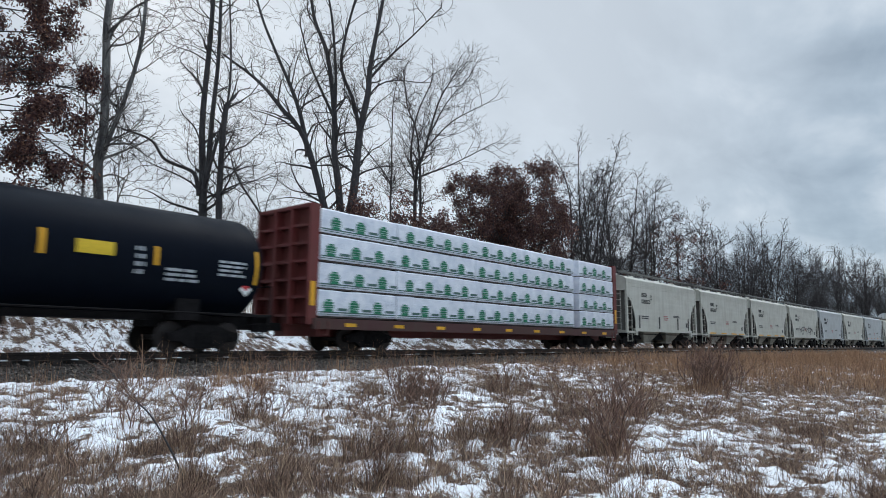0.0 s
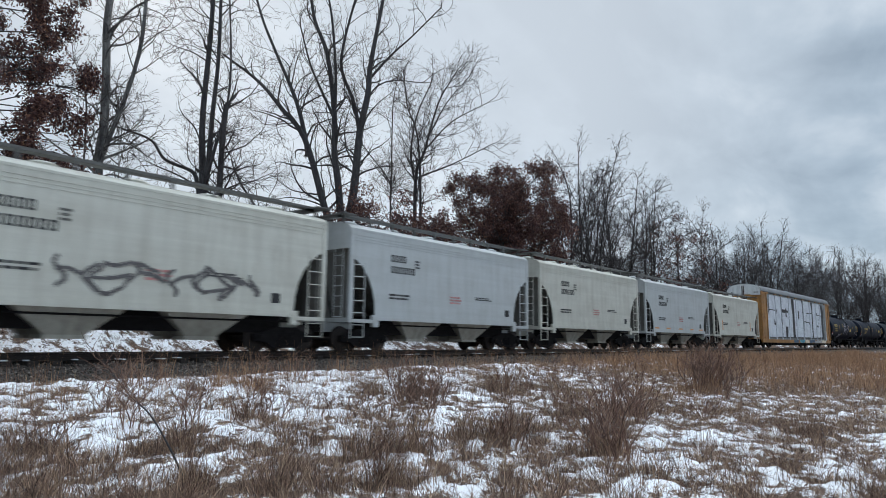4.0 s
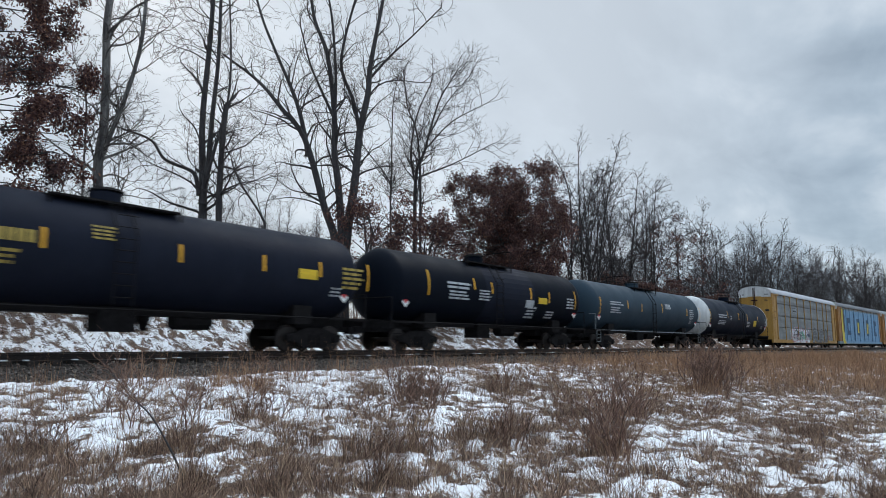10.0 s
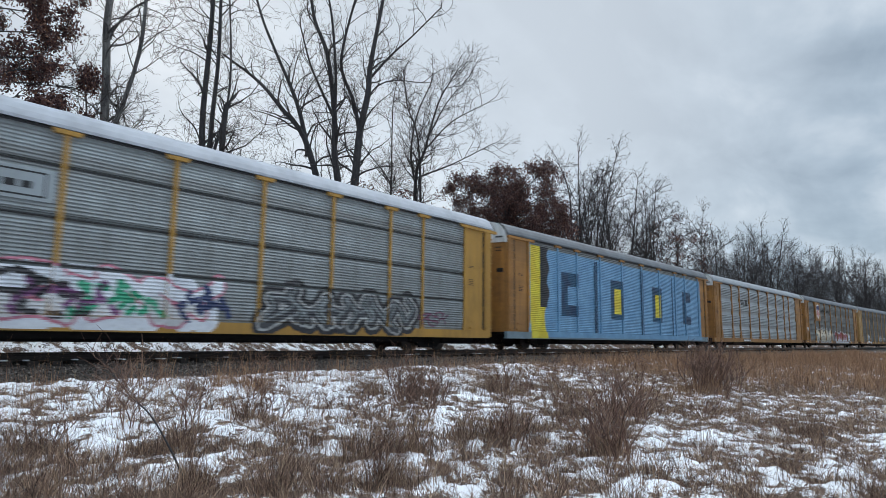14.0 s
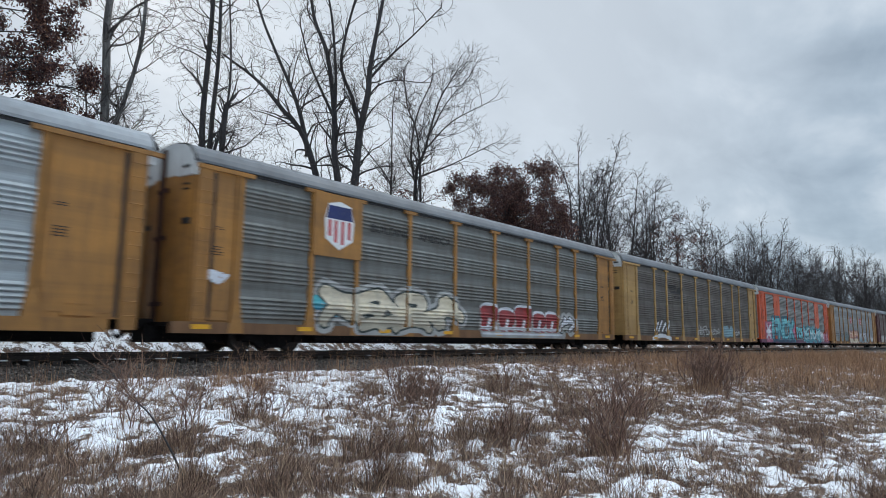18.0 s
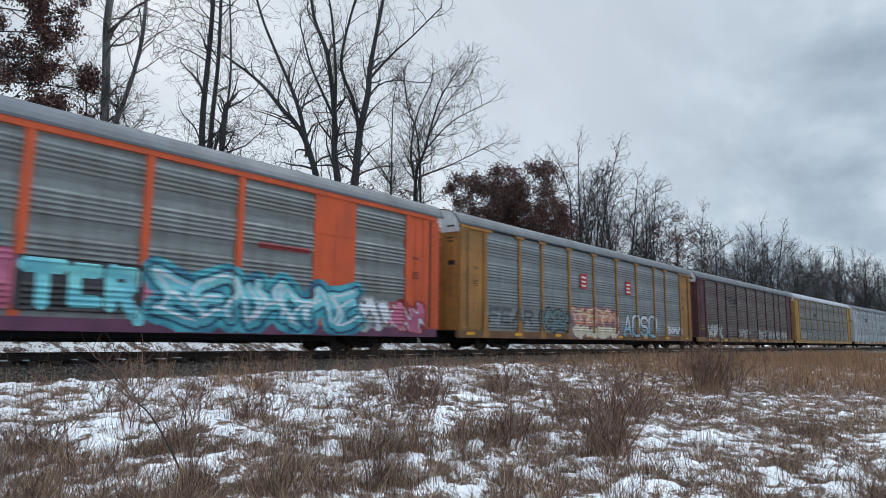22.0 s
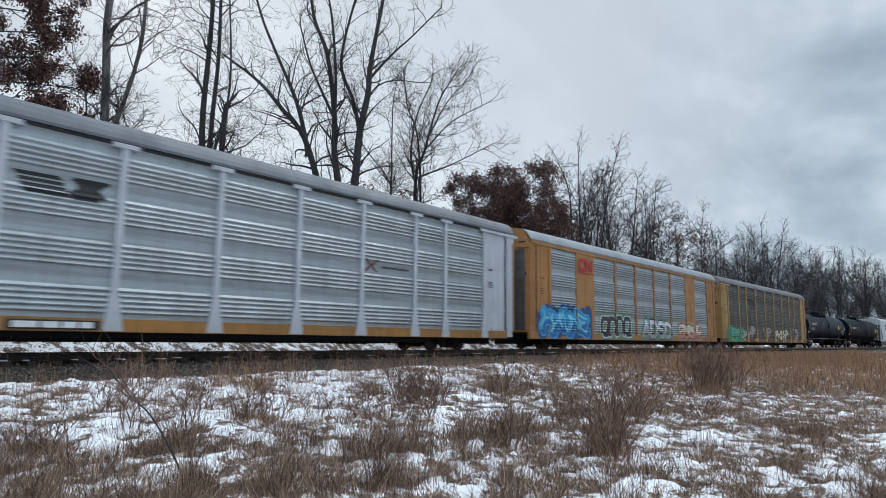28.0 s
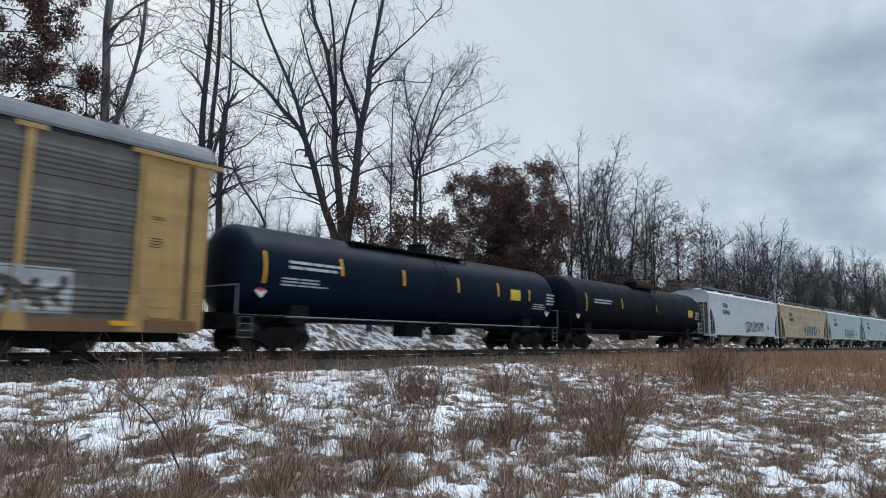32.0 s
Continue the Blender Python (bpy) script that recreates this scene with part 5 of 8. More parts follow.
g_orange = spraypaint("peach_spray", lin(214, 146, 110), lin(190, 122, 116))
g_cream = spraypaint("cream_spray", lin(226, 214, 188), lin(206, 196, 176))
g_green = spraypaint("green_spray", lin(30, 140, 104), lin(56, 160, 124))
g_yellow = spraypaint("yellow_spray", lin(226, 210, 60), lin(214, 190, 46))
g_grey = spraypaint("pale_grey_spray", lin(176, 178, 176), lin(156, 156, 156))
g_faint = spraypaint("worn_black_spray", lin(66, 70, 72), lin(84, 88, 88))
g_purple = spraypaint("plum_spray", lin(112, 62, 92), lin(92, 50, 78))

ar1 = rack_car(-153.5, -125.3, "ochre car-carrying rack wagon with huge white block graffiti", sheet_mid, g_white, roof_dark, ochre, cap_white, kind="fine", sill=ochre)
white_forms = (polygon((-11.31, 1.09), (-11.34, 3.1), (-10.82, 3.7), (-10.79, 5.14), (-6.95, 5.16), (-6.84, 1.12)), polygon((-6.69, 1.13), (-6.75, 5.14), (-3.1, 5.16), (-2.73, 3.28), (-2.87, 1.15)),
               polygon((-1.98, 5.12), (1.05, 5.14), (1.35, 4.6), (1.37, 1.2), (-1.95, 1.14)), polygon((1.79, 5.14), (4.9, 5.14), (5.25, 4.4), (5.2, 1.17), (1.51, 1.16)),
               polygon((5.75, 5.12), (9.3, 5.1), (9.75, 4.2), (9.6, 2.4), (9.79, 1.28), (5.7, 1.17)))
black_forms = (polygon((-3.1, 5.16), (-2.0, 5.16), (-1.95, 1.12), (-2.8, 1.12), (-2.68, 3.2)), polygon((1.05, 5.16), (1.85, 5.16), (1.55, 1.1), (1.3, 1.1), (1.35, 4.6)),
               polygon((4.9, 5.16), (5.75, 5.14), (5.85, 4.0), (5.6, 1.1), (5.2, 1.1), (5.3, 3.3), (5.25, 4.4)), polygon((9.3, 5.14), (10.4, 5.0), (10.9, 4.2), (10.5, 3.0), (10.7, 1.15), (9.75, 1.2), (9.6, 2.4), (9.75, 4.2)),
               strokes([(-11.36, 1.06, -11.4, 3.12), (-11.4, 3.12, -10.86, 3.72), (-10.86, 3.72, -10.84, 5.14), (-6.87, 5.14, -6.77, 1.1)], 0.07), strokes([(-11.3, 1.07, 10.5, 1.09)], 0.04))
cut_forms = (strokes([(-10.82, 3.7, -8.44, 3.75), (3.0, 3.83, 5.21, 3.93), (1.71, 2.89, 4.14, 2.83), (7.1, 3.83, 9.64, 3.77), (8.27, 3.66, 8.25, 2.45), (7.1, 2.5, 8.25, 2.45)], 0.05), polygon((-8.7, 3.74), (-8.36, 3.76), (-8.4, 3.3)),
             polygon((-9.39, 2.85), (-8.7, 2.28), (-9.35, 2.24)), polygon((-6.71, 3.94), (-4.4, 3.86), (-4.39, 3.63), (-6.69, 3.58)), polygon((-5.39, 4.05), (-4.95, 4.05), (-4.91, 3.15), (-5.35, 3.17)),
             polygon((-5.49, 2.22), (-4.62, 2.21), (-4.62, 1.7), (-4.94, 1.12), (-5.49, 1.12)), polygon((-0.6, 4.0), (-0.15, 4.01), (-0.18, 3.07), (-0.58, 3.06)),
             polygon((2.95, 3.9), (3.1, 3.85), (3.0, 3.45)), polygon((3.9, 2.85), (4.2, 2.85), (4.15, 2.4)), polygon((7.1, 4.08), (7.7, 4.05), (7.7, 3.8), (7.1, 3.8)), polygon((7.1, 2.62), (7.7, 2.6), (7.7, 2.4), (7.1, 2.4)))
for forms, mat, up, what in ((black_forms, g_solid, 0.004, "black shadow lettering"), (white_forms, g_white, 0.009, "white block lettering"), (cut_forms, g_solid, 0.013, "black cut marks")):
    spray(ar1, lambda X, Z: np.logical_or.reduce([f(X, Z) for f in forms]), (-11.5, 11.1, 0.95, 5.2), mat, "fine", up, label=what, res=(0.04, 0.0462))
for i, (x0, x1, m) in enumerate(((-3, -1.2, g_deep), (-0.6, 1.4, g_teal), (1.6, 3.2, g_cream), (3.4, 5.6, g_deep), (5.8, 8.8, g_grey), (9, 11, g_cream))):
    spray(ar1, blob(x0, x1, 0.5, 0.9, i), (x0, x1, 0.56, 0.86), m, "fine", 0.004)
CARS.append(ar1)

Y, F, W = "y", "f", "w"
tA = tank_car(-125.3, -108.95, "sooty black tank car with pale scrawls and yellow stencils", tank_soot,
    [("f1", -5.2, 2.85, 1.5, .34), ("f2", -4.9, 2.3, 1.7, .5), (Y, -3.3, 2.72, .14, .55), ("f4", -1.4, 2.9, .6, .4), (Y, 1.75, 2.62, .14, .5), (Y, 2.6, 2.32, .75, .32), (Y, 4.2, 2.62, .14, .5), ("f5", 6.3, 2.6, 1.0, .75), (Y, 7.1, 2.6, .12, .95), ("w3", 5.4, 2.0, .55, .35), ("f3", -1.6, 1.75, .5, .3)], dome=0.75)
shell = lambda z: math.sqrt(max(1.46 ** 2 - (z - 2.56) ** 2, 0.0))
for x0, x1, z0, z1, n, sd in ((-0.9, 0.1, 1.9, 3.3, 2, 3), (0.9, 1.7, 1.7, 3.1, 2, 8), (-3.2, -2.2, 1.3, 1.9, 2, 5)):
    piece(tA, scrawl(x0, x1, z0, z1, n, sd), 0.06, "rib", spraypaint("lavender_scrawl", lin(150, 150, 166)), surface=shell, label="pale chalky graffiti tag")
CARS.append(tA)
tB = tank_car(-108.95, -92.6, "matt black tank car with faded yellow stencils", tank_soot,
    [("f1", -3.9, 2.7, 1.6, .3), ("f3", -3.9, 2.2, 1.3, .4), (Y, -6.6, 2.6, .12, 1.0), (Y, -2.9, 2.7, .14, .5), ("f4", -1.5, 3.0, .6, .4), (Y, 0.5, 2.7, .14, .5), (Y, 3.2, 2.7, .14, .5), (Y, 4.9, 2.5, .75, .32), (Y, 5.4, 2.7, .14, .5), ("f5", 6.9, 2.5, 1.0, .8), (Y, 7.6, 2.6, .12, .95), ("w3", 6.2, 2.0, .5, .35)], dome=-1.0)
CARS.append(tB)
CARS.append(tank_car(-92.6, -76.3, "black tank car with a washed-out grey middle band", tank_black,
    [(Y, -5.4, 2.7, .14, 1.0), ("w2", -3.4, 2.7, 1.7, .34), ("w3", -3.4, 2.3, 1.4, .4), (Y, -2.4, 2.85, .16, .5), ("w4", -1.6, 2.4, .9, .5), (Y, -1.1, 2.75, .14, .5), (Y, 2.1, 2.7, .16, .55), ("w1", 2.05, 2.2, .7, .36), (Y, 3.2, 2.4, .8, .3), (Y, 3.8, 2.6, .16, .55), ("w4", 2.4, 1.8, .9, .6), ("w3", 4.2, 1.75, .9, .4), ("w4", 6.0, 2.4, .8, .6), (Y, 6.5, 2.6, .12, .95)], dome=-0.6, band=(-1.5, 2.45, tank_soot)))
CARS.append(tank_car(-76.3, -58.35, "dark grey tank car with a small white placard", tank_grey,
    [(Y, -7.7, 2.5, .12, 1.0), ("w2", -5.6, 2.7, 1.8, .26), ("w3", -5.7, 2.3, 1.4, .4), (Y, -4.1, 2.7, .14, .5), (Y, -2.1, 2.6, .12, .5), (Y, 1.2, 2.7, .16, .6), ("w", 2.15, 2.85, .8, .34), (Y, 5.65, 2.6, .16, .55), ("w5", 6.6, 2.5, .9, .7), (Y, 8.3, 2.6, .12, .95), ("w3", 6.6, 2.0, .55, .4)], r=1.47, dome=-0.3, inset=0.38, rail_mat=pale_rail))
CARS.append(tank_car(-58.35, -40.7, "black tank car with a white-painted end", tank_blue_black,
    [(Y, -7.4, 2.55, .14, 1.0), ("w2", -4.6, 2.6, 2.0, .34), ("w3", -4.7, 2.1, 1.7, .36), (Y, -3.4, 2.75, .14, .55), ("w3", -2.6, 2.5, .4, .4), (Y, -.6, 2.7, .16, .6), (Y, 1.75, 2.7, .16, .55), ("w4", 2.2, 2.1, 1.0, .5), (Y, 3.95, 2.2, .8, .5), (Y, 4.75, 2.6, .16, .55), ("w3", 6.2, 1.9, .5, .3), ("w5", 7.4, 2.4, .9, .6), (Y, 8.0, 2.4, .12, .9)], r=1.56, zc=2.54, dome=0.5, head=cap_white, rim=cap_white))

ar2 = rack_car(-40.7, -11.9, "yellow rack wagon with grey slatted sides and white roof", sheet_light, yellow, roof_snow, yellow, cap_white, kind="seam")
spray(ar2, blob(-6.9, 0.0, 0.5, 2.2, 21), (-7.1, 0.2, 0.58, 2.15), g_white, "seam", 0.004, label="white graffiti ground")
piece(ar2, scrawl(-6.6, -0.3, 0.85, 1.95, 5, 21), 0.17, "seam", g_white, edge=spraypaint("rose_spray", lin(196, 120, 140)), low=spraypaint("ash_white_spray", lin(206, 206, 208)))
for seed, mat, x0, x1 in ((3, g_green, -3.6, -1.4), (9, g_black, -5.9, -3.2), (14, spraypaint("plum_line_spray", lin(120, 70, 120)), -4.8, -2.8), (18, spraypaint("navy_spray", lin(44, 58, 100)), -0.9, 0.5)):
    spray(ar2, strokes(scrawl(x0, x1, 0.9, 1.9, 2, seed)[::2], 0.08), (x0 - 0.3, x1 + 0.4, 0.6, 2.1), mat, "seam", 0.018, label="coloured graffiti accents")
piece(ar2, scrawl(1.9, 8.4, 0.85, 1.9, 6, 5), 0.15, "seam", spraypaint("charcoal_spray", lin(64, 66, 70)), edge=g_grey, halo=g_black, shine=spraypaint("mist_spray", lin(136, 142, 144)))
spray(ar2, strokes(scrawl(8.9, 10.4, 1.0, 1.5, 3, 8), 0.035), (8.7, 10.8, 0.9, 1.7), spraypaint("wine_line_spray", lin(106, 62, 84)), "seam", 0.01, label="thin wine-red tag")
part("logo_plate", Build().box(-6.20, -4.25, -1.5, -1.49, 3.52, 4.28), paint("pale_plate", lin(158, 166, 170), 0.5, 0.2), ar2)
part("logo_frame", Build().box(-6.00, -4.45, -1.506, -1.5, 4.16, 4.2).box(-6.00, -4.45, -1.506, -1.5, 3.6, 3.64).box(-6.00, -5.96, -1.506, -1.5, 3.6, 4.2).box(-4.49, -4.45, -1.506, -1.5, 3.6, 4.2), black_mark, ar2)
bars(ar2, "logo_mark", black_mark, -5.8, 3.72, 1.2, 0.3, 1, -1.506)
part("worn_label", Build().box(-12.25, -11.85, -1.478, -1.471, 2.0, 2.6), g_white, ar2, "torn white paper label")
CARS.append(ar2)

ar3 = rack_car(-11.9, 15.9, "yellow rack wagon rolled over in light blue graffiti", sheet_mid, g_sky, roof_grey, ochre, cap_white, kind="fine", sill=spraypaint("dusty_blue_sill", lin(122, 142, 152)))
spray(ar3, lambda X, Z: (X > -10.1) & (X < 12.0), (-10.2, 12.2, 0.62, 5.0), g_sky, "fine", 0.006, label="light blue rolled paint")
spray(ar3, lambda X, Z: (X < -10.0 + 0.1 * np.sin(Z * 3)) & (X > -11.4), (-11.5, -9.6, 0.57, 5.1), g_yellow, "fine", 0.012)
spray(ar3, lambda X, Z: (X > -10.5) & (X < -9.75 + 0.12 * np.sin(Z * 5)), (-10.8, -9.4, 2.1, 5.1), g_black, "fine", 0.016)
for i, (x, w) in enumerate(((-7.6, 1.7), (-2.0, 1.6), (4.0, 1.6), (9.3, 1.6))):
    spray(ar3, lambda X, Z: (np.abs(X - x) < w / 2) & (np.abs(Z - 2.9) < 1.15), (x - 1, x + 1, 1.6, 4.2), g_deep, "fine", 0.012, label="dark blue letter block")
    if i in (1, 2):
        spray(ar3, lambda X, Z: (np.abs(X - x - 0.1) < 0.45) & (np.abs(Z - 2.8) < 0.75), (x - 1, x + 1, 1.6, 4.2), g_yellow, "fine", 0.018)
    else:
        spray(ar3, lambda X, Z: (X > x - 0.2) & (X < x + w / 2 + 0.1) & (np.abs(Z - 2.9 + 0.1) < 0.5), (x - 1, x + 1, 1.6, 4.2), g_sky, "fine", 0.018)
for x in (-4.8, -4.6, 1.4, 1.6, 6.5):
    part("drip_line", Build().box(x - 0.05, x + 0.05, -1.545, -1.53, 0.9, 4.9), g_deep, ar3)
CARS.append(ar3)

ar4 = rack_car(15.9, 44.7, "silver-sided rack wagon with yellow posts and black horse emblem", sheet_bright, ochre, roof_white, ochre, cap_white, ext=(-0.3, 0.85))
for j in range(4):
    spray(ar4, lambda X, Z: (X > -6.55 + (4.2 - Z) * 0.5) & (X < -5.55 + (4.2 - Z) * 0.5), (-6.7, -5.0, 3.72 + j * 0.13, 3.81 + j * 0.13), black_mark, "rib", 0.008, name="emblem")
spray(ar4, lambda X, Z: (np.abs(X + 4.9 - (Z - 3.95) * 0.25) < 0.5 - 0.25 * np.abs(np.sin(Z * 9))), (-5.6, -4.2, 3.7, 4.2), black_mark, "rib", 0.008, name="emblem")
spray(ar4, strokes([(4.55, 3.25, 5.1, 2.85), (4.55, 2.85, 5.1, 3.25)], 0.06), (4.4, 5.3, 2.7, 3.4), black_mark, "rib", 0.008, name="emblem")
bars(ar4, "lettering", black_mark, 5.3, 2.98, 1.5, 0.1, 1, -1.51)
part("placard", Build().box(-6.4, -4.4, -1.575, -1.562, 0.58, 0.8), black_mark, ar4); bars(ar4, "placard_mark", white_mark, -6.3, 0.6, 1.8, 0.18, 1, -1.58, gap=0.2)
CARS.append(ar4)

def emblem(car, kind, x, z, mat):
    """A worn emblem: speed lines running into two slanted blocks, with a line of small print."""
    for j in range(5):
        spray(car, lambda X, Z: (X > x + 0.1 * j) & (X < x + 1.35), (x - 0.1, x + 1.5, z + 0.45 - j * 0.12, z + 0.52 - j * 0.12), mat, kind, 0.008, name="emblem", res=(0.05, 0.035))
    spray(car, lambda X, Z: (np.abs(X - x - 1.75 - (Z - z) * 0.35) < 0.5) & (np.abs(np.sin((X - (Z - z) * 0.9) * 3.0)) > 0.3), (x + 1.1, x + 2.6, z - 0.05, z + 0.42), mat, kind, 0.008, name="emblem")
    bars(car, "lettering", mat, x + 0.9, z - 0.35, 1.5, 0.16, 2, -1.515, seed=3, gap=0.5)


ar5 = rack_car(44.7, 73.0, "grey rack wagon with yellow posts, shield emblem and graffiti", sheet_worn, ochre, roof_grey, ochre, cap_white, sill=rusty_sill, ext=(-0.4, 0.3))
part("sign_board", Build().box(-8.85, -6.7, -1.61, -1.57, 3.15, 5.3), ochre, ar5, "yellow emblem board")
sh = [(-8.25, 4.95), (-7.75, 5.08), (-7.25, 4.95), (-7.1, 4.4), (-7.15, 3.75), (-7.75, 3.4), (-8.35, 3.75), (-8.4, 4.4)]
part("shield_edge", Build().plate([(x * 1.0, z) for x, z in sh], -1.62, -1.61), white_mark, ar5)
part("shield_top", Build().plate([(-8.25, 4.9), (-7.25, 4.9), (-7.16, 4.45), (-8.34, 4.45)], -1.63, -1.62), spraypaint("navy_enamel", lin(34, 48, 104)), ar5)
part("shield_stripes", Build().box(-8.25, -8.12, -1.63, -1.62, 3.85, 4.4).box(-7.98, -7.86, -1.63, -1.62, 3.65, 4.4).box(-7.68, -7.56, -1.63, -1.62, 3.6, 4.4).box(-7.38, -7.26, -1.63, -1.62, 3.8, 4.4), red_mark, ar5)
words(ar5, "lettering", "BUILDING", -6.2, 4.27, 0.3, -1.51, black_mark, 1.12)
words(ar5, "lettering", "AMERICA", -3.6, 4.27, 0.3, -1.51, black_mark, 1.12)
piece(ar5, scrawl(-8.0, -1.0, 0.85, 1.95, 6, 31), 0.2, "rib", g_cream, edge=spraypaint("bottle_green_spray", lin(44, 58, 56)), halo=g_grey, low=spraypaint("dust_cream_spray", lin(190, 182, 164)))
spray(ar5, blob(-8.6, -7.2, 1.2, 1.9, 8), (-8.8, -7, 1.1, 2.0), g_teal, "rib", 0.005)
spray(ar5, blob(0.6, 7.6, 0.4, 1.5, 33), (0.4, 8.0, 0.57, 1.5), g_grey, "rib", 0.004, label="worn grey graffiti ground")
for x, w, z in ((1.1, 0.62, 1.75), (2.5, 0.66, 1.6), (3.9, 0.74, 1.78), (5.3, 0.58, 1.55), (6.5, 0.6, 1.58)):
    cap = lambda X, Z, up=0.0: np.abs((X - x) / w) ** 3 + np.abs((Z - (z - 0.15 + up)) / 0.36) ** 3 < 1
    leg = lambda X, Z, up=0.0: (np.abs(X - x + 0.12 * (z - Z)) < w * 0.78) & (Z < z + up) & (Z > 0.85 + up)
    for up, mat, lift_ in ((0.13, g_white, 0.008), (0.0, g_red, 0.013)):
        spray(ar5, lambda X, Z: cap(X, Z, up) | leg(X, Z, up), (x - 1, x + 1.2, 0.8, 2.4), mat, "rib", lift_, label="red graffiti letter with a white cap", res=(0.04, 0.036))
    spray(ar5, strokes([(x - 0.1, 0.95, x + 0.05, 1.35)], 0.1), (x - 0.5, x + 0.5, 0.8, 1.6), g_white, "rib", 0.017)
spray(ar5, lambda X, Z: (np.abs(Z - 0.98) < 0.06) | (np.abs(Z - 0.74) < 0.05), (0.5, 7.4, 0.6, 1.1), g_white, "rib", 0.02, label="white underlines")
piece(ar5, scrawl(7.4, 8.6, 0.9, 1.7, 1, 35), 0.1, "rib", g_white, edge=g_black, halo=g_grey)
spray(ar5, strokes(scrawl(-12.7, -11.9, 1.9, 2.3, 2, 4)[::2], 0.07), (-12.9, -11.8, 1.8, 2.5), g_white, "rib", 0.004, label="small white scribble")
for i in range(8):
    part("reflector", shared("sill_reflector", lambda: Build().box(-0.28, 0.28, -1.566, -1.552, 0.66, 0.79), yellow_mark), None, ar5, at=(-12.6 + i * 3.6, 0, 0))
CARS.append(ar5)

ar6 = rack_car(73.0, 101.6, "grimy dark rack wagon with pale yellow posts", sheet_dark, pale_yellow, roof_grey, pale_yellow, cap_white, sill=rusty_sill, kind="weld", ext=(0.15, 0.3))
emblem(ar6, "weld", -6.5, 3.85, g_solid)
spray(ar6, strokes([(-9.0 + i * 0.62, 1.15, -8.35 + i * 0.62, 1.75 + 0.12 * (i % 2)) for i in range(4)], 0.16), (-9.4, -5.8, 0.9, 2.2), g_black, "weld", 0.005, label="black shadow of a white tag")
spray(ar6, strokes([(-8.95 + i * 0.62, 1.2, -8.35 + i * 0.62, 1.72 + 0.12 * (i % 2)) for i in range(4)], 0.085), (-9.4, -5.8, 0.9, 2.2), g_white, "weld", 0.009, label="white feathered tag")
spray(ar6, lambda X, Z: (np.abs(Z - 0.88 + 0.1 * (X + 7.9) ** 2) < 0.13), (-9.5, -6.4, 0.57, 1.1), g_white, "weld", 0.009, label="white arc")
spray(ar6, strokes(scrawl(-1.2, 1.3, 0.95, 1.7, 4, 42), 0.045), (-1.5, 1.9, 0.8, 1.9), g_grey, "weld", 0.008, label="thin pale tag")
spray(ar6, strokes(scrawl(1.9, 3.8, 1.1, 1.55, 4, 43), 0.035), (1.7, 4.2, 1.0, 1.7), g_grey, "weld", 0.008, label="thin pale tag")
spray(ar6, strokes(scrawl(7.4, 8.8, 1.05, 1.5, 3, 44), 0.035), (7.2, 9.2, 0.9, 1.7), g_grey, "weld", 0.008, label="thin pale tag")
spray(ar6, blob(4.6, 6.9, 0.8, 1.8, 5), (4.4, 7.1, 0.9, 1.9), spraypaint("powder_blue_spray", lin(126, 164, 178)), "weld", 0.006)
for i in range(8):
    part("reflector", shared("sill_reflector", lambda: Build().box(-0.28, 0.28, -1.566, -1.552, 0.66, 0.79), yellow_mark), None, ar6, at=(-12.6 + i * 3.6, 0, 0))
CARS.append(ar6)

ar7 = rack_car(101.6, 129.7, "orange-red rack wagon with bright teal graffiti", sheet_mid, cn_red, roof_grey, cn_red, cap_white, flat=True, solid=(2, 8), sill=g_purple)
spray(ar7, lambda X, Z: (X > -11.95) & (X < -9.75), (-12, -9.7, 0.6, 2.5), g_pink, "rib", 0.004, label="pink graffiti ground")
piece(ar7, [(-11.5, 2.2, -10.3, 1.0), (-10.3, 2.2, -11.5, 1.0), (-11.6, 1.6, -10.2, 1.6)], 0.16, "rib", g_white, edge=spraypaint("dusty_rose_spray", lin(190, 150, 170)), label="white star-shaped graffiti")
piece(ar7, glyphs("FNOX", -9.6, -2.2, 0.95, 2.65, 0.1, 52, 0.12), 0.3, "rib", spraypaint("sea_teal_spray", lin(112, 190, 200), lin(84, 164, 182)), edge=spraypaint("ink_teal_spray", lin(18, 50, 68)), halo=spraypaint("mid_teal_spray", lin(52, 122, 142)), low=spraypaint("petrol_spray", lin(54, 126, 146), lin(80, 158, 172)), shine=g_cyan, label="graffiti letters in layered teal")
spray(ar7, lambda X, Z: np.abs(Z - 0.72 - 0.08 * np.sin(X * 2)) < 0.14, (-9.9, -2.2, 0.56, 1.0), g_deep, "rib", 0.02)
spray(ar7, blob(-2.3, -1.2, 0.9, 2.4, 4), (-2.5, -1.1, 0.6, 2.4), g_pink, "rib", 0.003)
spray(ar7, blob(1.5, 2.6, 0.9, 2.3, 6), (1.4, 2.7, 0.6, 2.3), g_pink, "rib", 0.003)
spray(ar7, lambda X, Z: (X > -1.35) & (X < 1.6), (-1.5, 1.7, 1.0, 2.25), g_black, "rib", 0.006)
spray(ar7, strokes([(-1.15, 2.05, -0.35, 2.05), (-0.75, 2.05, -0.75, 1.2), (0.45, 2.0, -0.05, 2.0), (-0.05, 2.0, -0.05, 1.25), (-0.05, 1.25, 0.45, 1.25), (0.8, 1.2, 0.8, 2.05), (0.8, 2.05, 1.35, 2.0), (1.35, 2.0, 1.3, 1.65), (1.3, 1.65, 0.8, 1.6), (1.0, 1.6, 1.5, 0.85)], 0.165), (-1.5, 1.8, 0.7, 2.3), g_cyan, "rib", 0.014, label="graffiti letters TCR in pale cyan")
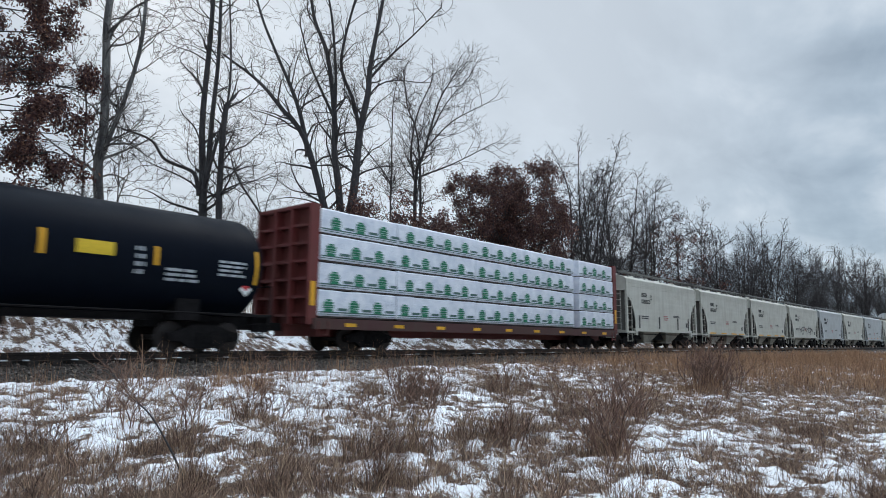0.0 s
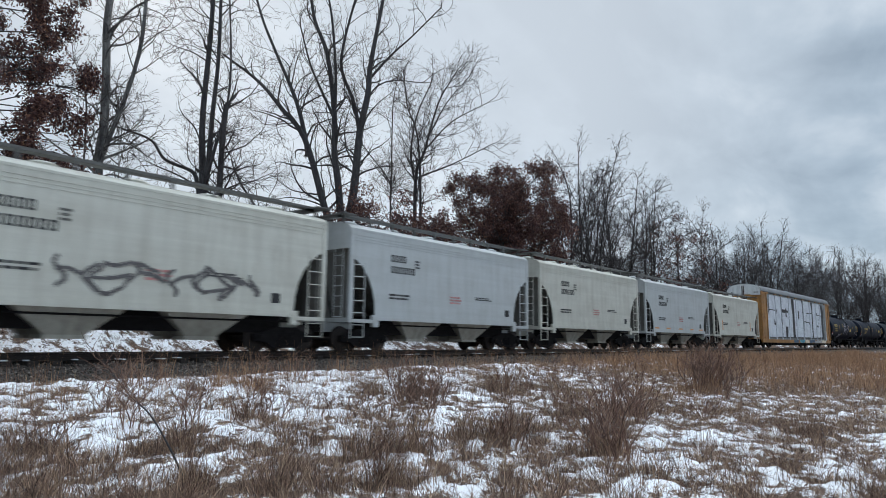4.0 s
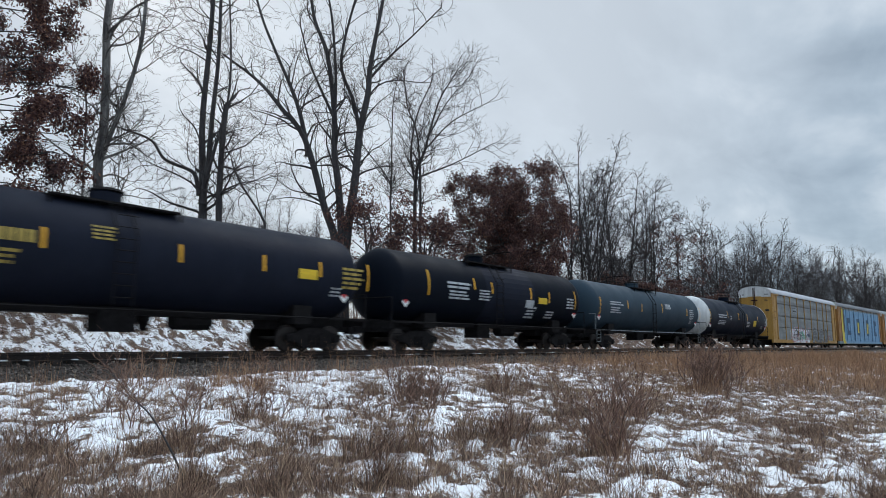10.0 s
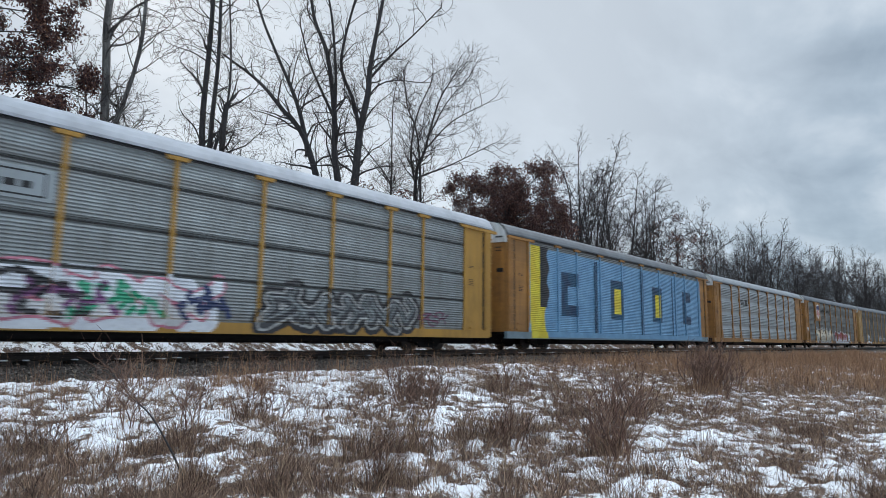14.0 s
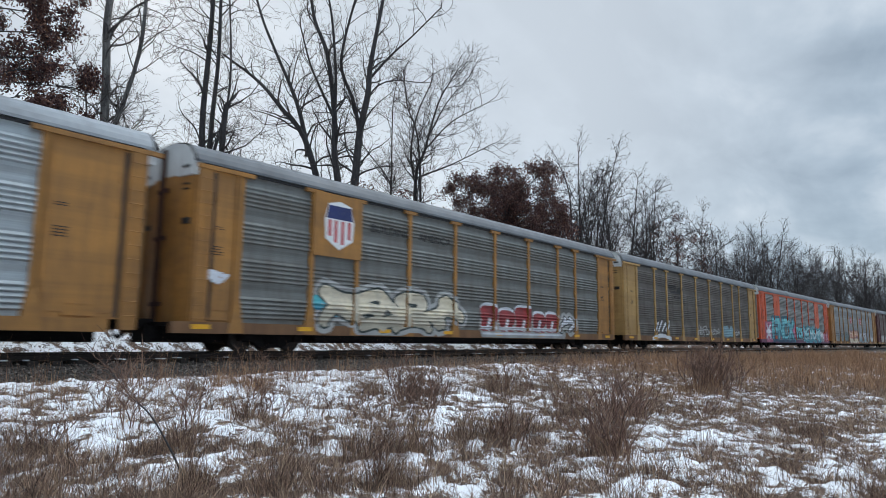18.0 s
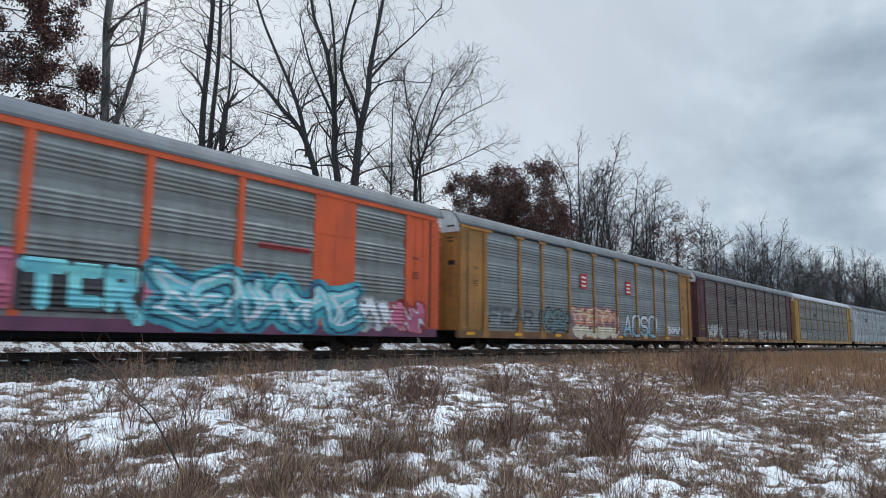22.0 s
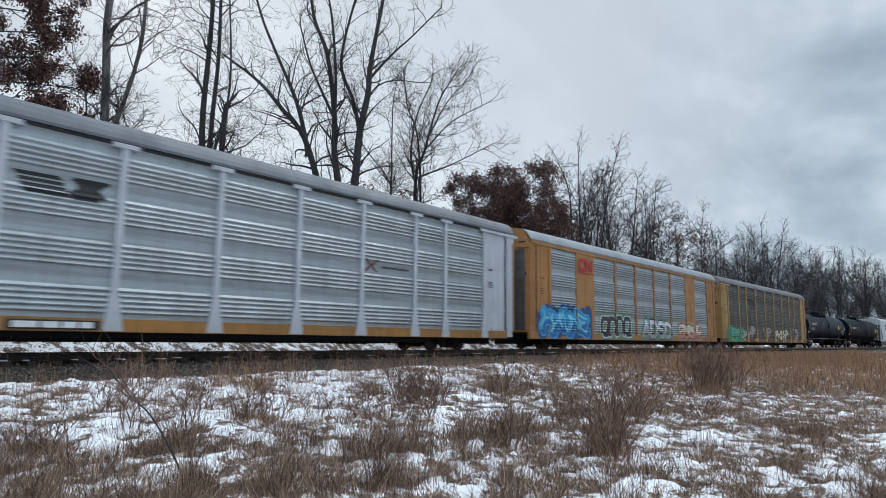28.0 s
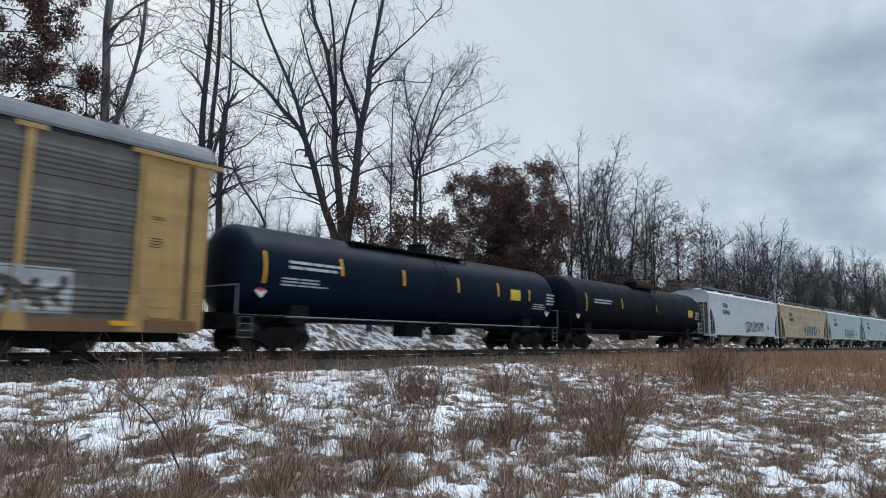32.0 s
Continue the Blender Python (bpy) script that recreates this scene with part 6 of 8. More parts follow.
piece(ar7, scrawl(2.0, 9.2, 0.85, 2.1, 7, 54), 0.16, "rib", g_cyan, edge=g_deep, halo=g_teal, low=spraypaint("lagoon_spray", lin(84, 176, 190)), shine=g_white)
mural(ar7, 9.4, 10.6, 0.7, 1.9, g_white, g_black, 2, 56, "rib", 0.09, back=g_grey)
mural(ar7, 10.8, 12.6, 0.62, 1.8, g_pink, g_white, 3, 55, "rib", 0.06, back=g_red)
spray(ar7, lambda X, Z: (X > 5.0) & (X < 7.0), (4.9, 7.1, 3.15, 3.3), g_red, "rib", 0.03)
part("door_strip", Build().box(-13.50, -13.38, -1.3, -0.75, 0.95, 5.0), sheet_light, ar7, "grey vertical strip on the end door")
CARS.append(ar7)

ar8 = rack_car(129.7, 158.2, "weathered silver rack wagon with yellow posts and graffiti", sheet_light, ochre, roof_grey, ochre, cap_white, sill=rusty_sill, kind="weld", ext=(0.0, 0.4))
for x in (-2.55, 3.1):
    part("emblem_plate", Build().box(x - 0.38, x + 0.38, -1.53, -1.515, 3.3, 4.1), red_mark, ar8)
    part("emblem_bars", Build().box(x - 0.24, x + 0.24, -1.54, -1.53, 3.85, 3.95).box(x - 0.24, x + 0.2, -1.54, -1.53, 3.62, 3.72).box(x - 0.24, x + 0.24, -1.54, -1.53, 3.4, 3.5), white_mark, ar8)
spray(ar8, strokes(glyphs("FEAR", -11.3, -7.6, 1.25, 1.85, 0.1, 61), 0.075), (-11.8, -7.2, 1.0, 2.2), g_faint, "weld", 0.006, label="worn grey graffiti word FEAR")
piece(ar8, scrawl(-6.9, -4.4, 1.0, 1.95, 4, 62), 0.1, "weld", spraypaint("steel_teal_spray", lin(104, 128, 130)), edge=g_black)
spray(ar8, blob(-4.0, 1.8, 0.5, 2.4, 63), (-4.2, 2.0, 0.57, 2.45), spraypaint("dusty_violet_spray", lin(128, 108, 128)), "weld", 0.003, label="violet graffiti cloud")
piece(ar8, scrawl(-3.7, 1.4, 1.45, 2.2, 6, 63), 0.16, "weld", g_orange, edge=spraypaint("brown_rose_spray", lin(150, 104, 98)), shine=g_cream)
piece(ar8, scrawl(-3.7, 1.4, 0.72, 1.2, 7, 66), 0.12, "weld", g_cream, edge=spraypaint("brown_rose_spray", lin(150, 104, 98)))
piece(ar8, glyphs("AOSO", 2.3, 7.2, 0.8, 2.0, 0.12, 64, 0.2), 0.1, "weld", g_white, edge=g_black, low=spraypaint("ice_blue_spray", lin(150, 188, 204)), label="white graffiti letters outlined in black")
spray(ar8, strokes(scrawl(9.2, 11.7, 1.05, 1.5, 6, 65), 0.06), (8.9, 12.2, 0.9, 1.7), g_white, "weld", 0.008, label="small white graffiti word")
for i in range(8):
    part("reflector", shared("sill_reflector", lambda: Build().box(-0.28, 0.28, -1.566, -1.552, 0.66, 0.79), yellow_mark), None, ar8, at=(-12.6 + i * 3.6, 0, 0))
CARS.append(ar8)

ar9 = rack_car(158.2, 186.5, "brown-stained rack wagon with maroon posts and ends", sheet_brown, maroon, roof_grey, maroon, cap_white, sill=paint("tan_sill", lin(148, 112, 72), 0.6, 0.4), kind="weld")
emblem(ar9, "weld", -6.5, 3.75, g_solid)
piece(ar9, scrawl(-11.1, -8.2, 0.95, 1.85, 4, 71), 0.14, "weld", g_grey, edge=spraypaint("umber_line_spray", lin(74, 66, 62)), low=spraypaint("bone_spray", lin(196, 194, 186)))
piece(ar9, scrawl(-4.1, -0.9, 0.95, 1.6, 5, 72), 0.07, "weld", g_grey, edge=spraypaint("umber_line_spray", lin(74, 66, 62)))
for x0, x1, n, seed in ((1.5, 3.2, 3, 73), (3.7, 5.9, 3, 74), (6.4, 8.4, 3, 75), (8.7, 11.4, 4, 76)):
    piece(ar9, scrawl(x0, x1, 0.92, 1.6, n, seed), 0.1, "weld", g_grey, edge=spraypaint("umber_line_spray", lin(74, 66, 62)))
for z in (1.5, 1.72):
    part("stripe", Build().box(-13.1, -11.9, -1.49, -1.478, z, z + 0.06), yellow_faded, ar9)
for i in range(7):
    x = -11 + i * 3.6
    part("reflector", Build().box(x - 0.35, x + 0.35, -1.562, -1.552, 0.62, 0.74), yellow_mark, ar9)
CARS.append(ar9)

ar10 = rack_car(186.5, 214.7, "yellow rack wagon with grey slatted sides and snowy roof", sheet_mid, yellow, roof_snow, yellow, cap_white, kind="seam")
bars(ar10, "lettering", black_mark, -5.9, 3.5, 2.0, 0.45, 3, -1.51, seed=9)
piece(ar10, scrawl(-11.0, -3.9, 0.92, 1.85, 7, 81), 0.13, "seam", spraypaint("pewter_spray", lin(140, 142, 140)), edge=g_faint, shine=g_grey)
piece(ar10, scrawl(-3.4, 11.4, 0.92, 1.6, 13, 82), 0.1, "seam", spraypaint("pewter_spray", lin(140, 142, 140)), edge=g_faint)
CARS.append(ar10)

ar11 = rack_car(214.7, 244.1, "white-posted silver rack wagon on a yellow sill", sheet_bright, white_paint, roof_grey, white_paint, cap_white, sill=ochre, ext=(0.0, 0.6))
for j in range(4):
    spray(ar11, lambda X, Z: (X > -6.55 + (4.2 - Z) * 0.5) & (X < -5.55 + (4.2 - Z) * 0.5), (-6.7, -5.0, 3.72 + j * 0.13, 3.81 + j * 0.13), black_mark, "rib", 0.008, name="emblem")
spray(ar11, lambda X, Z: (np.abs(X + 4.9 - (Z - 3.95) * 0.25) < 0.5 - 0.25 * np.abs(np.sin(Z * 9))), (-5.6, -4.2, 3.7, 4.2), black_mark, "rib", 0.008, name="emblem")
spray(ar11, strokes([(4.55, 3.25, 5.1, 2.85), (4.55, 2.85, 5.1, 3.25)], 0.045), (4.4, 5.3, 2.7, 3.4), oxide_mark, "rib", 0.008, name="emblem")
bars(ar11, "lettering", black_mark, 5.3, 2.98, 1.5, 0.1, 1, -1.51)
part("placard", Build().box(-6.4, -4.4, -1.575, -1.562, 0.58, 0.8), black_mark, ar11); bars(ar11, "placard_mark", white_mark, -6.3, 0.6, 1.8, 0.18, 1, -1.58, gap=0.2)
CARS.append(ar11)

ar12 = rack_car(244.1, 272.4, "orange-yellow rack wagon with red emblem and blue graffiti", sheet_bright, cn_orange, roof_white, cn_orange, cn_orange, flat=True, solid=(2, 8))
spray(ar12, strokes([(-7.75, 4.85, -8.5, 4.85), (-8.5, 4.85, -8.5, 4.35), (-8.5, 4.35, -7.75, 4.35), (-7.75, 4.35, -7.75, 4.85), (-7.75, 4.85, -7.15, 4.35), (-7.15, 4.35, -7.15, 4.85)], 0.085), (-8.8, -6.7, 4.2, 5.1), red_mark, "rib", 0.05, name="emblem", label="red worm-shaped emblem")
bars(ar12, "lettering", red_mark, -8.6, 4.08, 1.8, 0.12, 1, -1.514)
spray(ar12, blob(-12.6, -7.3, 0.35, 2.35, 91), (-12.8, -7.1, 0.57, 2.35), spraypaint("cobalt_spray", lin(22, 84, 140)), "rib", 0.004, label="dark blue graffiti shadow")
piece(ar12, scrawl(-12.2, -7.7, 0.85, 1.9, 5, 91), 0.24, "rib", g_blue, edge=spraypaint("aqua_line_spray", lin(90, 186, 220)), low=spraypaint("azure_spray", lin(28, 116, 186)), shine=g_cyan, label="bright blue rounded graffiti")
piece(ar12, glyphs("anna", -6.1, -2.2, 0.85, 2.2, 0.08, 92, 0.2), 0.13, "rib", g_black, edge=g_white, halo=spraypaint("leaf_green_spray", lin(122, 158, 122)), label="black graffiti word anna with a pale glow")
piece(ar12, glyphs("ADSD", -0.5, 4.3, 0.82, 1.75, 0.1, 93, 0.2), 0.14, "rib", g_white, edge=g_black, halo=spraypaint("mint_grey_spray", lin(128, 164, 146)), low=g_grey, label="white bubble graffiti letters")
piece(ar12, scrawl(5.7, 10.0, 0.8, 1.6, 5, 94), 0.13, "rib", g_cream, edge=spraypaint("violet_spray", lin(70, 56, 110)), halo=spraypaint("tan_glow_spray", lin(196, 150, 110)), low=g_orange)
# grey strip in the dark sheet colour, to carry the end face's shade
part("door_strip", Build().box(-13.50, -13.38, -1.25, -0.7, 0.95, 4.9), sheet_dark, ar12, "grey vertical strip on the end door")
CARS.append(ar12)

ar13 = rack_car(272.4, 300.5, "dark grey rack wagon with yellow posts and pale tags", sheet_dark, pale_yellow, roof_dark, pale_yellow, paint("grimy_white_cap", lin(176, 168, 156), 0.6, 0.5), sill=rusty_sill, kind="weld")
emblem(ar13, "weld", -6.5, 3.85, g_solid)
spray(ar13, blob(-11.8, -7.9, 0.4, 1.95, 101), (-12.0, -7.7, 0.57, 1.95), g_green, "weld", 0.004, label="green graffiti ground")
piece(ar13, scrawl(-11.4, -8.3, 0.85, 1.65, 4, 101), 0.12, "weld", spraypaint("jade_spray", lin(60, 160, 122)), edge=spraypaint("dark_jade_spray", lin(24, 92, 74)), shine=spraypaint("pale_jade_spray", lin(130, 200, 170)))
for x0, x1, z1, seed, mat, n in ((-7.8, -6.9, 1.6, 102, g_grey, 1), (-6.3, -4.5, 1.85, 103, g_grey, 2), (-1.8, 0.2, 1.9, 104, spraypaint("faded_pink_spray", lin(170, 140, 138)), 2), (1.9, 3.4, 1.65, 105, g_cream, 2), (3.7, 6.3, 1.75, 107, g_cream, 3)):
    spray(ar13, strokes(scrawl(x0, x1, 0.95, z1, n, seed), 0.1), (x0 - 0.4, x1 + 0.8, 0.75, z1 + 0.3), mat, "weld", 0.008, label="chalky pale graffiti tag")
spray(ar13, lambda X, Z: (X > 8.5) & (X < 10.2), (8.4, 10.3, 0.95, 2.0), g_grey, "weld", 0.006, label="buffed pale grey patch")
spray(ar13, strokes(scrawl(8.7, 10.0, 1.1, 1.8, 2, 106), 0.09), (8.4, 10.4, 0.95, 2.0), spraypaint("umber_line_spray", lin(74, 66, 62)), "weld", 0.012)
for i in range(8):
    x = -11 + i * 3.2
    part("reflector", Build().box(x - 0.3, x + 0.3, -1.57, -1.56, 0.7, 0.82), yellow_mark, ar13)
CARS.append(ar13)

CARS.append(tank_car(300.5, 320.5, "glossy black tank car with a pale streak", tank_blue_black,
    [(Y, -8.4, 2.6, .14, 1.0), ("w2", -6.4, 2.75, 2.2, .34), ("w3", -6.8, 2.2, 1.9, .3), (Y, -5.3, 2.85, .16, .6), (Y, -2.2, 2.75, .16, .6), (Y, 1.1, 2.7, .16, .6), (Y, 4.0, 2.7, .16, .6), (Y, 5.4, 2.55, .8, .5), (Y, 6.6, 2.6, .16, .55), ("w3", 7.6, 2.1, 1.2, .3), ("w4", 8.6, 2.5, .8, .6)], r=1.47, dome=0.1, walk_len=6.6, walk_at=-1.2, rail_mat=pale_rail))
CARS.append(tank_car(320.5, 342.0, "black tank car with white scrawls", tank_black,
    [(Y, -8.4, 2.6, .14, 1.0), ("w2", -6.4, 2.7, 2.2, .3), (Y, -4, 2.7, .16, .6), (Y, 1.1, 2.7, .16, .6), (Y, 7.2, 2.5, .9, .5), ("w4", 8.6, 2.4, .8, .6)], r=1.54, zc=2.55, dome=0.6))
for i, (a, b_, skin, lab) in enumerate(((342.0, 362.2, hop_white, "off-white grain hopper with dark graffiti"), (362.2, 382.3, hop_tan, "rust-stained tan grain hopper"), (382.3, 402.0, hop_mint, "pale mint covered grain hopper"),
                                        (402.0, 422.0, hop_mint, "pale mint grain hopper with lettering"), (422.0, 442.0, hop_white, "clean off-white covered grain hopper"))):
    hop = hopper_car(a, b_, lab, skin, 3, grey_galv, [("c4", -5.7, 3.5, 1.2, .34), ("c6", -5.5, 2.95, 1.7, .34), ("k2", 3, 2.2, 1.4, .3), ("k3", 6.2, 1.9, .8, .4)] , top=4.3, crown=4.65)
    CARS.append(hop)
    if i < 3:
        mural(hop, -0.5, 4.5, 1.4, 2.3, g_grey, g_black, 6, 120 + i, "rib", 0.07, back=g_faint, surface=lambda z: 1.505)


# ---- trees ----
k = Nodes("grey_brown_bark")
bark_c = k.ramp(k.noise(6, 6, 0.7, stretch=(1, 1, 0.25)), [(0.3, lin(38, 36, 38)), (0.7, lin(80, 77, 78))])
k.bump(k.noise(14, 5, 0.7, stretch=(1, 1, 0.2)), 0.8, 0.05)
bark = k.set(bark_c, 0.9)
k = Nodes("pale_blotched_bark")
pale_c = k.ramp(k.noise(2.4, 6, 0.7, stretch=(1.6, 1.6, 0.35)), [(0.3, lin(62, 60, 60)), (0.52, lin(104, 102, 101)), (0.72, lin(150, 147, 142))])
k.bump(k.noise(14, 5, 0.7, stretch=(1, 1, 0.2)), 0.8, 0.05)
pale_bark = k.set(pale_c, 0.9)
twig_mat = plain("twig_bark", lin(66, 59, 57), 0.9, 0.25, 3)
far_twig = plain("far_twig_bark", lin(70, 65, 67), 0.9, 0.2, 2)
k = Nodes("withered_oak_leaf")
isl = k.n.new("ShaderNodeNewGeometry")
leaf_mat = k.set(k.ramp(isl.outputs["Random Per Island"], [(0.0, lin(52, 34, 36)), (0.5, lin(84, 55, 53)), (0.85, lin(110, 74, 65)), (1.0, lin(142, 104, 82))]), 0.8)
SIDE = Vector((math.sin(HEADING), -math.cos(HEADING), 0))
DEEP = Vector((math.cos(HEADING), math.sin(HEADING), 0))


def smooth_path(pts, per=5):
    out = []
    P = [pts[0] * 2 - pts[1]] + list(pts) + [pts[-1] * 2 - pts[-2]]
    for i in range(1, len(P) - 2):
        for j in range(per):
            t = j / per
            a, b, c, d = P[i - 1], P[i], P[i + 1], P[i + 2]
            out.append(0.5 * ((2 * b) + (c - a) * t + (2 * a - 5 * b + 4 * c - d) * t * t + (3 * b - a - 3 * c + d) * t ** 3))
    out.append(P[-2])
    return out


def shoot(r, start, way, length, bend, n, wander=0.15):
    """A winding shoot: its way drifts smoothly, rising by bend."""
    pts, p, d, drift = [start], start.copy(), way.normalized(), Vector()
    for i in range(n):
        drift = drift * 0.5 + Vector((r.gauss(0, wander), r.gauss(0, wander), r.gauss(0, wander)))
        d = d + drift + Vector((0, 0, bend))
        d.normalize()
        p = p + d * (length / n)
        pts.append(p.copy())
    return pts


def branch_out(r, wood, twigs, path, r0, r1, level, density, reach, tips, coarse=1.0, rise=0.05, bare=0.28):
    """Side shoots along a limb, and theirs in turn."""
    total = sum((path[i + 1] - path[i]).length for i in range(len(path) - 1))
    count = max(2, int(total * density[level] * r.uniform(0.85, 1.15)))
    for c in range(count):
        f = r.uniform(0.15 if level else bare, 1.0) if c < count - 2 else 1.0
        i = min(int(f * (len(path) - 1)), len(path) - 2)
        u = f * (len(path) - 1) - i
        p = path[i].lerp(path[i + 1], u)
        t = (path[i + 1] - path[i]).normalized()
        rad = (r0 + (r1 - r0) * f) * r.uniform(0.22, 0.5)
        axis = t.orthogonal()
        axis.rotate(Matrix.Rotation(r.uniform(0, 6.283), 3, t))
        way = t.copy()
        way.rotate(Matrix.Rotation(r.uniform(0.5, 1.15) if f < 1 else r.uniform(0.1, 0.55), 3, axis))
        way.z += 0.06
        ln = reach[level] * r.uniform(0.4, 1.2) * (1.15 - 0.55 * f)
        n = (9, 6, 4)[level]
        pts = shoot(r, p, way, ln, rise if level < 2 else rise * 0.4, n, (0.15, 0.2, 0.24)[level])
        ra = min(max(rad, (0.026, 0.012, 0.0065)[level]), (0.07, 0.02, 0.009)[level]) * coarse
        rb = max(ra * 0.3, 0.005 * coarse)
        radii = [ra + (rb - ra) * j / n for j in range(n + 1)]
        (wood if level == 0 else twigs).tube(pts, radii, 5 if level == 0 else 3)
        if level < 2:
            branch_out(r, wood, twigs, pts, ra, rb, level + 1, density, reach, tips, coarse, rise)
        if level >= 1:
            tips.append(pts)


def leaf_cards(points, r, per, size, loose=0.26):
    """Small bent leaves round the given places."""
    base = np.repeat(np.array([tuple(p) for p in points]), per, 0)
    n = len(base)
    g = np.random.RandomState(r.randint(0, 99999))
    base = base + g.normal(0, loose, (n, 3))
    a = g.normal(0, 1, (n, 3)); a /= np.linalg.norm(a, axis=1, keepdims=True)
    b = np.cross(a, g.normal(0, 1, (n, 3))); b /= np.linalg.norm(b, axis=1, keepdims=True)
    s = g.uniform(0.6, 1.3, (n, 1)) * size
    nrm = np.cross(a, b) * s * 0.2
    v = np.stack([base - a * s, base - b * s * 0.5 + nrm, base + a * s, base + b * s * 0.5 + nrm], 1).reshape(-1, 3)
    i = np.arange(n)[:, None] * 4
    t = np.concatenate([i + np.array([[0, 1, 2]]), i + np.array([[0, 2, 3]])])
    return v, t


def tree(name, label, at, limbs, seed, density=(1.7, 3.0, 4.6), reach=(3.6, 1.7, 0.85), thin=0.66, leaves=0, leaf_size=0.075, coarse=1.0, twig=None, stem=None, ground=None, leaf_part=1.0, limb_part=1.0, loose=0.26, rise=0.05, group="bare trees"):
    r = random.Random(seed)
    wood, twigs, leafy = Build(), Build(), []
    base = Vector((at[0], at[1], 0))
    th = thing(name, label, "tree", group)
    gz = float(ground_z(np.array([at[0]]), np.array([at[1]]))[0]) if ground is None else ground
    th.location = (at[0], at[1], gz)
    lowest = min(limb[2][0][1] for limb in limbs)
    for r0, r1, pts in limbs:
        r0, r1 = r0 * thin, r1 * thin
        deep = r.uniform(-0.3, 0.3)
        P = []
        for i, (u, z, *w) in enumerate(pts):
            dz = w[0] if w else deep * i / max(1, len(pts) - 1) * 2.0 + r.gauss(0, 0.05)
            P.append(SIDE * u + DEEP * dz + Vector((0, 0, z - gz)))
        if pts[0][1] <= lowest + 0.9:
            P = [Vector((P[0].x, P[0].y, -0.3))] + P
            r0 *= 1.08
        else:
            P = [P[0] - (P[1] - P[0]).normalized() * 0.3 - Vector((0, 0, 0.25))] + P
        path = smooth_path(P)
        n = len(path)
        radii = [(r0 + (r1 - r0) * (j / (n - 1)) ** 0.8) for j in range(n)]
        radii[0] *= 1.25
        wood.tube(path, radii, 8)
        tips = []
        branch_out(r, wood, twigs, path, r0, r1, 0, density, reach, tips, coarse, rise)
        if r.random() < limb_part:
            leafy += tips
    part("trunk", wood, stem or bark, th, smooth=True)
    part("crown", twigs, twig or twig_mat, th)
    if leaves:
        pts = [p for t in leafy if r.random() < leaf_part for p in t[1:]]
        v, t = leaf_cards(pts, r, leaves, leaf_size, loose)
        part("foliage", arrays_mesh("foliage", v, t, np.zeros((0, 4), int), leaf_mat), None, th, "clinging brown withered leaves")
    return th


TA = ((11.3, 26.0), [
    (0.30, 0.20, ((-0.4, 4.3), (-0.6, 7.0), (-0.5, 8.9), (-0.6, 11.3), (-0.6, 13.0), (-0.5, 15.0))),
    (0.17, 0.10, ((-0.6, 7.4), (-0.3, 8.2), (0.2, 9.6), (0.6, 11.1), (0.9, 12.6), (0.9, 15.0))),
    (0.10, 0.05, ((-0.5, 13.0), (0.3, 13.7), (1.3, 14.2))),
    (0.09, 0.04, ((-1.0, 4.7), (-1.1, 6.0), (-1.2, 9.4), (-1.3, 10.5))),
    (0.05, 0.02, ((0.2, 4.7), (0.2, 7.0), (-0.0, 9.6))),
])
TB = ((15.9, 26.5), [
    (0.33, 0.13, ((-0.4, 4.9), (-0.4, 6.2), (-0.6, 8.0), (-0.8, 10.7), (-0.7, 14.7), (-0.7, 17.6))),
    (0.25, 0.10, ((-0.4, 7.0), (-0.3, 8.4), (-0.3, 10.7), (-0.2, 13.6), (-0.3, 17.3))),
    (0.18, 0.06, ((-0.7, 7.4), (-1.0, 8.0), (-2.2, 8.5), (-2.9, 9.4), (-4.2, 9.9))),
    (0.22, 0.16, ((0.4, 4.9), (0.4, 6.5), (0.4, 8.4), (0.5, 10.7), (0.7, 11.2))),
    (0.14, 0.05, ((-0.2, 8.1), (0.1, 9.7), (0.4, 11.4), (0.4, 13.6), (0.1, 17.0))),
    (0.08, 0.03, ((0.5, 11.0), (1.0, 11.5), (1.4, 11.9))),
    (0.10, 0.05, ((2.5, 5.0), (2.4, 5.8), (1.4, 7.3), (0.9, 8.2))),
])
TC = ((24.4, 27.0), [
    (0.36, 0.08, ((-0.3, 5.4), (-1.1, 7.9), (-2.3, 11.7), (-3.7, 13.5), (-5.1, 15.1), (-7.2, 16.7))),
    (0.22, 0.08, ((-2.2, 11.3), (-2.7, 13.3), (-3.3, 14.9), (-3.9, 16.2), (-5.1, 18.9), (-5.8, 21.0))),
    (0.34, 0.10, ((-0.0, 5.5), (-0.3, 8.8), (-0.6, 11.0), (-0.7, 13.3), (-1.2, 16.8), (-2.0, 18.9), (-2.4, 21.0))),
    (0.16, 0.05, ((-0.7, 13.0), (-1.6, 14.9), (-2.3, 16.5), (-3.0, 18.9))),
    (0.17, 0.07, ((-0.7, 13.5), (-0.7, 15.6), (-1.0, 18.9), (-1.4, 21.1))),
    (0.38, 0.12, ((0.2, 5.5), (0.6, 9.2), (0.8, 12.2), (1.2, 14.4), (1.3, 16.1), (1.6, 18.0), (2.1, 21.1))),
    (0.20, 0.08, ((0.8, 12.0), (0.4, 14.0), (-0.4, 16.1), (-0.3, 17.9), (0.4, 21.1))),
    (0.13, 0.04, ((1.4, 15.6), (2.6, 17.0), (3.7, 18.1), (5.4, 20.0))),
    (0.10, 0.03, ((1.2, 14.2), (1.7, 14.9), (2.7, 15.3), (4.3, 15.1))),
])
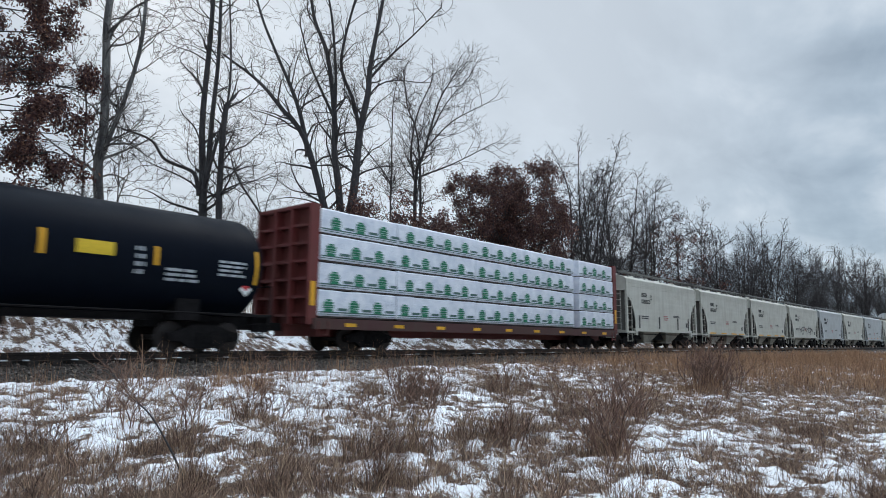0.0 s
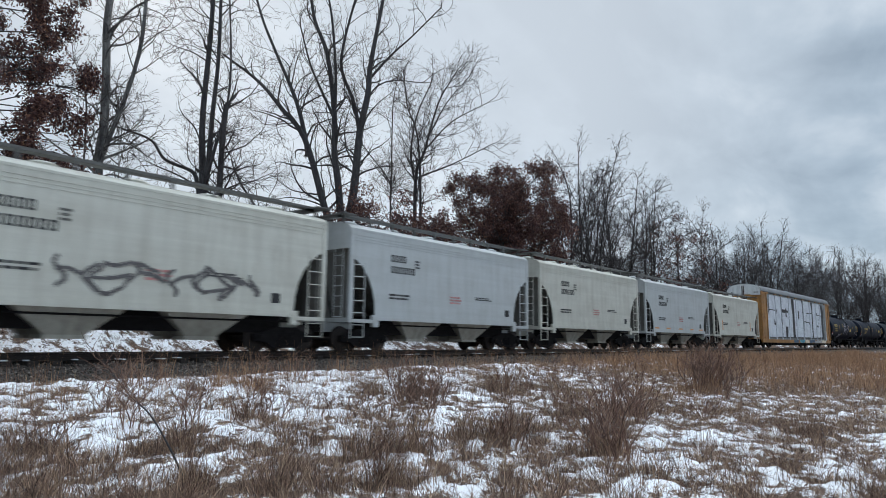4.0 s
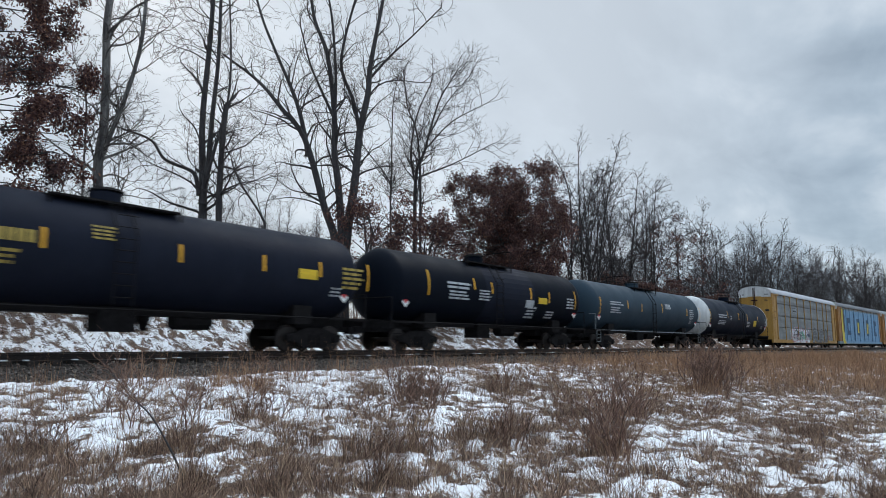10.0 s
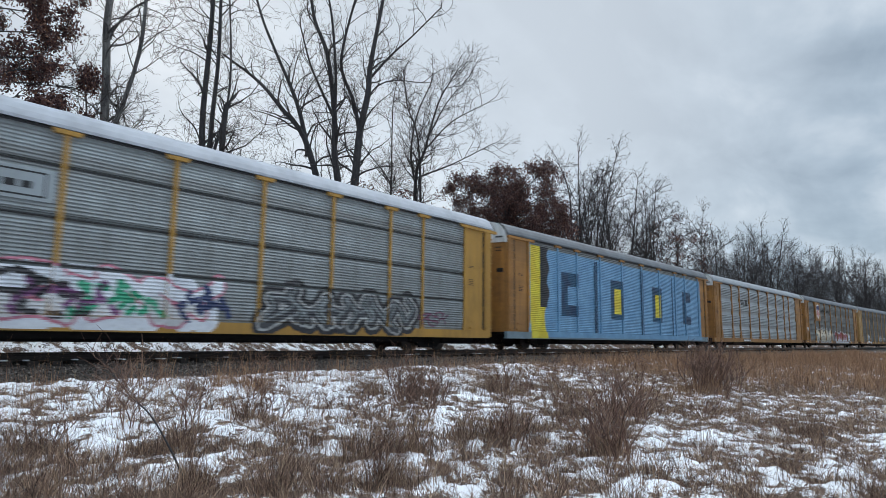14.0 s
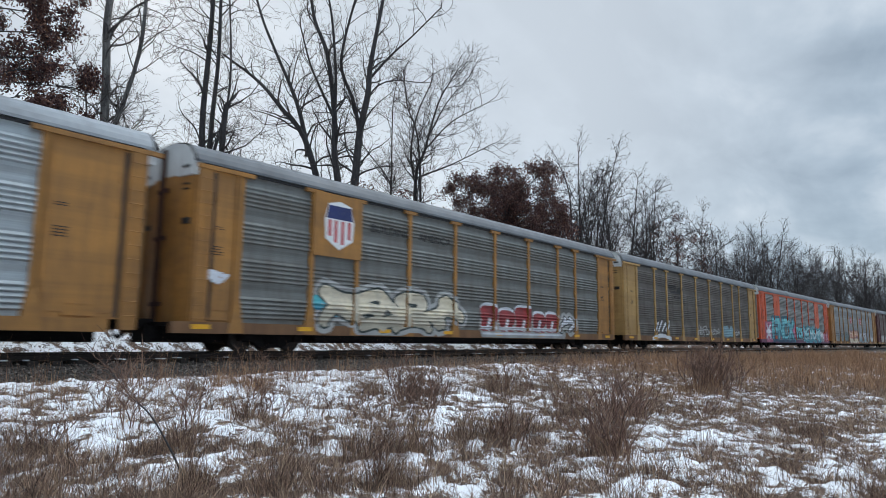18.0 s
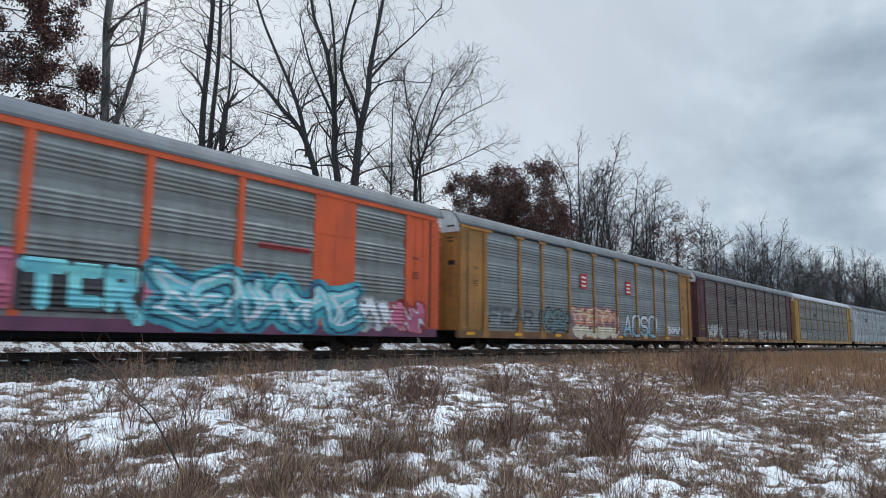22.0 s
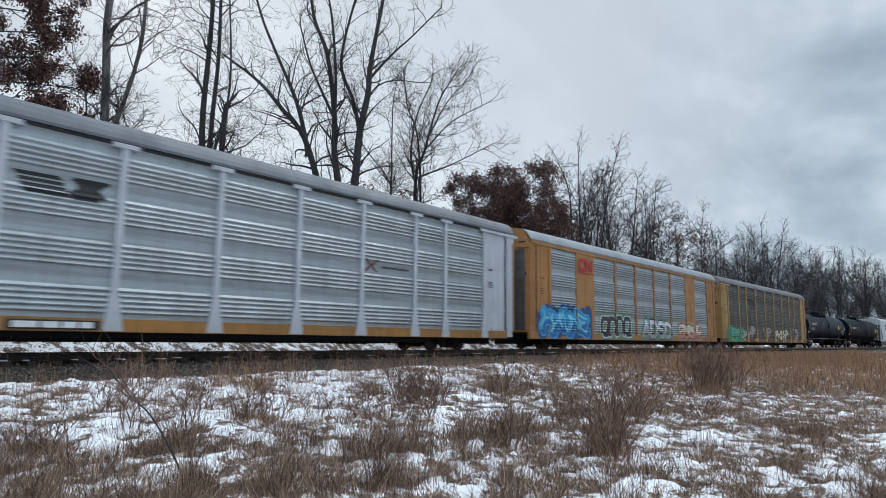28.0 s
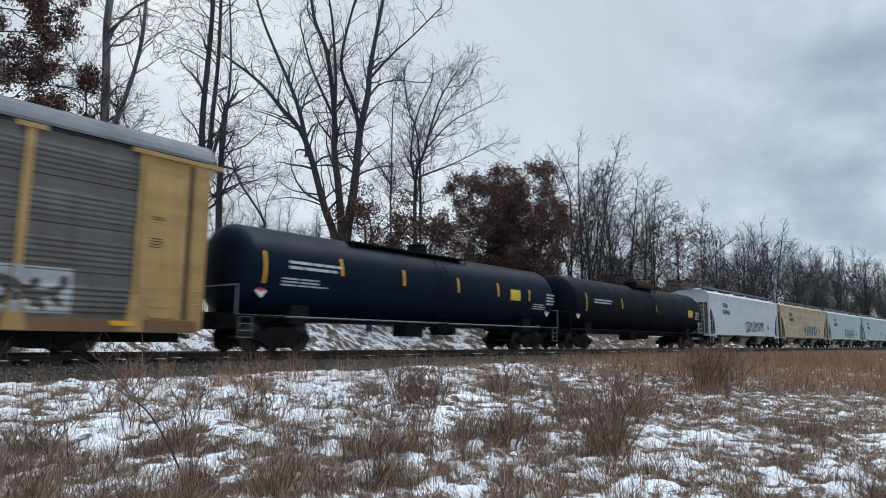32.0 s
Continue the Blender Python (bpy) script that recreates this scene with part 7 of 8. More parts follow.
TD = ((34.4, 30.0), [
    (0.24, 0.04, ((-0.3, 6.0), (-0.3, 12.0), (0.3, 14.0), (1.3, 17.7), (2.5, 19.8))),
    (0.16, 0.04, ((-0.3, 11.4), (-0.7, 13.9), (-0.3, 16.9), (0.7, 19.5))),
    (0.15, 0.04, ((0.1, 6.5), (0.0, 12.3), (-0.3, 15.4), (-1.0, 17.3), (-1.3, 19.9))),
    (0.12, 0.04, ((-2.0, 6.4), (-2.1, 10.2), (-2.2, 11.7), (-4.0, 14.1))),
    (0.12, 0.03, ((-2.1, 10.9), (-2.1, 12.5), (-2.1, 17.4), (-1.8, 19.9))),
    (0.12, 0.03, ((0.2, 12.2), (2.4, 13.1), (5.2, 14.6))),
    (0.10, 0.03, ((0.5, 14.3), (2.3, 16.3), (4.9, 17.8))),
    (0.10, 0.02, ((0.7, 15.4), (1.9, 17.8), (3.5, 19.8))),
])
tree("bare_tree", "tall bare pale-barked tree with a leaning second stem", *TA, seed=1, density=(1.7, 3.2, 5.0), reach=(2.9, 1.5, 0.8), stem=pale_bark, rise=0.0)
tree("bare_tree", "bare multi-stemmed tree with a snapped-off stem", *TB, seed=2, thin=0.7, density=(1.7, 3.2, 5.0), reach=(3.0, 1.5, 0.8), rise=0.0)
tree("bare_tree", "huge bare cottonwood forking into wide limbs", *TC, seed=3, thin=0.76, density=(1.5, 3.0, 4.8), reach=(3.4, 1.6, 0.85), rise=0.04)
tree("bare_tree", "bare spreading tree with fine twigs", *TD, seed=4, density=(2.4, 3.2, 4.6), reach=(3.0, 1.5, 0.75), thin=0.8, rise=0.04)


def oak_limbs(seed, height, width, low=1.5, count=34):
    """A rounded crown: limbs leave one trunk all round."""
    r = random.Random(seed)
    limbs = [(0.26, 0.06, ((0, 1.0), (r.uniform(-.3, .3), height * 0.45), (r.uniform(-.6, .6), height * 0.97)))]
    for i in range(count):
        f = (i + r.random()) / count
        z = low + (height * 0.8 - low) * f + 0.5
        a = i * 2.4 + r.uniform(-0.4, 0.4)
        span = width * math.sqrt(max(0.12, 1 - ((z - height * 0.45) / (height * 0.6)) ** 2)) * r.uniform(0.6, 1.0)
        rise = (0.3 + 1.4 * f) * span / width * 1.2
        ca, sa = math.cos(a) * span, math.sin(a) * span
        limbs.append((0.09, 0.025, ((0, z, 0), (ca * 0.5, z + rise * 0.6, sa * 0.5), (ca, z + rise, sa))))
    return limbs


def lift(limbs, z):
    return [(a, b, tuple((q[0], q[1] + z) + tuple(q[2:]) for q in p)) for a, b, p in limbs]


tree("leafy_oak", "oak keeping its dark brown withered leaves", (40.2, 26.3), lift(oak_limbs(5, 11.0, 4.5, 0.4, 96), 1.6), seed=5, density=(1.5, 2.2, 1.2), reach=(1.5, 0.85, 0.5), leaves=10, leaf_size=0.075, leaf_part=0.74, limb_part=0.97, loose=0.22, group="leafy oaks")
tree("leafy_oak", "tall oak with clusters of reddish-brown withered leaves", (4.9, 24.3), lift(oak_limbs(6, 15.0, 3.7, 2.0, 84), 1.2), seed=6, density=(1.2, 2.0, 1.6), reach=(1.5, 0.9, 0.5), leaves=17, leaf_size=0.062, leaf_part=0.85, limb_part=0.86, loose=0.16, group="leafy oaks")
tree("leafy_oak", "thin oak with scattered brown leaves", (74.9, 25.5), lift(oak_limbs(9, 12.6, 4.0, 2.0, 26), 1.4), seed=9, density=(1.2, 1.9, 1.2), reach=(1.7, 1.0, 0.5), leaves=4, leaf_size=0.11, leaf_part=0.35, limb_part=0.7, coarse=1.3, group="leafy oaks")
SAPLINGS = [tree("oak_sapling", "young oak with clinging brown leaves", (24.6, 24.9), lift(oak_limbs(7, 5.9, 1.9, 0.5, 21), 1.3), seed=7, density=(1.2, 1.8, 1.2), reach=(1.3, 0.8, 0.4), leaves=8, leaf_size=0.075, leaf_part=0.65, group="leafy oaks"),
            tree("oak_sapling", "young oak with clinging brown leaves", (29.4, 25.2), lift(oak_limbs(8, 5.3, 2.4, 0.4, 24), 1.3), seed=8, density=(1.2, 1.8, 1.2), reach=(1.3, 0.8, 0.4), leaves=10, leaf_size=0.08, leaf_part=0.7, group="leafy oaks")]


def crown_limbs(seed, height, spread_r, stems, fork):
    """Short trunks that part into leaders arching up and outwards to a rounded fan."""
    r = random.Random(seed)
    limbs = []
    for i in range(stems):
        u = (i - (stems - 1) / 2) * 0.9
        lean = r.uniform(-0.07, 0.07) + u * 0.12
        zf = height * fork * r.uniform(0.85, 1.15)
        tip = height * r.uniform(0.9, 1.0)
        limbs.append((0.22, 0.025, ((u, 0.6, 0), (u + lean * zf, zf, 0), (u + lean * height * 0.7 + r.uniform(-.4, .4), height * 0.66, r.uniform(-.4, .4)), (u + lean * height + r.uniform(-.7, .7), tip, r.uniform(-.6, .6)))))
        n = 7 if stems < 3 else 5
        for j in range(n):
            a = 6.283 * (j + r.uniform(-0.3, 0.3)) / n
            z = zf * r.uniform(0.75, 1.9)
            w = spread_r * r.uniform(0.55, 1.15) * (1 - 0.35 * max(0.0, z / height - 0.4))
            top = height * r.uniform(0.6, 0.97) * (1 - 0.22 * w / spread_r)
            top = max(top, z + height * 0.18)
            x0, ca, sa = u + lean * z, math.cos(a) * w, math.sin(a) * w
            limbs.append((0.085, 0.018, ((x0, z, 0), (x0 + ca * 0.42, z + (top - z) * 0.45, sa * 0.42), (x0 + ca * 0.78, z + (top - z) * 0.82, sa * 0.78), (x0 + ca * 1.15, top, sa * 1.15))))
    return limbs


FAR_KINDS = ((1, 0.24, 5.2), (2, 0.22, 4.2), (3, 0.2, 4.4), (1, 0.34, 4.4), (2, 0.3, 5.0))
far_bark = plain("far_bark", lin(56, 52, 53), 0.9, 0.25, 4)
FAR = []
for i, ((stems, fork, wide), (x, y)) in enumerate(zip(FAR_KINDS, ((56.7, 33.9), (63.8, 27.5), (53.7, 27.0), (90.6, 28.0), (73.0, 28.1)))):
    FAR.append(tree("woodland_tree", ("bare woodland tree with an arching twiggy crown", "bare twin-stemmed woodland tree with a fine crown", "clump of slender bare woodland stems", "bare woodland tree with a high rounded crown", "bare forked woodland tree with a broad crown")[i],
                    (x, y), lift(crown_limbs(20 + i, 17.5, wide, stems, fork), 1.7), seed=20 + i, density=(2.4, 3.0, 3.2), reach=(2.0, 1.4, 0.85), coarse=1.3, twig=far_twig, stem=far_bark, group="woodland edge", ground=1.7, thin=0.8, rise=0.015))
r = random.Random(12)
# the edge of the wood: place, height and kind of each tree
EDGE = [(60.5, 29.6, 17.2, 1), (66.5, 30.0, 15.5, 0), (78.0, 29.5, 16.5, 3), (88.8, 25.1, 15.2, 1), (97.0, 27.0, 13.5, 4), (104.9, 26.0, 15.6, 2), (111.0, 27.0, 15.5, 0), (118.7, 25.8, 19.6, 2), (121.0, 27.5, 17.5, 1), (127.4, 23.0, 17.0, 4), (134.0, 25.0, 16.0, 2),
        (140.0, 23.0, 16.5, 1), (145.1, 22.2, 17.3, 0), (152.0, 23.0, 18.0, 2), (162.5, 21.2, 20.0, 4), (166.0, 23.0, 19.0, 1), (172.0, 21.0, 19.0, 0), (179.1, 18.1, 20.6, 2), (188.0, 19.0, 19.5, 4), (199.3, 15.2, 18.6, 1), (205.0, 17.0, 20.0, 2), (215.0, 14.0, 19.5, 0), (228.0, 11.0, 20.0, 4), (243.0, 8.0, 20.0, 1)]
spots = list(EDGE) + [(21.6, 35.0, 7.6, 2), (24.0, 34.4, 7.2, 1), (26.6, 35.2, 7.9, 4), (29.0, 34.6, 7.4, 2), (31.6, 35.4, 7.8, 0)]
# lower growth behind it, closing the wood where it is far off
for x in range(0, 17):
    px = 98 + x * 7.5 + r.uniform(-3, 3)
    spots.append((px, float(track_y(np.array(px))) + r.uniform(14, 30), r.uniform(11, 15), r.randrange(5)))
for x in range(0, 15):
    px = 58 + x * 4 + r.uniform(-2, 2)
    spots.append((px, float(track_y(np.array(px))) + r.uniform(13, 26), r.uniform(8.5, 13.5), r.randrange(5)))
for x in range(0, 10):
    spots.append((6 + x * 5.2 + r.uniform(-1.5, 1.5), 46 + r.uniform(0, 16), r.uniform(7, 12), r.randrange(5)))
for x, y, h, kind in spots:
    z = float(ground_z(np.array([x]), np.array([y]))[0])
    k_ = h / 17.5
    copy_thing(FAR[kind], Matrix.LocRotScale((x, y, z), Euler((0, 0, r.uniform(0, 6.28))), (k_ * r.uniform(0.85, 1.1),) * 2 + (k_,)))
for i in range(11):
    x = 44 + i * 5.0 + r.uniform(-1.5, 1.5)
    y = float(track_y(np.array(x))) + r.uniform(8, 13)
    z = float(ground_z(np.array([x]), np.array([y]))[0])
    h = r.uniform(0.5, 0.85)
    copy_thing(SAPLINGS[i % 2], Matrix.LocRotScale((x, y, z), Euler((0, 0, r.uniform(0, 6.28))), (h * r.uniform(0.9, 1.4),) * 2 + (h,)))


# ---- grass, weeds and brush ----
def blades(n, xy, height, width, lean, seed, segs=3, way=None):
    """Thin bent blades; arrays of places and heights."""
    g = np.random.RandomState(seed)
    x, y = xy
    z = ground_z(x, y) - 0.02
    a = g.uniform(0, 2 * np.pi, n) if way is None else way + g.normal(0, 0.8, n)
    le = height * lean * g.uniform(0.2, 1.3, n)
    f = g.uniform(0, 2 * np.pi, n)
    wx, wy = np.cos(f) * width, np.sin(f) * width
    v = []
    for s in range(segs + 1):
        t = s / segs
        px, py, pz = x + np.cos(a) * le * t ** 1.8, y + np.sin(a) * le * t ** 1.8, z + height * (t - 0.22 * lean * t * t)
        w = 1 - 0.85 * t
        if s < segs:
            v += [np.stack([px - wx * w, py - wy * w, pz], -1), np.stack([px + wx * w, py + wy * w, pz], -1)]
        else:
            v.append(np.stack([px, py, pz], -1))
    V = np.stack(v, 1).reshape(-1, 3)
    m = 2 * segs + 1
    b = np.arange(n)[:, None] * m
    quads = np.concatenate([b + np.array([[2 * s, 2 * s + 1, 2 * s + 3, 2 * s + 2]]) for s in range(segs - 1)])
    tris = b + np.array([[2 * segs - 2, 2 * segs - 1, 2 * segs]])
    return V, tris, quads


def straw(name, stops):
    k = Nodes(name)
    isl = k.n.new("ShaderNodeNewGeometry")
    c = k.ramp(isl.outputs["Random Per Island"], stops)
    return k.set(c, 0.85)


straw_grey = straw("dead_grey_grass", [(0.0, lin(50, 36, 31)), (0.45, lin(112, 84, 69)), (0.85, lin(168, 138, 112)), (1.0, lin(216, 192, 162))])
straw_red = straw("russet_dead_grass", [(0.0, lin(92, 64, 50)), (0.5, lin(150, 111, 84)), (1.0, lin(204, 164, 124))])
straw_dark = straw("dark_tussock_grass", [(0.0, lin(46, 33, 29)), (0.45, lin(104, 80, 67)), (0.85, lin(160, 129, 106)), (1.0, lin(208, 180, 150))])
stem_mat = straw("dry_weed_stem", [(0.0, lin(64, 47, 41)), (0.6, lin(112, 84, 71)), (1.0, lin(160, 128, 106))])


def clumps(seed, n, xr, yr, keep, per, spread_r):
    """Places for blades, gathered in clumps where keep() allows."""
    g = np.random.RandomState(seed)
    cx, cy = g.uniform(*xr, n), g.uniform(*yr, n)
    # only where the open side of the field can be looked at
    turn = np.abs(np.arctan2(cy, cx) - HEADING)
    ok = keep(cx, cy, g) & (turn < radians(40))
    cx, cy = cx[ok], cy[ok]
    size = g.uniform(0.5, 1.4, len(cx))
    m = (per * size).astype(int) + 1
    X = np.repeat(cx, m) + g.normal(0, 1, m.sum()) * np.repeat(size, m) * spread_r
    Y = np.repeat(cy, m) + g.normal(0, 1, m.sum()) * np.repeat(size, m) * spread_r
    return X, Y, np.repeat(size, m), g, np.arctan2(Y - np.repeat(cy, m), X - np.repeat(cx, m))


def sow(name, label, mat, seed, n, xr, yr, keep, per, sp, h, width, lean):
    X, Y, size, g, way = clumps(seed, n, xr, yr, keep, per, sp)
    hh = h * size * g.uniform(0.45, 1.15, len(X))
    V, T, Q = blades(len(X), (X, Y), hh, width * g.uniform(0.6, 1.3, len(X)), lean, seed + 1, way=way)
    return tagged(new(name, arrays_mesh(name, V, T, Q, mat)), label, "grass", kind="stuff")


def bare(x, y, g, edge=0.49):
    return (snow_at(x, y) + g.normal(0, 0.03, len(x)) < edge) & (aside(x, y) > 3.5) & (x * x + y * y > 14)


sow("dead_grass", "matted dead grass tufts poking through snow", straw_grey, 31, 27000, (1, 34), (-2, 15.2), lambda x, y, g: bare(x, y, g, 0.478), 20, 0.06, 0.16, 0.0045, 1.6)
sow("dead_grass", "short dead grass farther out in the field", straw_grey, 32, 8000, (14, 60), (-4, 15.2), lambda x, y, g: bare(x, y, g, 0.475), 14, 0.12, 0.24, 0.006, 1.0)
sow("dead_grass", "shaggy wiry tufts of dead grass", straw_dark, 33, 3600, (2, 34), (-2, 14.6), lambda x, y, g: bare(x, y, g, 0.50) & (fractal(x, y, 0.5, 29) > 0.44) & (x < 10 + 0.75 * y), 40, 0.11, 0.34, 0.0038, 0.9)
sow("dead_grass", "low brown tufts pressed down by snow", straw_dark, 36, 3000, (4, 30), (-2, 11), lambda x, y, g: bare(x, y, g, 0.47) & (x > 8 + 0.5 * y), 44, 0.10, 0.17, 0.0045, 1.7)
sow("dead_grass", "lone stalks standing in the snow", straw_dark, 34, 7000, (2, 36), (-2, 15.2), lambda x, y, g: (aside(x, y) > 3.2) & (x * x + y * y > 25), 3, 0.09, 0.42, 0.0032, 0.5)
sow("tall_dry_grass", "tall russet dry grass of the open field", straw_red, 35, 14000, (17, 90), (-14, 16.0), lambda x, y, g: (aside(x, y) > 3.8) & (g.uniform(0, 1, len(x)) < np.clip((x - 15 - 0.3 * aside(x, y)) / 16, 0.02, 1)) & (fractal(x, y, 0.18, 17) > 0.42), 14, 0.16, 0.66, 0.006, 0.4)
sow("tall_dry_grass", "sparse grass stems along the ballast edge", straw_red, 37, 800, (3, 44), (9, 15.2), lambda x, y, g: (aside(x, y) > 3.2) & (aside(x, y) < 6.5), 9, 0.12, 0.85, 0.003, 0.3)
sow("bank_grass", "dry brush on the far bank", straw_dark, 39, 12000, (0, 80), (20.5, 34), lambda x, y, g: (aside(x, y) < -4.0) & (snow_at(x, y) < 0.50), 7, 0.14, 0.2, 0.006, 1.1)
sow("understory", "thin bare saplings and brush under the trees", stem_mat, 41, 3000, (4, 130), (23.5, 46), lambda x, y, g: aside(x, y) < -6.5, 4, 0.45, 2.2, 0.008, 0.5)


def leaf_litter(name, label, seed, n, xr, yr, keep, size):
    """Fallen leaves and bits of stalk lying on the snow."""
    g = np.random.RandomState(seed)
    x, y = g.uniform(*xr, n), g.uniform(*yr, n)
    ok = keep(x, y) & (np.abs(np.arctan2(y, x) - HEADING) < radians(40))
    x, y = x[ok], y[ok]
    n = len(x)
    z = ground_z(x, y) + g.uniform(0.005, 0.04, n)
    a = g.uniform(0, 6.283, n)
    ln, wd = size * g.uniform(0.5, 1.6, n), size * g.uniform(0.12, 0.6, n)
    t1, t2 = g.normal(0, 0.35, n), g.uniform(0.1, 0.6, n)
    dx, dy = np.cos(a), np.sin(a)
    P = [np.stack([x + dx * u * ln - dy * v * wd, y + dy * u * ln + dx * v * wd, z + u * ln * t1 + abs(v) * wd * t2], -1) for u, v in ((-1, 0), (0, -1), (1, 0), (0, 1))]
    V = np.stack(P, 1).reshape(-1, 3)
    b = np.arange(n)[:, None] * 4
    T = np.concatenate([b + np.array([[0, 1, 2]]), b + np.array([[0, 2, 3]])])
    return tagged(new(name, arrays_mesh(name, V, T, np.zeros((0, 4), int), straw_dark)), label, "leaves", kind="stuff")


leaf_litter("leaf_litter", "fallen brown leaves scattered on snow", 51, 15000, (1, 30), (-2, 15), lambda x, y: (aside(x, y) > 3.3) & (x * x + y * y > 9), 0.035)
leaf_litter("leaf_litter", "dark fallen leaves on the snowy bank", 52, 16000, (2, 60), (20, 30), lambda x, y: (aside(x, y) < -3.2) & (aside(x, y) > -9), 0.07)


def weed(name, label, at, height, stems, seed, spread_r=0.25, fine=3.0):
    """A woody weed: several stems with side shoots."""
    r = random.Random(seed)
    th = thing(name, label, "weed", "dry weeds")
    z = float(ground_z(np.array([at[0]]), np.array([at[1]]))[0])
    th.location = (at[0], at[1], z)
    st, tw = Build(), Build()
    for i in range(stems):
        a = r.uniform(0, 6.28)
        p = Vector((math.cos(a), math.sin(a), 0)) * r.uniform(0, spread_r)
        path = shoot(r, p + Vector((0, 0, -0.05)), Vector((math.cos(a) * 0.25, math.sin(a) * 0.25, 1)), height * r.uniform(0.6, 1.05), 0.05, 6)
        st.tube(path, [(0.006 + 0.006 * height) * (1 - 0.75 * j / 6) for j in range(7)], 4)
        for j in range(int(fine * 4)):
            f = r.uniform(0.25, 0.98) * 6
            k0 = min(int(f), 5)
            q0 = path[k0].lerp(path[k0 + 1], f - k0)
            b = r.uniform(0, 6.28)
            sp = shoot(r, q0, Vector((math.cos(b) * 0.7, math.sin(b) * 0.7, 0.7)), height * r.uniform(0.1, 0.3), 0.05, 3)
            tw.tube(sp, [0.005, 0.004, 0.0032, 0.0018], 3)
    tagged(part("stem", st, stem_mat, th), kind="stuff")
    tagged(part("twig", tw, stem_mat, th), kind="stuff")
    return th



WEEDS = (((10.9, 4.9), 1.5, 9, 0.18), ((11.9, 4.9), 1.3, 6, 0.2), ((11.3, 5.1), 1.2, 9, 0.25), ((13.0, 5.4), 1.25, 8, 0.2), ((21.3, 6.5), 1.75, 34, 0.5), ((22.4, 6.3), 1.6, 30, 0.5), ((20.4, 6.4), 1.4, 28, 0.45), ((10.6, 9.6), 0.95, 24, 0.4), ((11.0, 9.2), 0.9, 22, 0.35), ((10.3, 9.0), 0.8, 18, 0.35),
         ((14.3, 9.6), 0.9, 12, 0.35), ((14.8, 9.2), 0.8, 10, 0.3), ((7.6, 10.6), 0.7, 10, 0.35), ((5.2, 8.8), 0.95, 6, 0.2), ((4.6, 9.4), 1.0, 6, 0.25), ((5.7, 12.6), 0.9, 7, 0.3), ((9.2, 13.2), 0.9, 10, 0.4), ((10.2, 13.0), 0.9, 10, 0.4),
         ((3.2, 8.6), 0.6, 12, 0.4), ((3.0, 12.6), 0.7, 12, 0.4), ((9.4, 4.6), 0.5, 10, 0.3), ((12.6, 7.0), 0.6, 12, 0.3), ((19.0, 5.4), 0.6, 12, 0.4), ((18.0, 10.2), 1.0, 8, 0.4), ((21.0, 11.0), 1.1, 8, 0.4), ((13.0, 12.2), 1.0, 7, 0.3),
         ((16.0, 12.8), 0.9, 7, 0.3), ((7.0, 13.8), 0.8, 7, 0.3), ((30.0, 9.0), 1.2, 10, 0.6), ((34.0, 10.5), 1.2, 10, 0.6), ((27.6, 11.2), 1.1, 8, 0.5),
         ((4.95, 10.7), 0.6, 6, 0.35), ((5.9, 10.2), 0.62, 7, 0.4), ((6.4, 9.2), 0.62, 12, 0.25), ((7.05, 9.4), 0.6, 9, 0.3), ((7.7, 9.0), 0.6, 6, 0.35), ((8.15, 8.8), 0.65, 7, 0.3), ((8.85, 8.3), 0.65, 6, 0.35), ((9.5, 7.9), 0.7, 8, 0.3),
         ((8.1, 5.3), 0.75, 16, 0.22), ((8.4, 3.8), 1.15, 13, 0.2), ((9.0, 4.3), 0.9, 10, 0.22), ((5.4, 5.2), 0.6, 12, 0.2), ((14.0, 4.4), 0.75, 10, 0.3))
for i, (at, h, n, sp) in enumerate(WEEDS):
    weed("dry_weed", "leggy dry weed with bare brown stems" if h > 0.8 else "low dry weed clump in the snow", at, h, n, 200 + i, sp)


# a bare sapling leaning over the snow
lean = thing("leaning_sapling", "bare leaning sapling with forked dark twigs", "sapling", "dry weeds")
r = random.Random(77)
z0 = float(ground_z(np.array([3.7]), np.array([6.4]))[0])
lean.location = (3.7, 6.4, z0)
main = smooth_path([SIDE * u + Vector((0, 0, z)) for u, z in ((0.05, -0.1), (-0.05, 0.15), (-0.35, 0.62), (-0.62, 0.86), (-0.92, 1.2))])
st, tw = Build(), Build()
st.tube(main, [0.013 * (1 - 0.7 * j / (len(main) - 1)) for j in range(len(main))], 6)
for i in range(18):
    f = r.uniform(0.35, 1.0)
    p0 = main[int(f * (len(main) - 1))]
    a = r.uniform(0, 6.28)
    path = shoot(r, p0, SIDE * math.cos(a) * 0.8 + DEEP * math.sin(a) * 0.5 + Vector((0, 0, 0.8)), r.uniform(0.3, 0.8), 0.06, 5)
    tw.tube(path, [0.0045, 0.004, 0.0035, 0.003, 0.0025, 0.002], 4)
    for j in range(3):
        q0 = path[r.randint(1, 4)]
        b = r.uniform(0, 6.28)
        sp = shoot(r, q0, Vector((math.cos(b), math.sin(b), 0.8)), r.uniform(0.12, 0.3), 0.05, 3)
        tw.tube(sp, [0.003, 0.0025, 0.002, 0.0015], 3)
part("stem", st, bark, lean)
tagged(part("twig", tw, stem_mat, lean), kind="stuff")


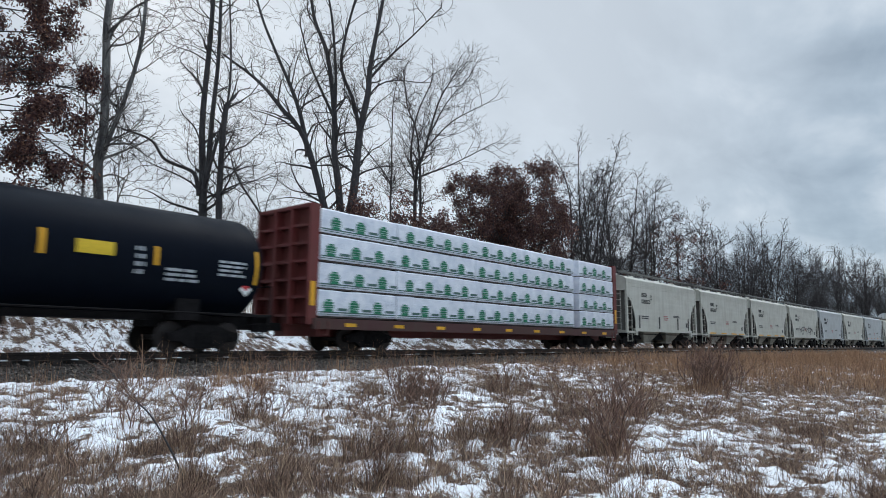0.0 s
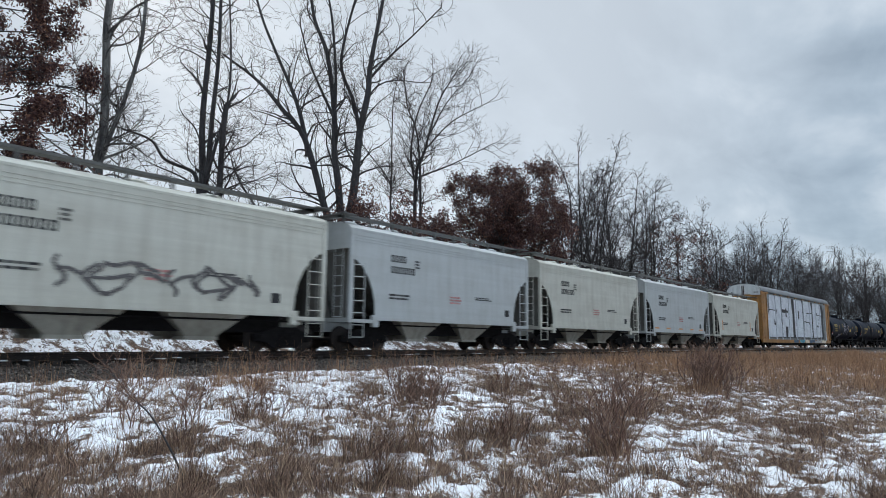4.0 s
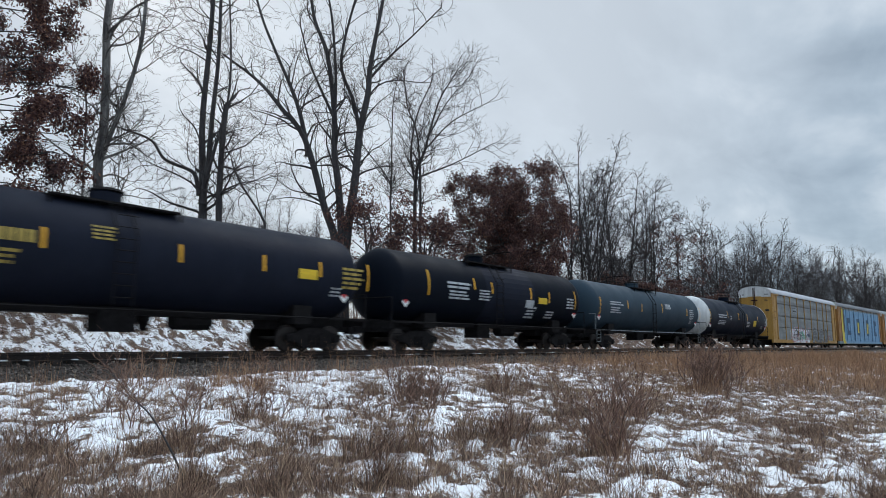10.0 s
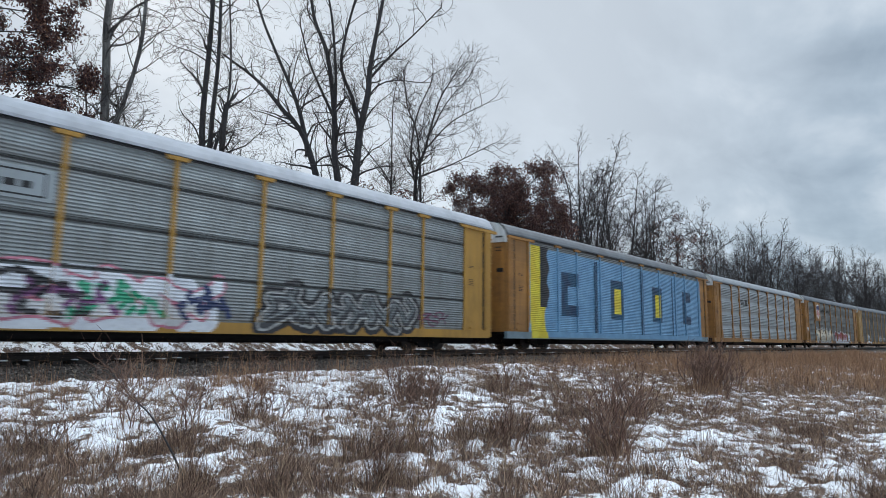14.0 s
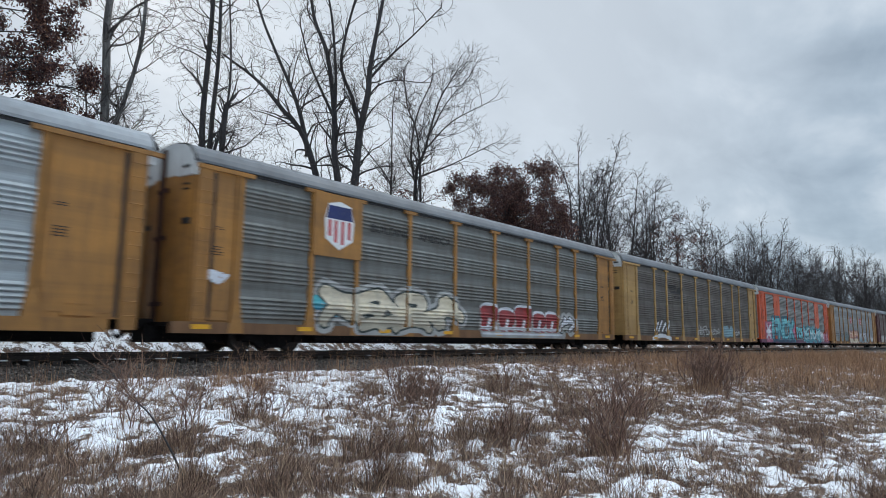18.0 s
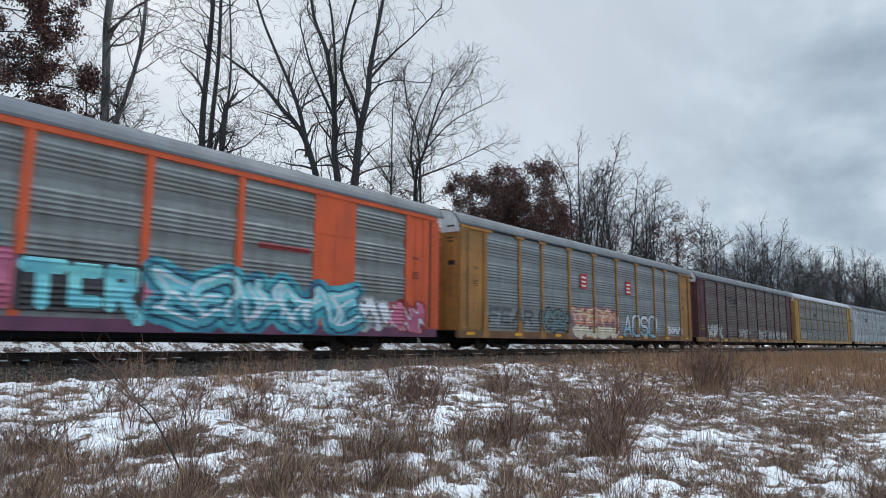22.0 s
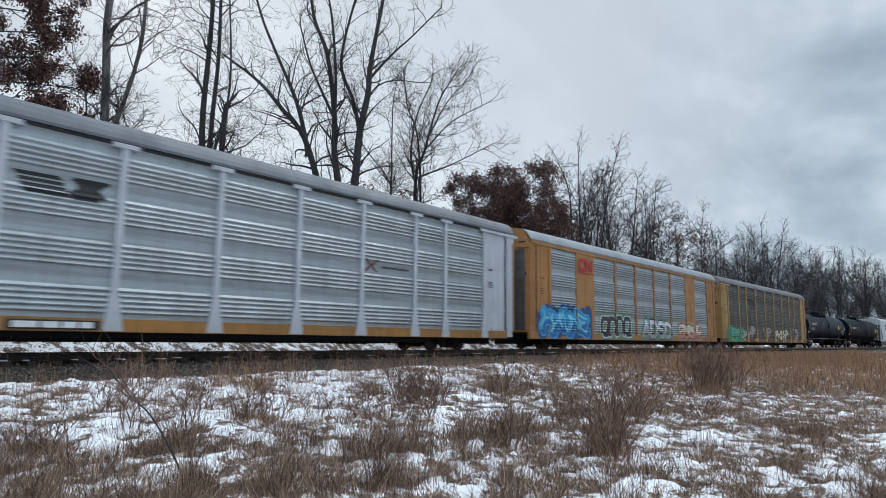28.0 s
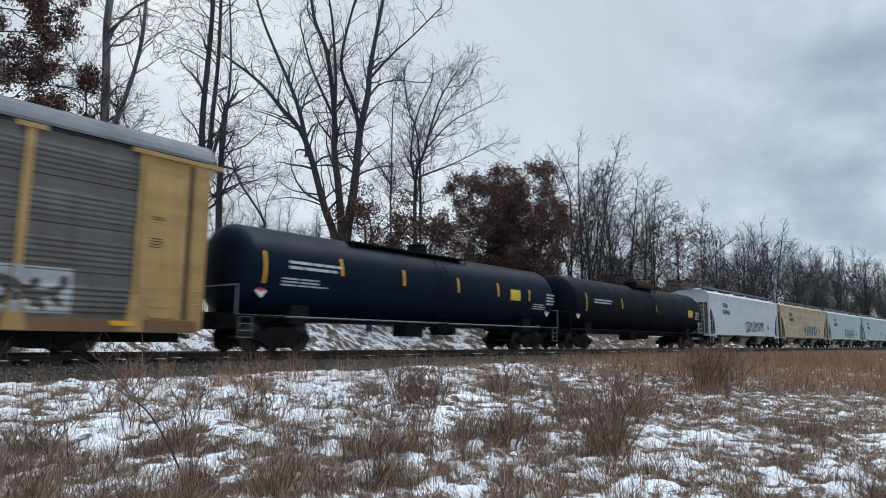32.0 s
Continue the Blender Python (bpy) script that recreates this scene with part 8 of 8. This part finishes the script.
def tussock(at, n, height, spread_r, seed, mat, label):
    """One shaggy clump of dead grass, spilling outwards."""
    g = np.random.RandomState(seed)
    lobes = g.normal(0, 1, (5, 2)) * spread_r * 0.9
    pick = g.randint(0, 5, n)
    off = lobes[pick] + g.normal(0, 1, (n, 2)) * spread_r * 0.5
    X, Y = at[0] + off[:, 0], at[1] + off[:, 1]
    tall = g.uniform(0, 1, n) < 0.38
    lobe_h = g.uniform(0.55, 1.0, 5)[pick]
    h = height * lobe_h * np.where(tall, g.uniform(0.5, 1.15, n), g.uniform(0.15, 0.6, n))
    a = np.where(g.uniform(0, 1, n) < 0.35, np.arctan2(off[:, 1], off[:, 0]), g.uniform(0, 6.283, n))
    h = h * (0.35 + 0.85 * np.exp(-(np.hypot(off[:, 0], off[:, 1]) / (1.5 * spread_r)) ** 2))
    V, T, Q = blades(n, (X, Y), h, 0.0034 * g.uniform(0.5, 1.3, n), np.where(tall, g.uniform(0.3, 1.1, n), 1.6), seed + 1, way=a)
    V[:, 0] -= at[0]; V[:, 1] -= at[1]
    ob = new("grass_tussock", arrays_mesh("grass_tussock", V, T, Q, mat))
    ob.location = (at[0], at[1], 0)
    return tagged(ob, label, "grass", kind="stuff")


# (x, y, height, spread) of each
BROWN = ((2.9, 8.8, 0.6, 0.3), (3.2, 6.5, 0.42, 0.28), (2.3, 7.4, 0.4, 0.3), (2.2, 8.2, 0.5, 0.28), (2.8, 6.9, 0.45, 0.3), (2.7, 6.1, 0.36, 0.26), (3.4, 7.4, 0.36, 0.22), (2.5, 6.9, 0.26, 0.14), (4.6, 7.8, 0.68, 0.14), (4.3, 7.8, 0.42, 0.1), (4.2, 5.5, 0.64, 0.15), (5.8, 7.1, 0.65, 0.13), (6.1, 6.2, 0.84, 0.17), (6.5, 6.1, 0.75, 0.12), (5.4, 5.1, 0.37, 0.1),
         (5.35, 5.2, 0.5, 0.15), (8.0, 6.0, 0.59, 0.12), (8.8, 5.7, 0.84, 0.22), (8.4, 5.8, 0.6, 0.14), (8.6, 4.3, 0.7, 0.17), (9.5, 4.2, 0.65, 0.16), (6.6, 3.3, 0.33, 0.13), (5.9, 3.9, 0.3, 0.13), (12.9, 2.3, 0.5, 0.21), (8.7, 1.0, 0.4, 0.15), (10.4, 3.2, 0.3, 0.14))
BROWN_LOW = ((7.8, 2.0, 0.34, 0.19), (7.9, 2.9, 0.24, 0.15), (7.3, 4.3, 0.32, 0.14), (3.6, 6.0, 0.44, 0.12), (4.6, 5.2, 0.46, 0.13), (6.8, 5.9, 0.53, 0.13), (4.0, 8.0, 0.34, 0.15), (11.6, 6.2, 0.7, 0.3), (14.1, 9.4, 0.87, 0.25), (11.6, 10.1, 0.6, 0.19), (11.3, 11.4, 0.55, 0.15), (13.8, 5.7, 0.75, 0.27),
             (7.5, 12.9, 0.48, 0.13), (9.6, 3.4, 0.24, 0.25), (13.5, 3.6, 0.3, 0.3), (15.6, 4.4, 0.4, 0.4), (3.1, 8.6, 0.4, 0.3), (10.6, 10.5, 0.5, 0.22), (5.0, 4.7, 0.26, 0.22), (11.7, 2.3, 0.26, 0.24), (3.8, 6.4, 0.42, 0.14), (2.6, 7.8, 0.4, 0.24), (3.0, 5.7, 0.36, 0.22), (2.3, 6.4, 0.36, 0.24), (6.4, 9.2, 0.4, 0.13))
RUSSET = ((8.9, 12.8, 1.15, 0.21), (8.0, 12.7, 0.73, 0.13), (9.0, 12.4, 0.95, 0.14), (20.4, 6.2, 1.3, 0.39), (9.2, 4.1, 0.49, 0.14), (12.2, 5.9, 0.7, 0.3), (18.0, 7.2, 0.9, 0.5), (26.0, 9.6, 1.0, 0.8), (15.2, 10.6, 0.7, 0.35))
for i, (x, y, h, sp) in enumerate(BROWN + BROWN_LOW):
    tussock((x, y), int(480 + 2000 * h * sp), h * 1.35, sp * 1.45, 300 + i, straw_dark, "shaggy clump of brown dead grass in snow")
for i, (x, y, h, sp) in enumerate(RUSSET):
    tussock((x, y), int(260 + 700 * h * sp), h, sp * 1.2, 340 + i, straw_red, "tall russet clump of dry grass")


# ---- what moves ----
SPEED, GAIN = 18.210, -0.00914


def along(mid, t):
    T = t - 16.0
    return mid - SPEED * T - GAIN * T * T / 2


def motions():
    for car in CARS:
        rows = []
        for i in range(33):
            x, y, ph = on_track(along(car["mid"], float(i)))
            rows.append((float(i), pose(x, y, 0, 0, 0, math.degrees(ph))))
        walk(car, rows)
        del car["mid"]
    # wheels turn while they roll past the open view
    for wheel, place, x in ROLLING:
        seen = [i for i in range(961) if -9 < along(place, i / 30) < 52]
        if not seen:
            continue
        first = along(place, seen[0] / 30)
        rows = [] if seen[0] == 0 else [(0.0, pose(x, 0, WHEEL_R))]
        for i in seen:
            turn = math.degrees((along(place, i / 30) - first) / WHEEL_R)
            rows.append((i / 30, pose(x, 0, WHEEL_R, 0, turn % 360, 0)))
        if seen[-1] < 960:
            rows.append((32.0, rows[-1][1]))
        walk(wheel, rows)


motions()
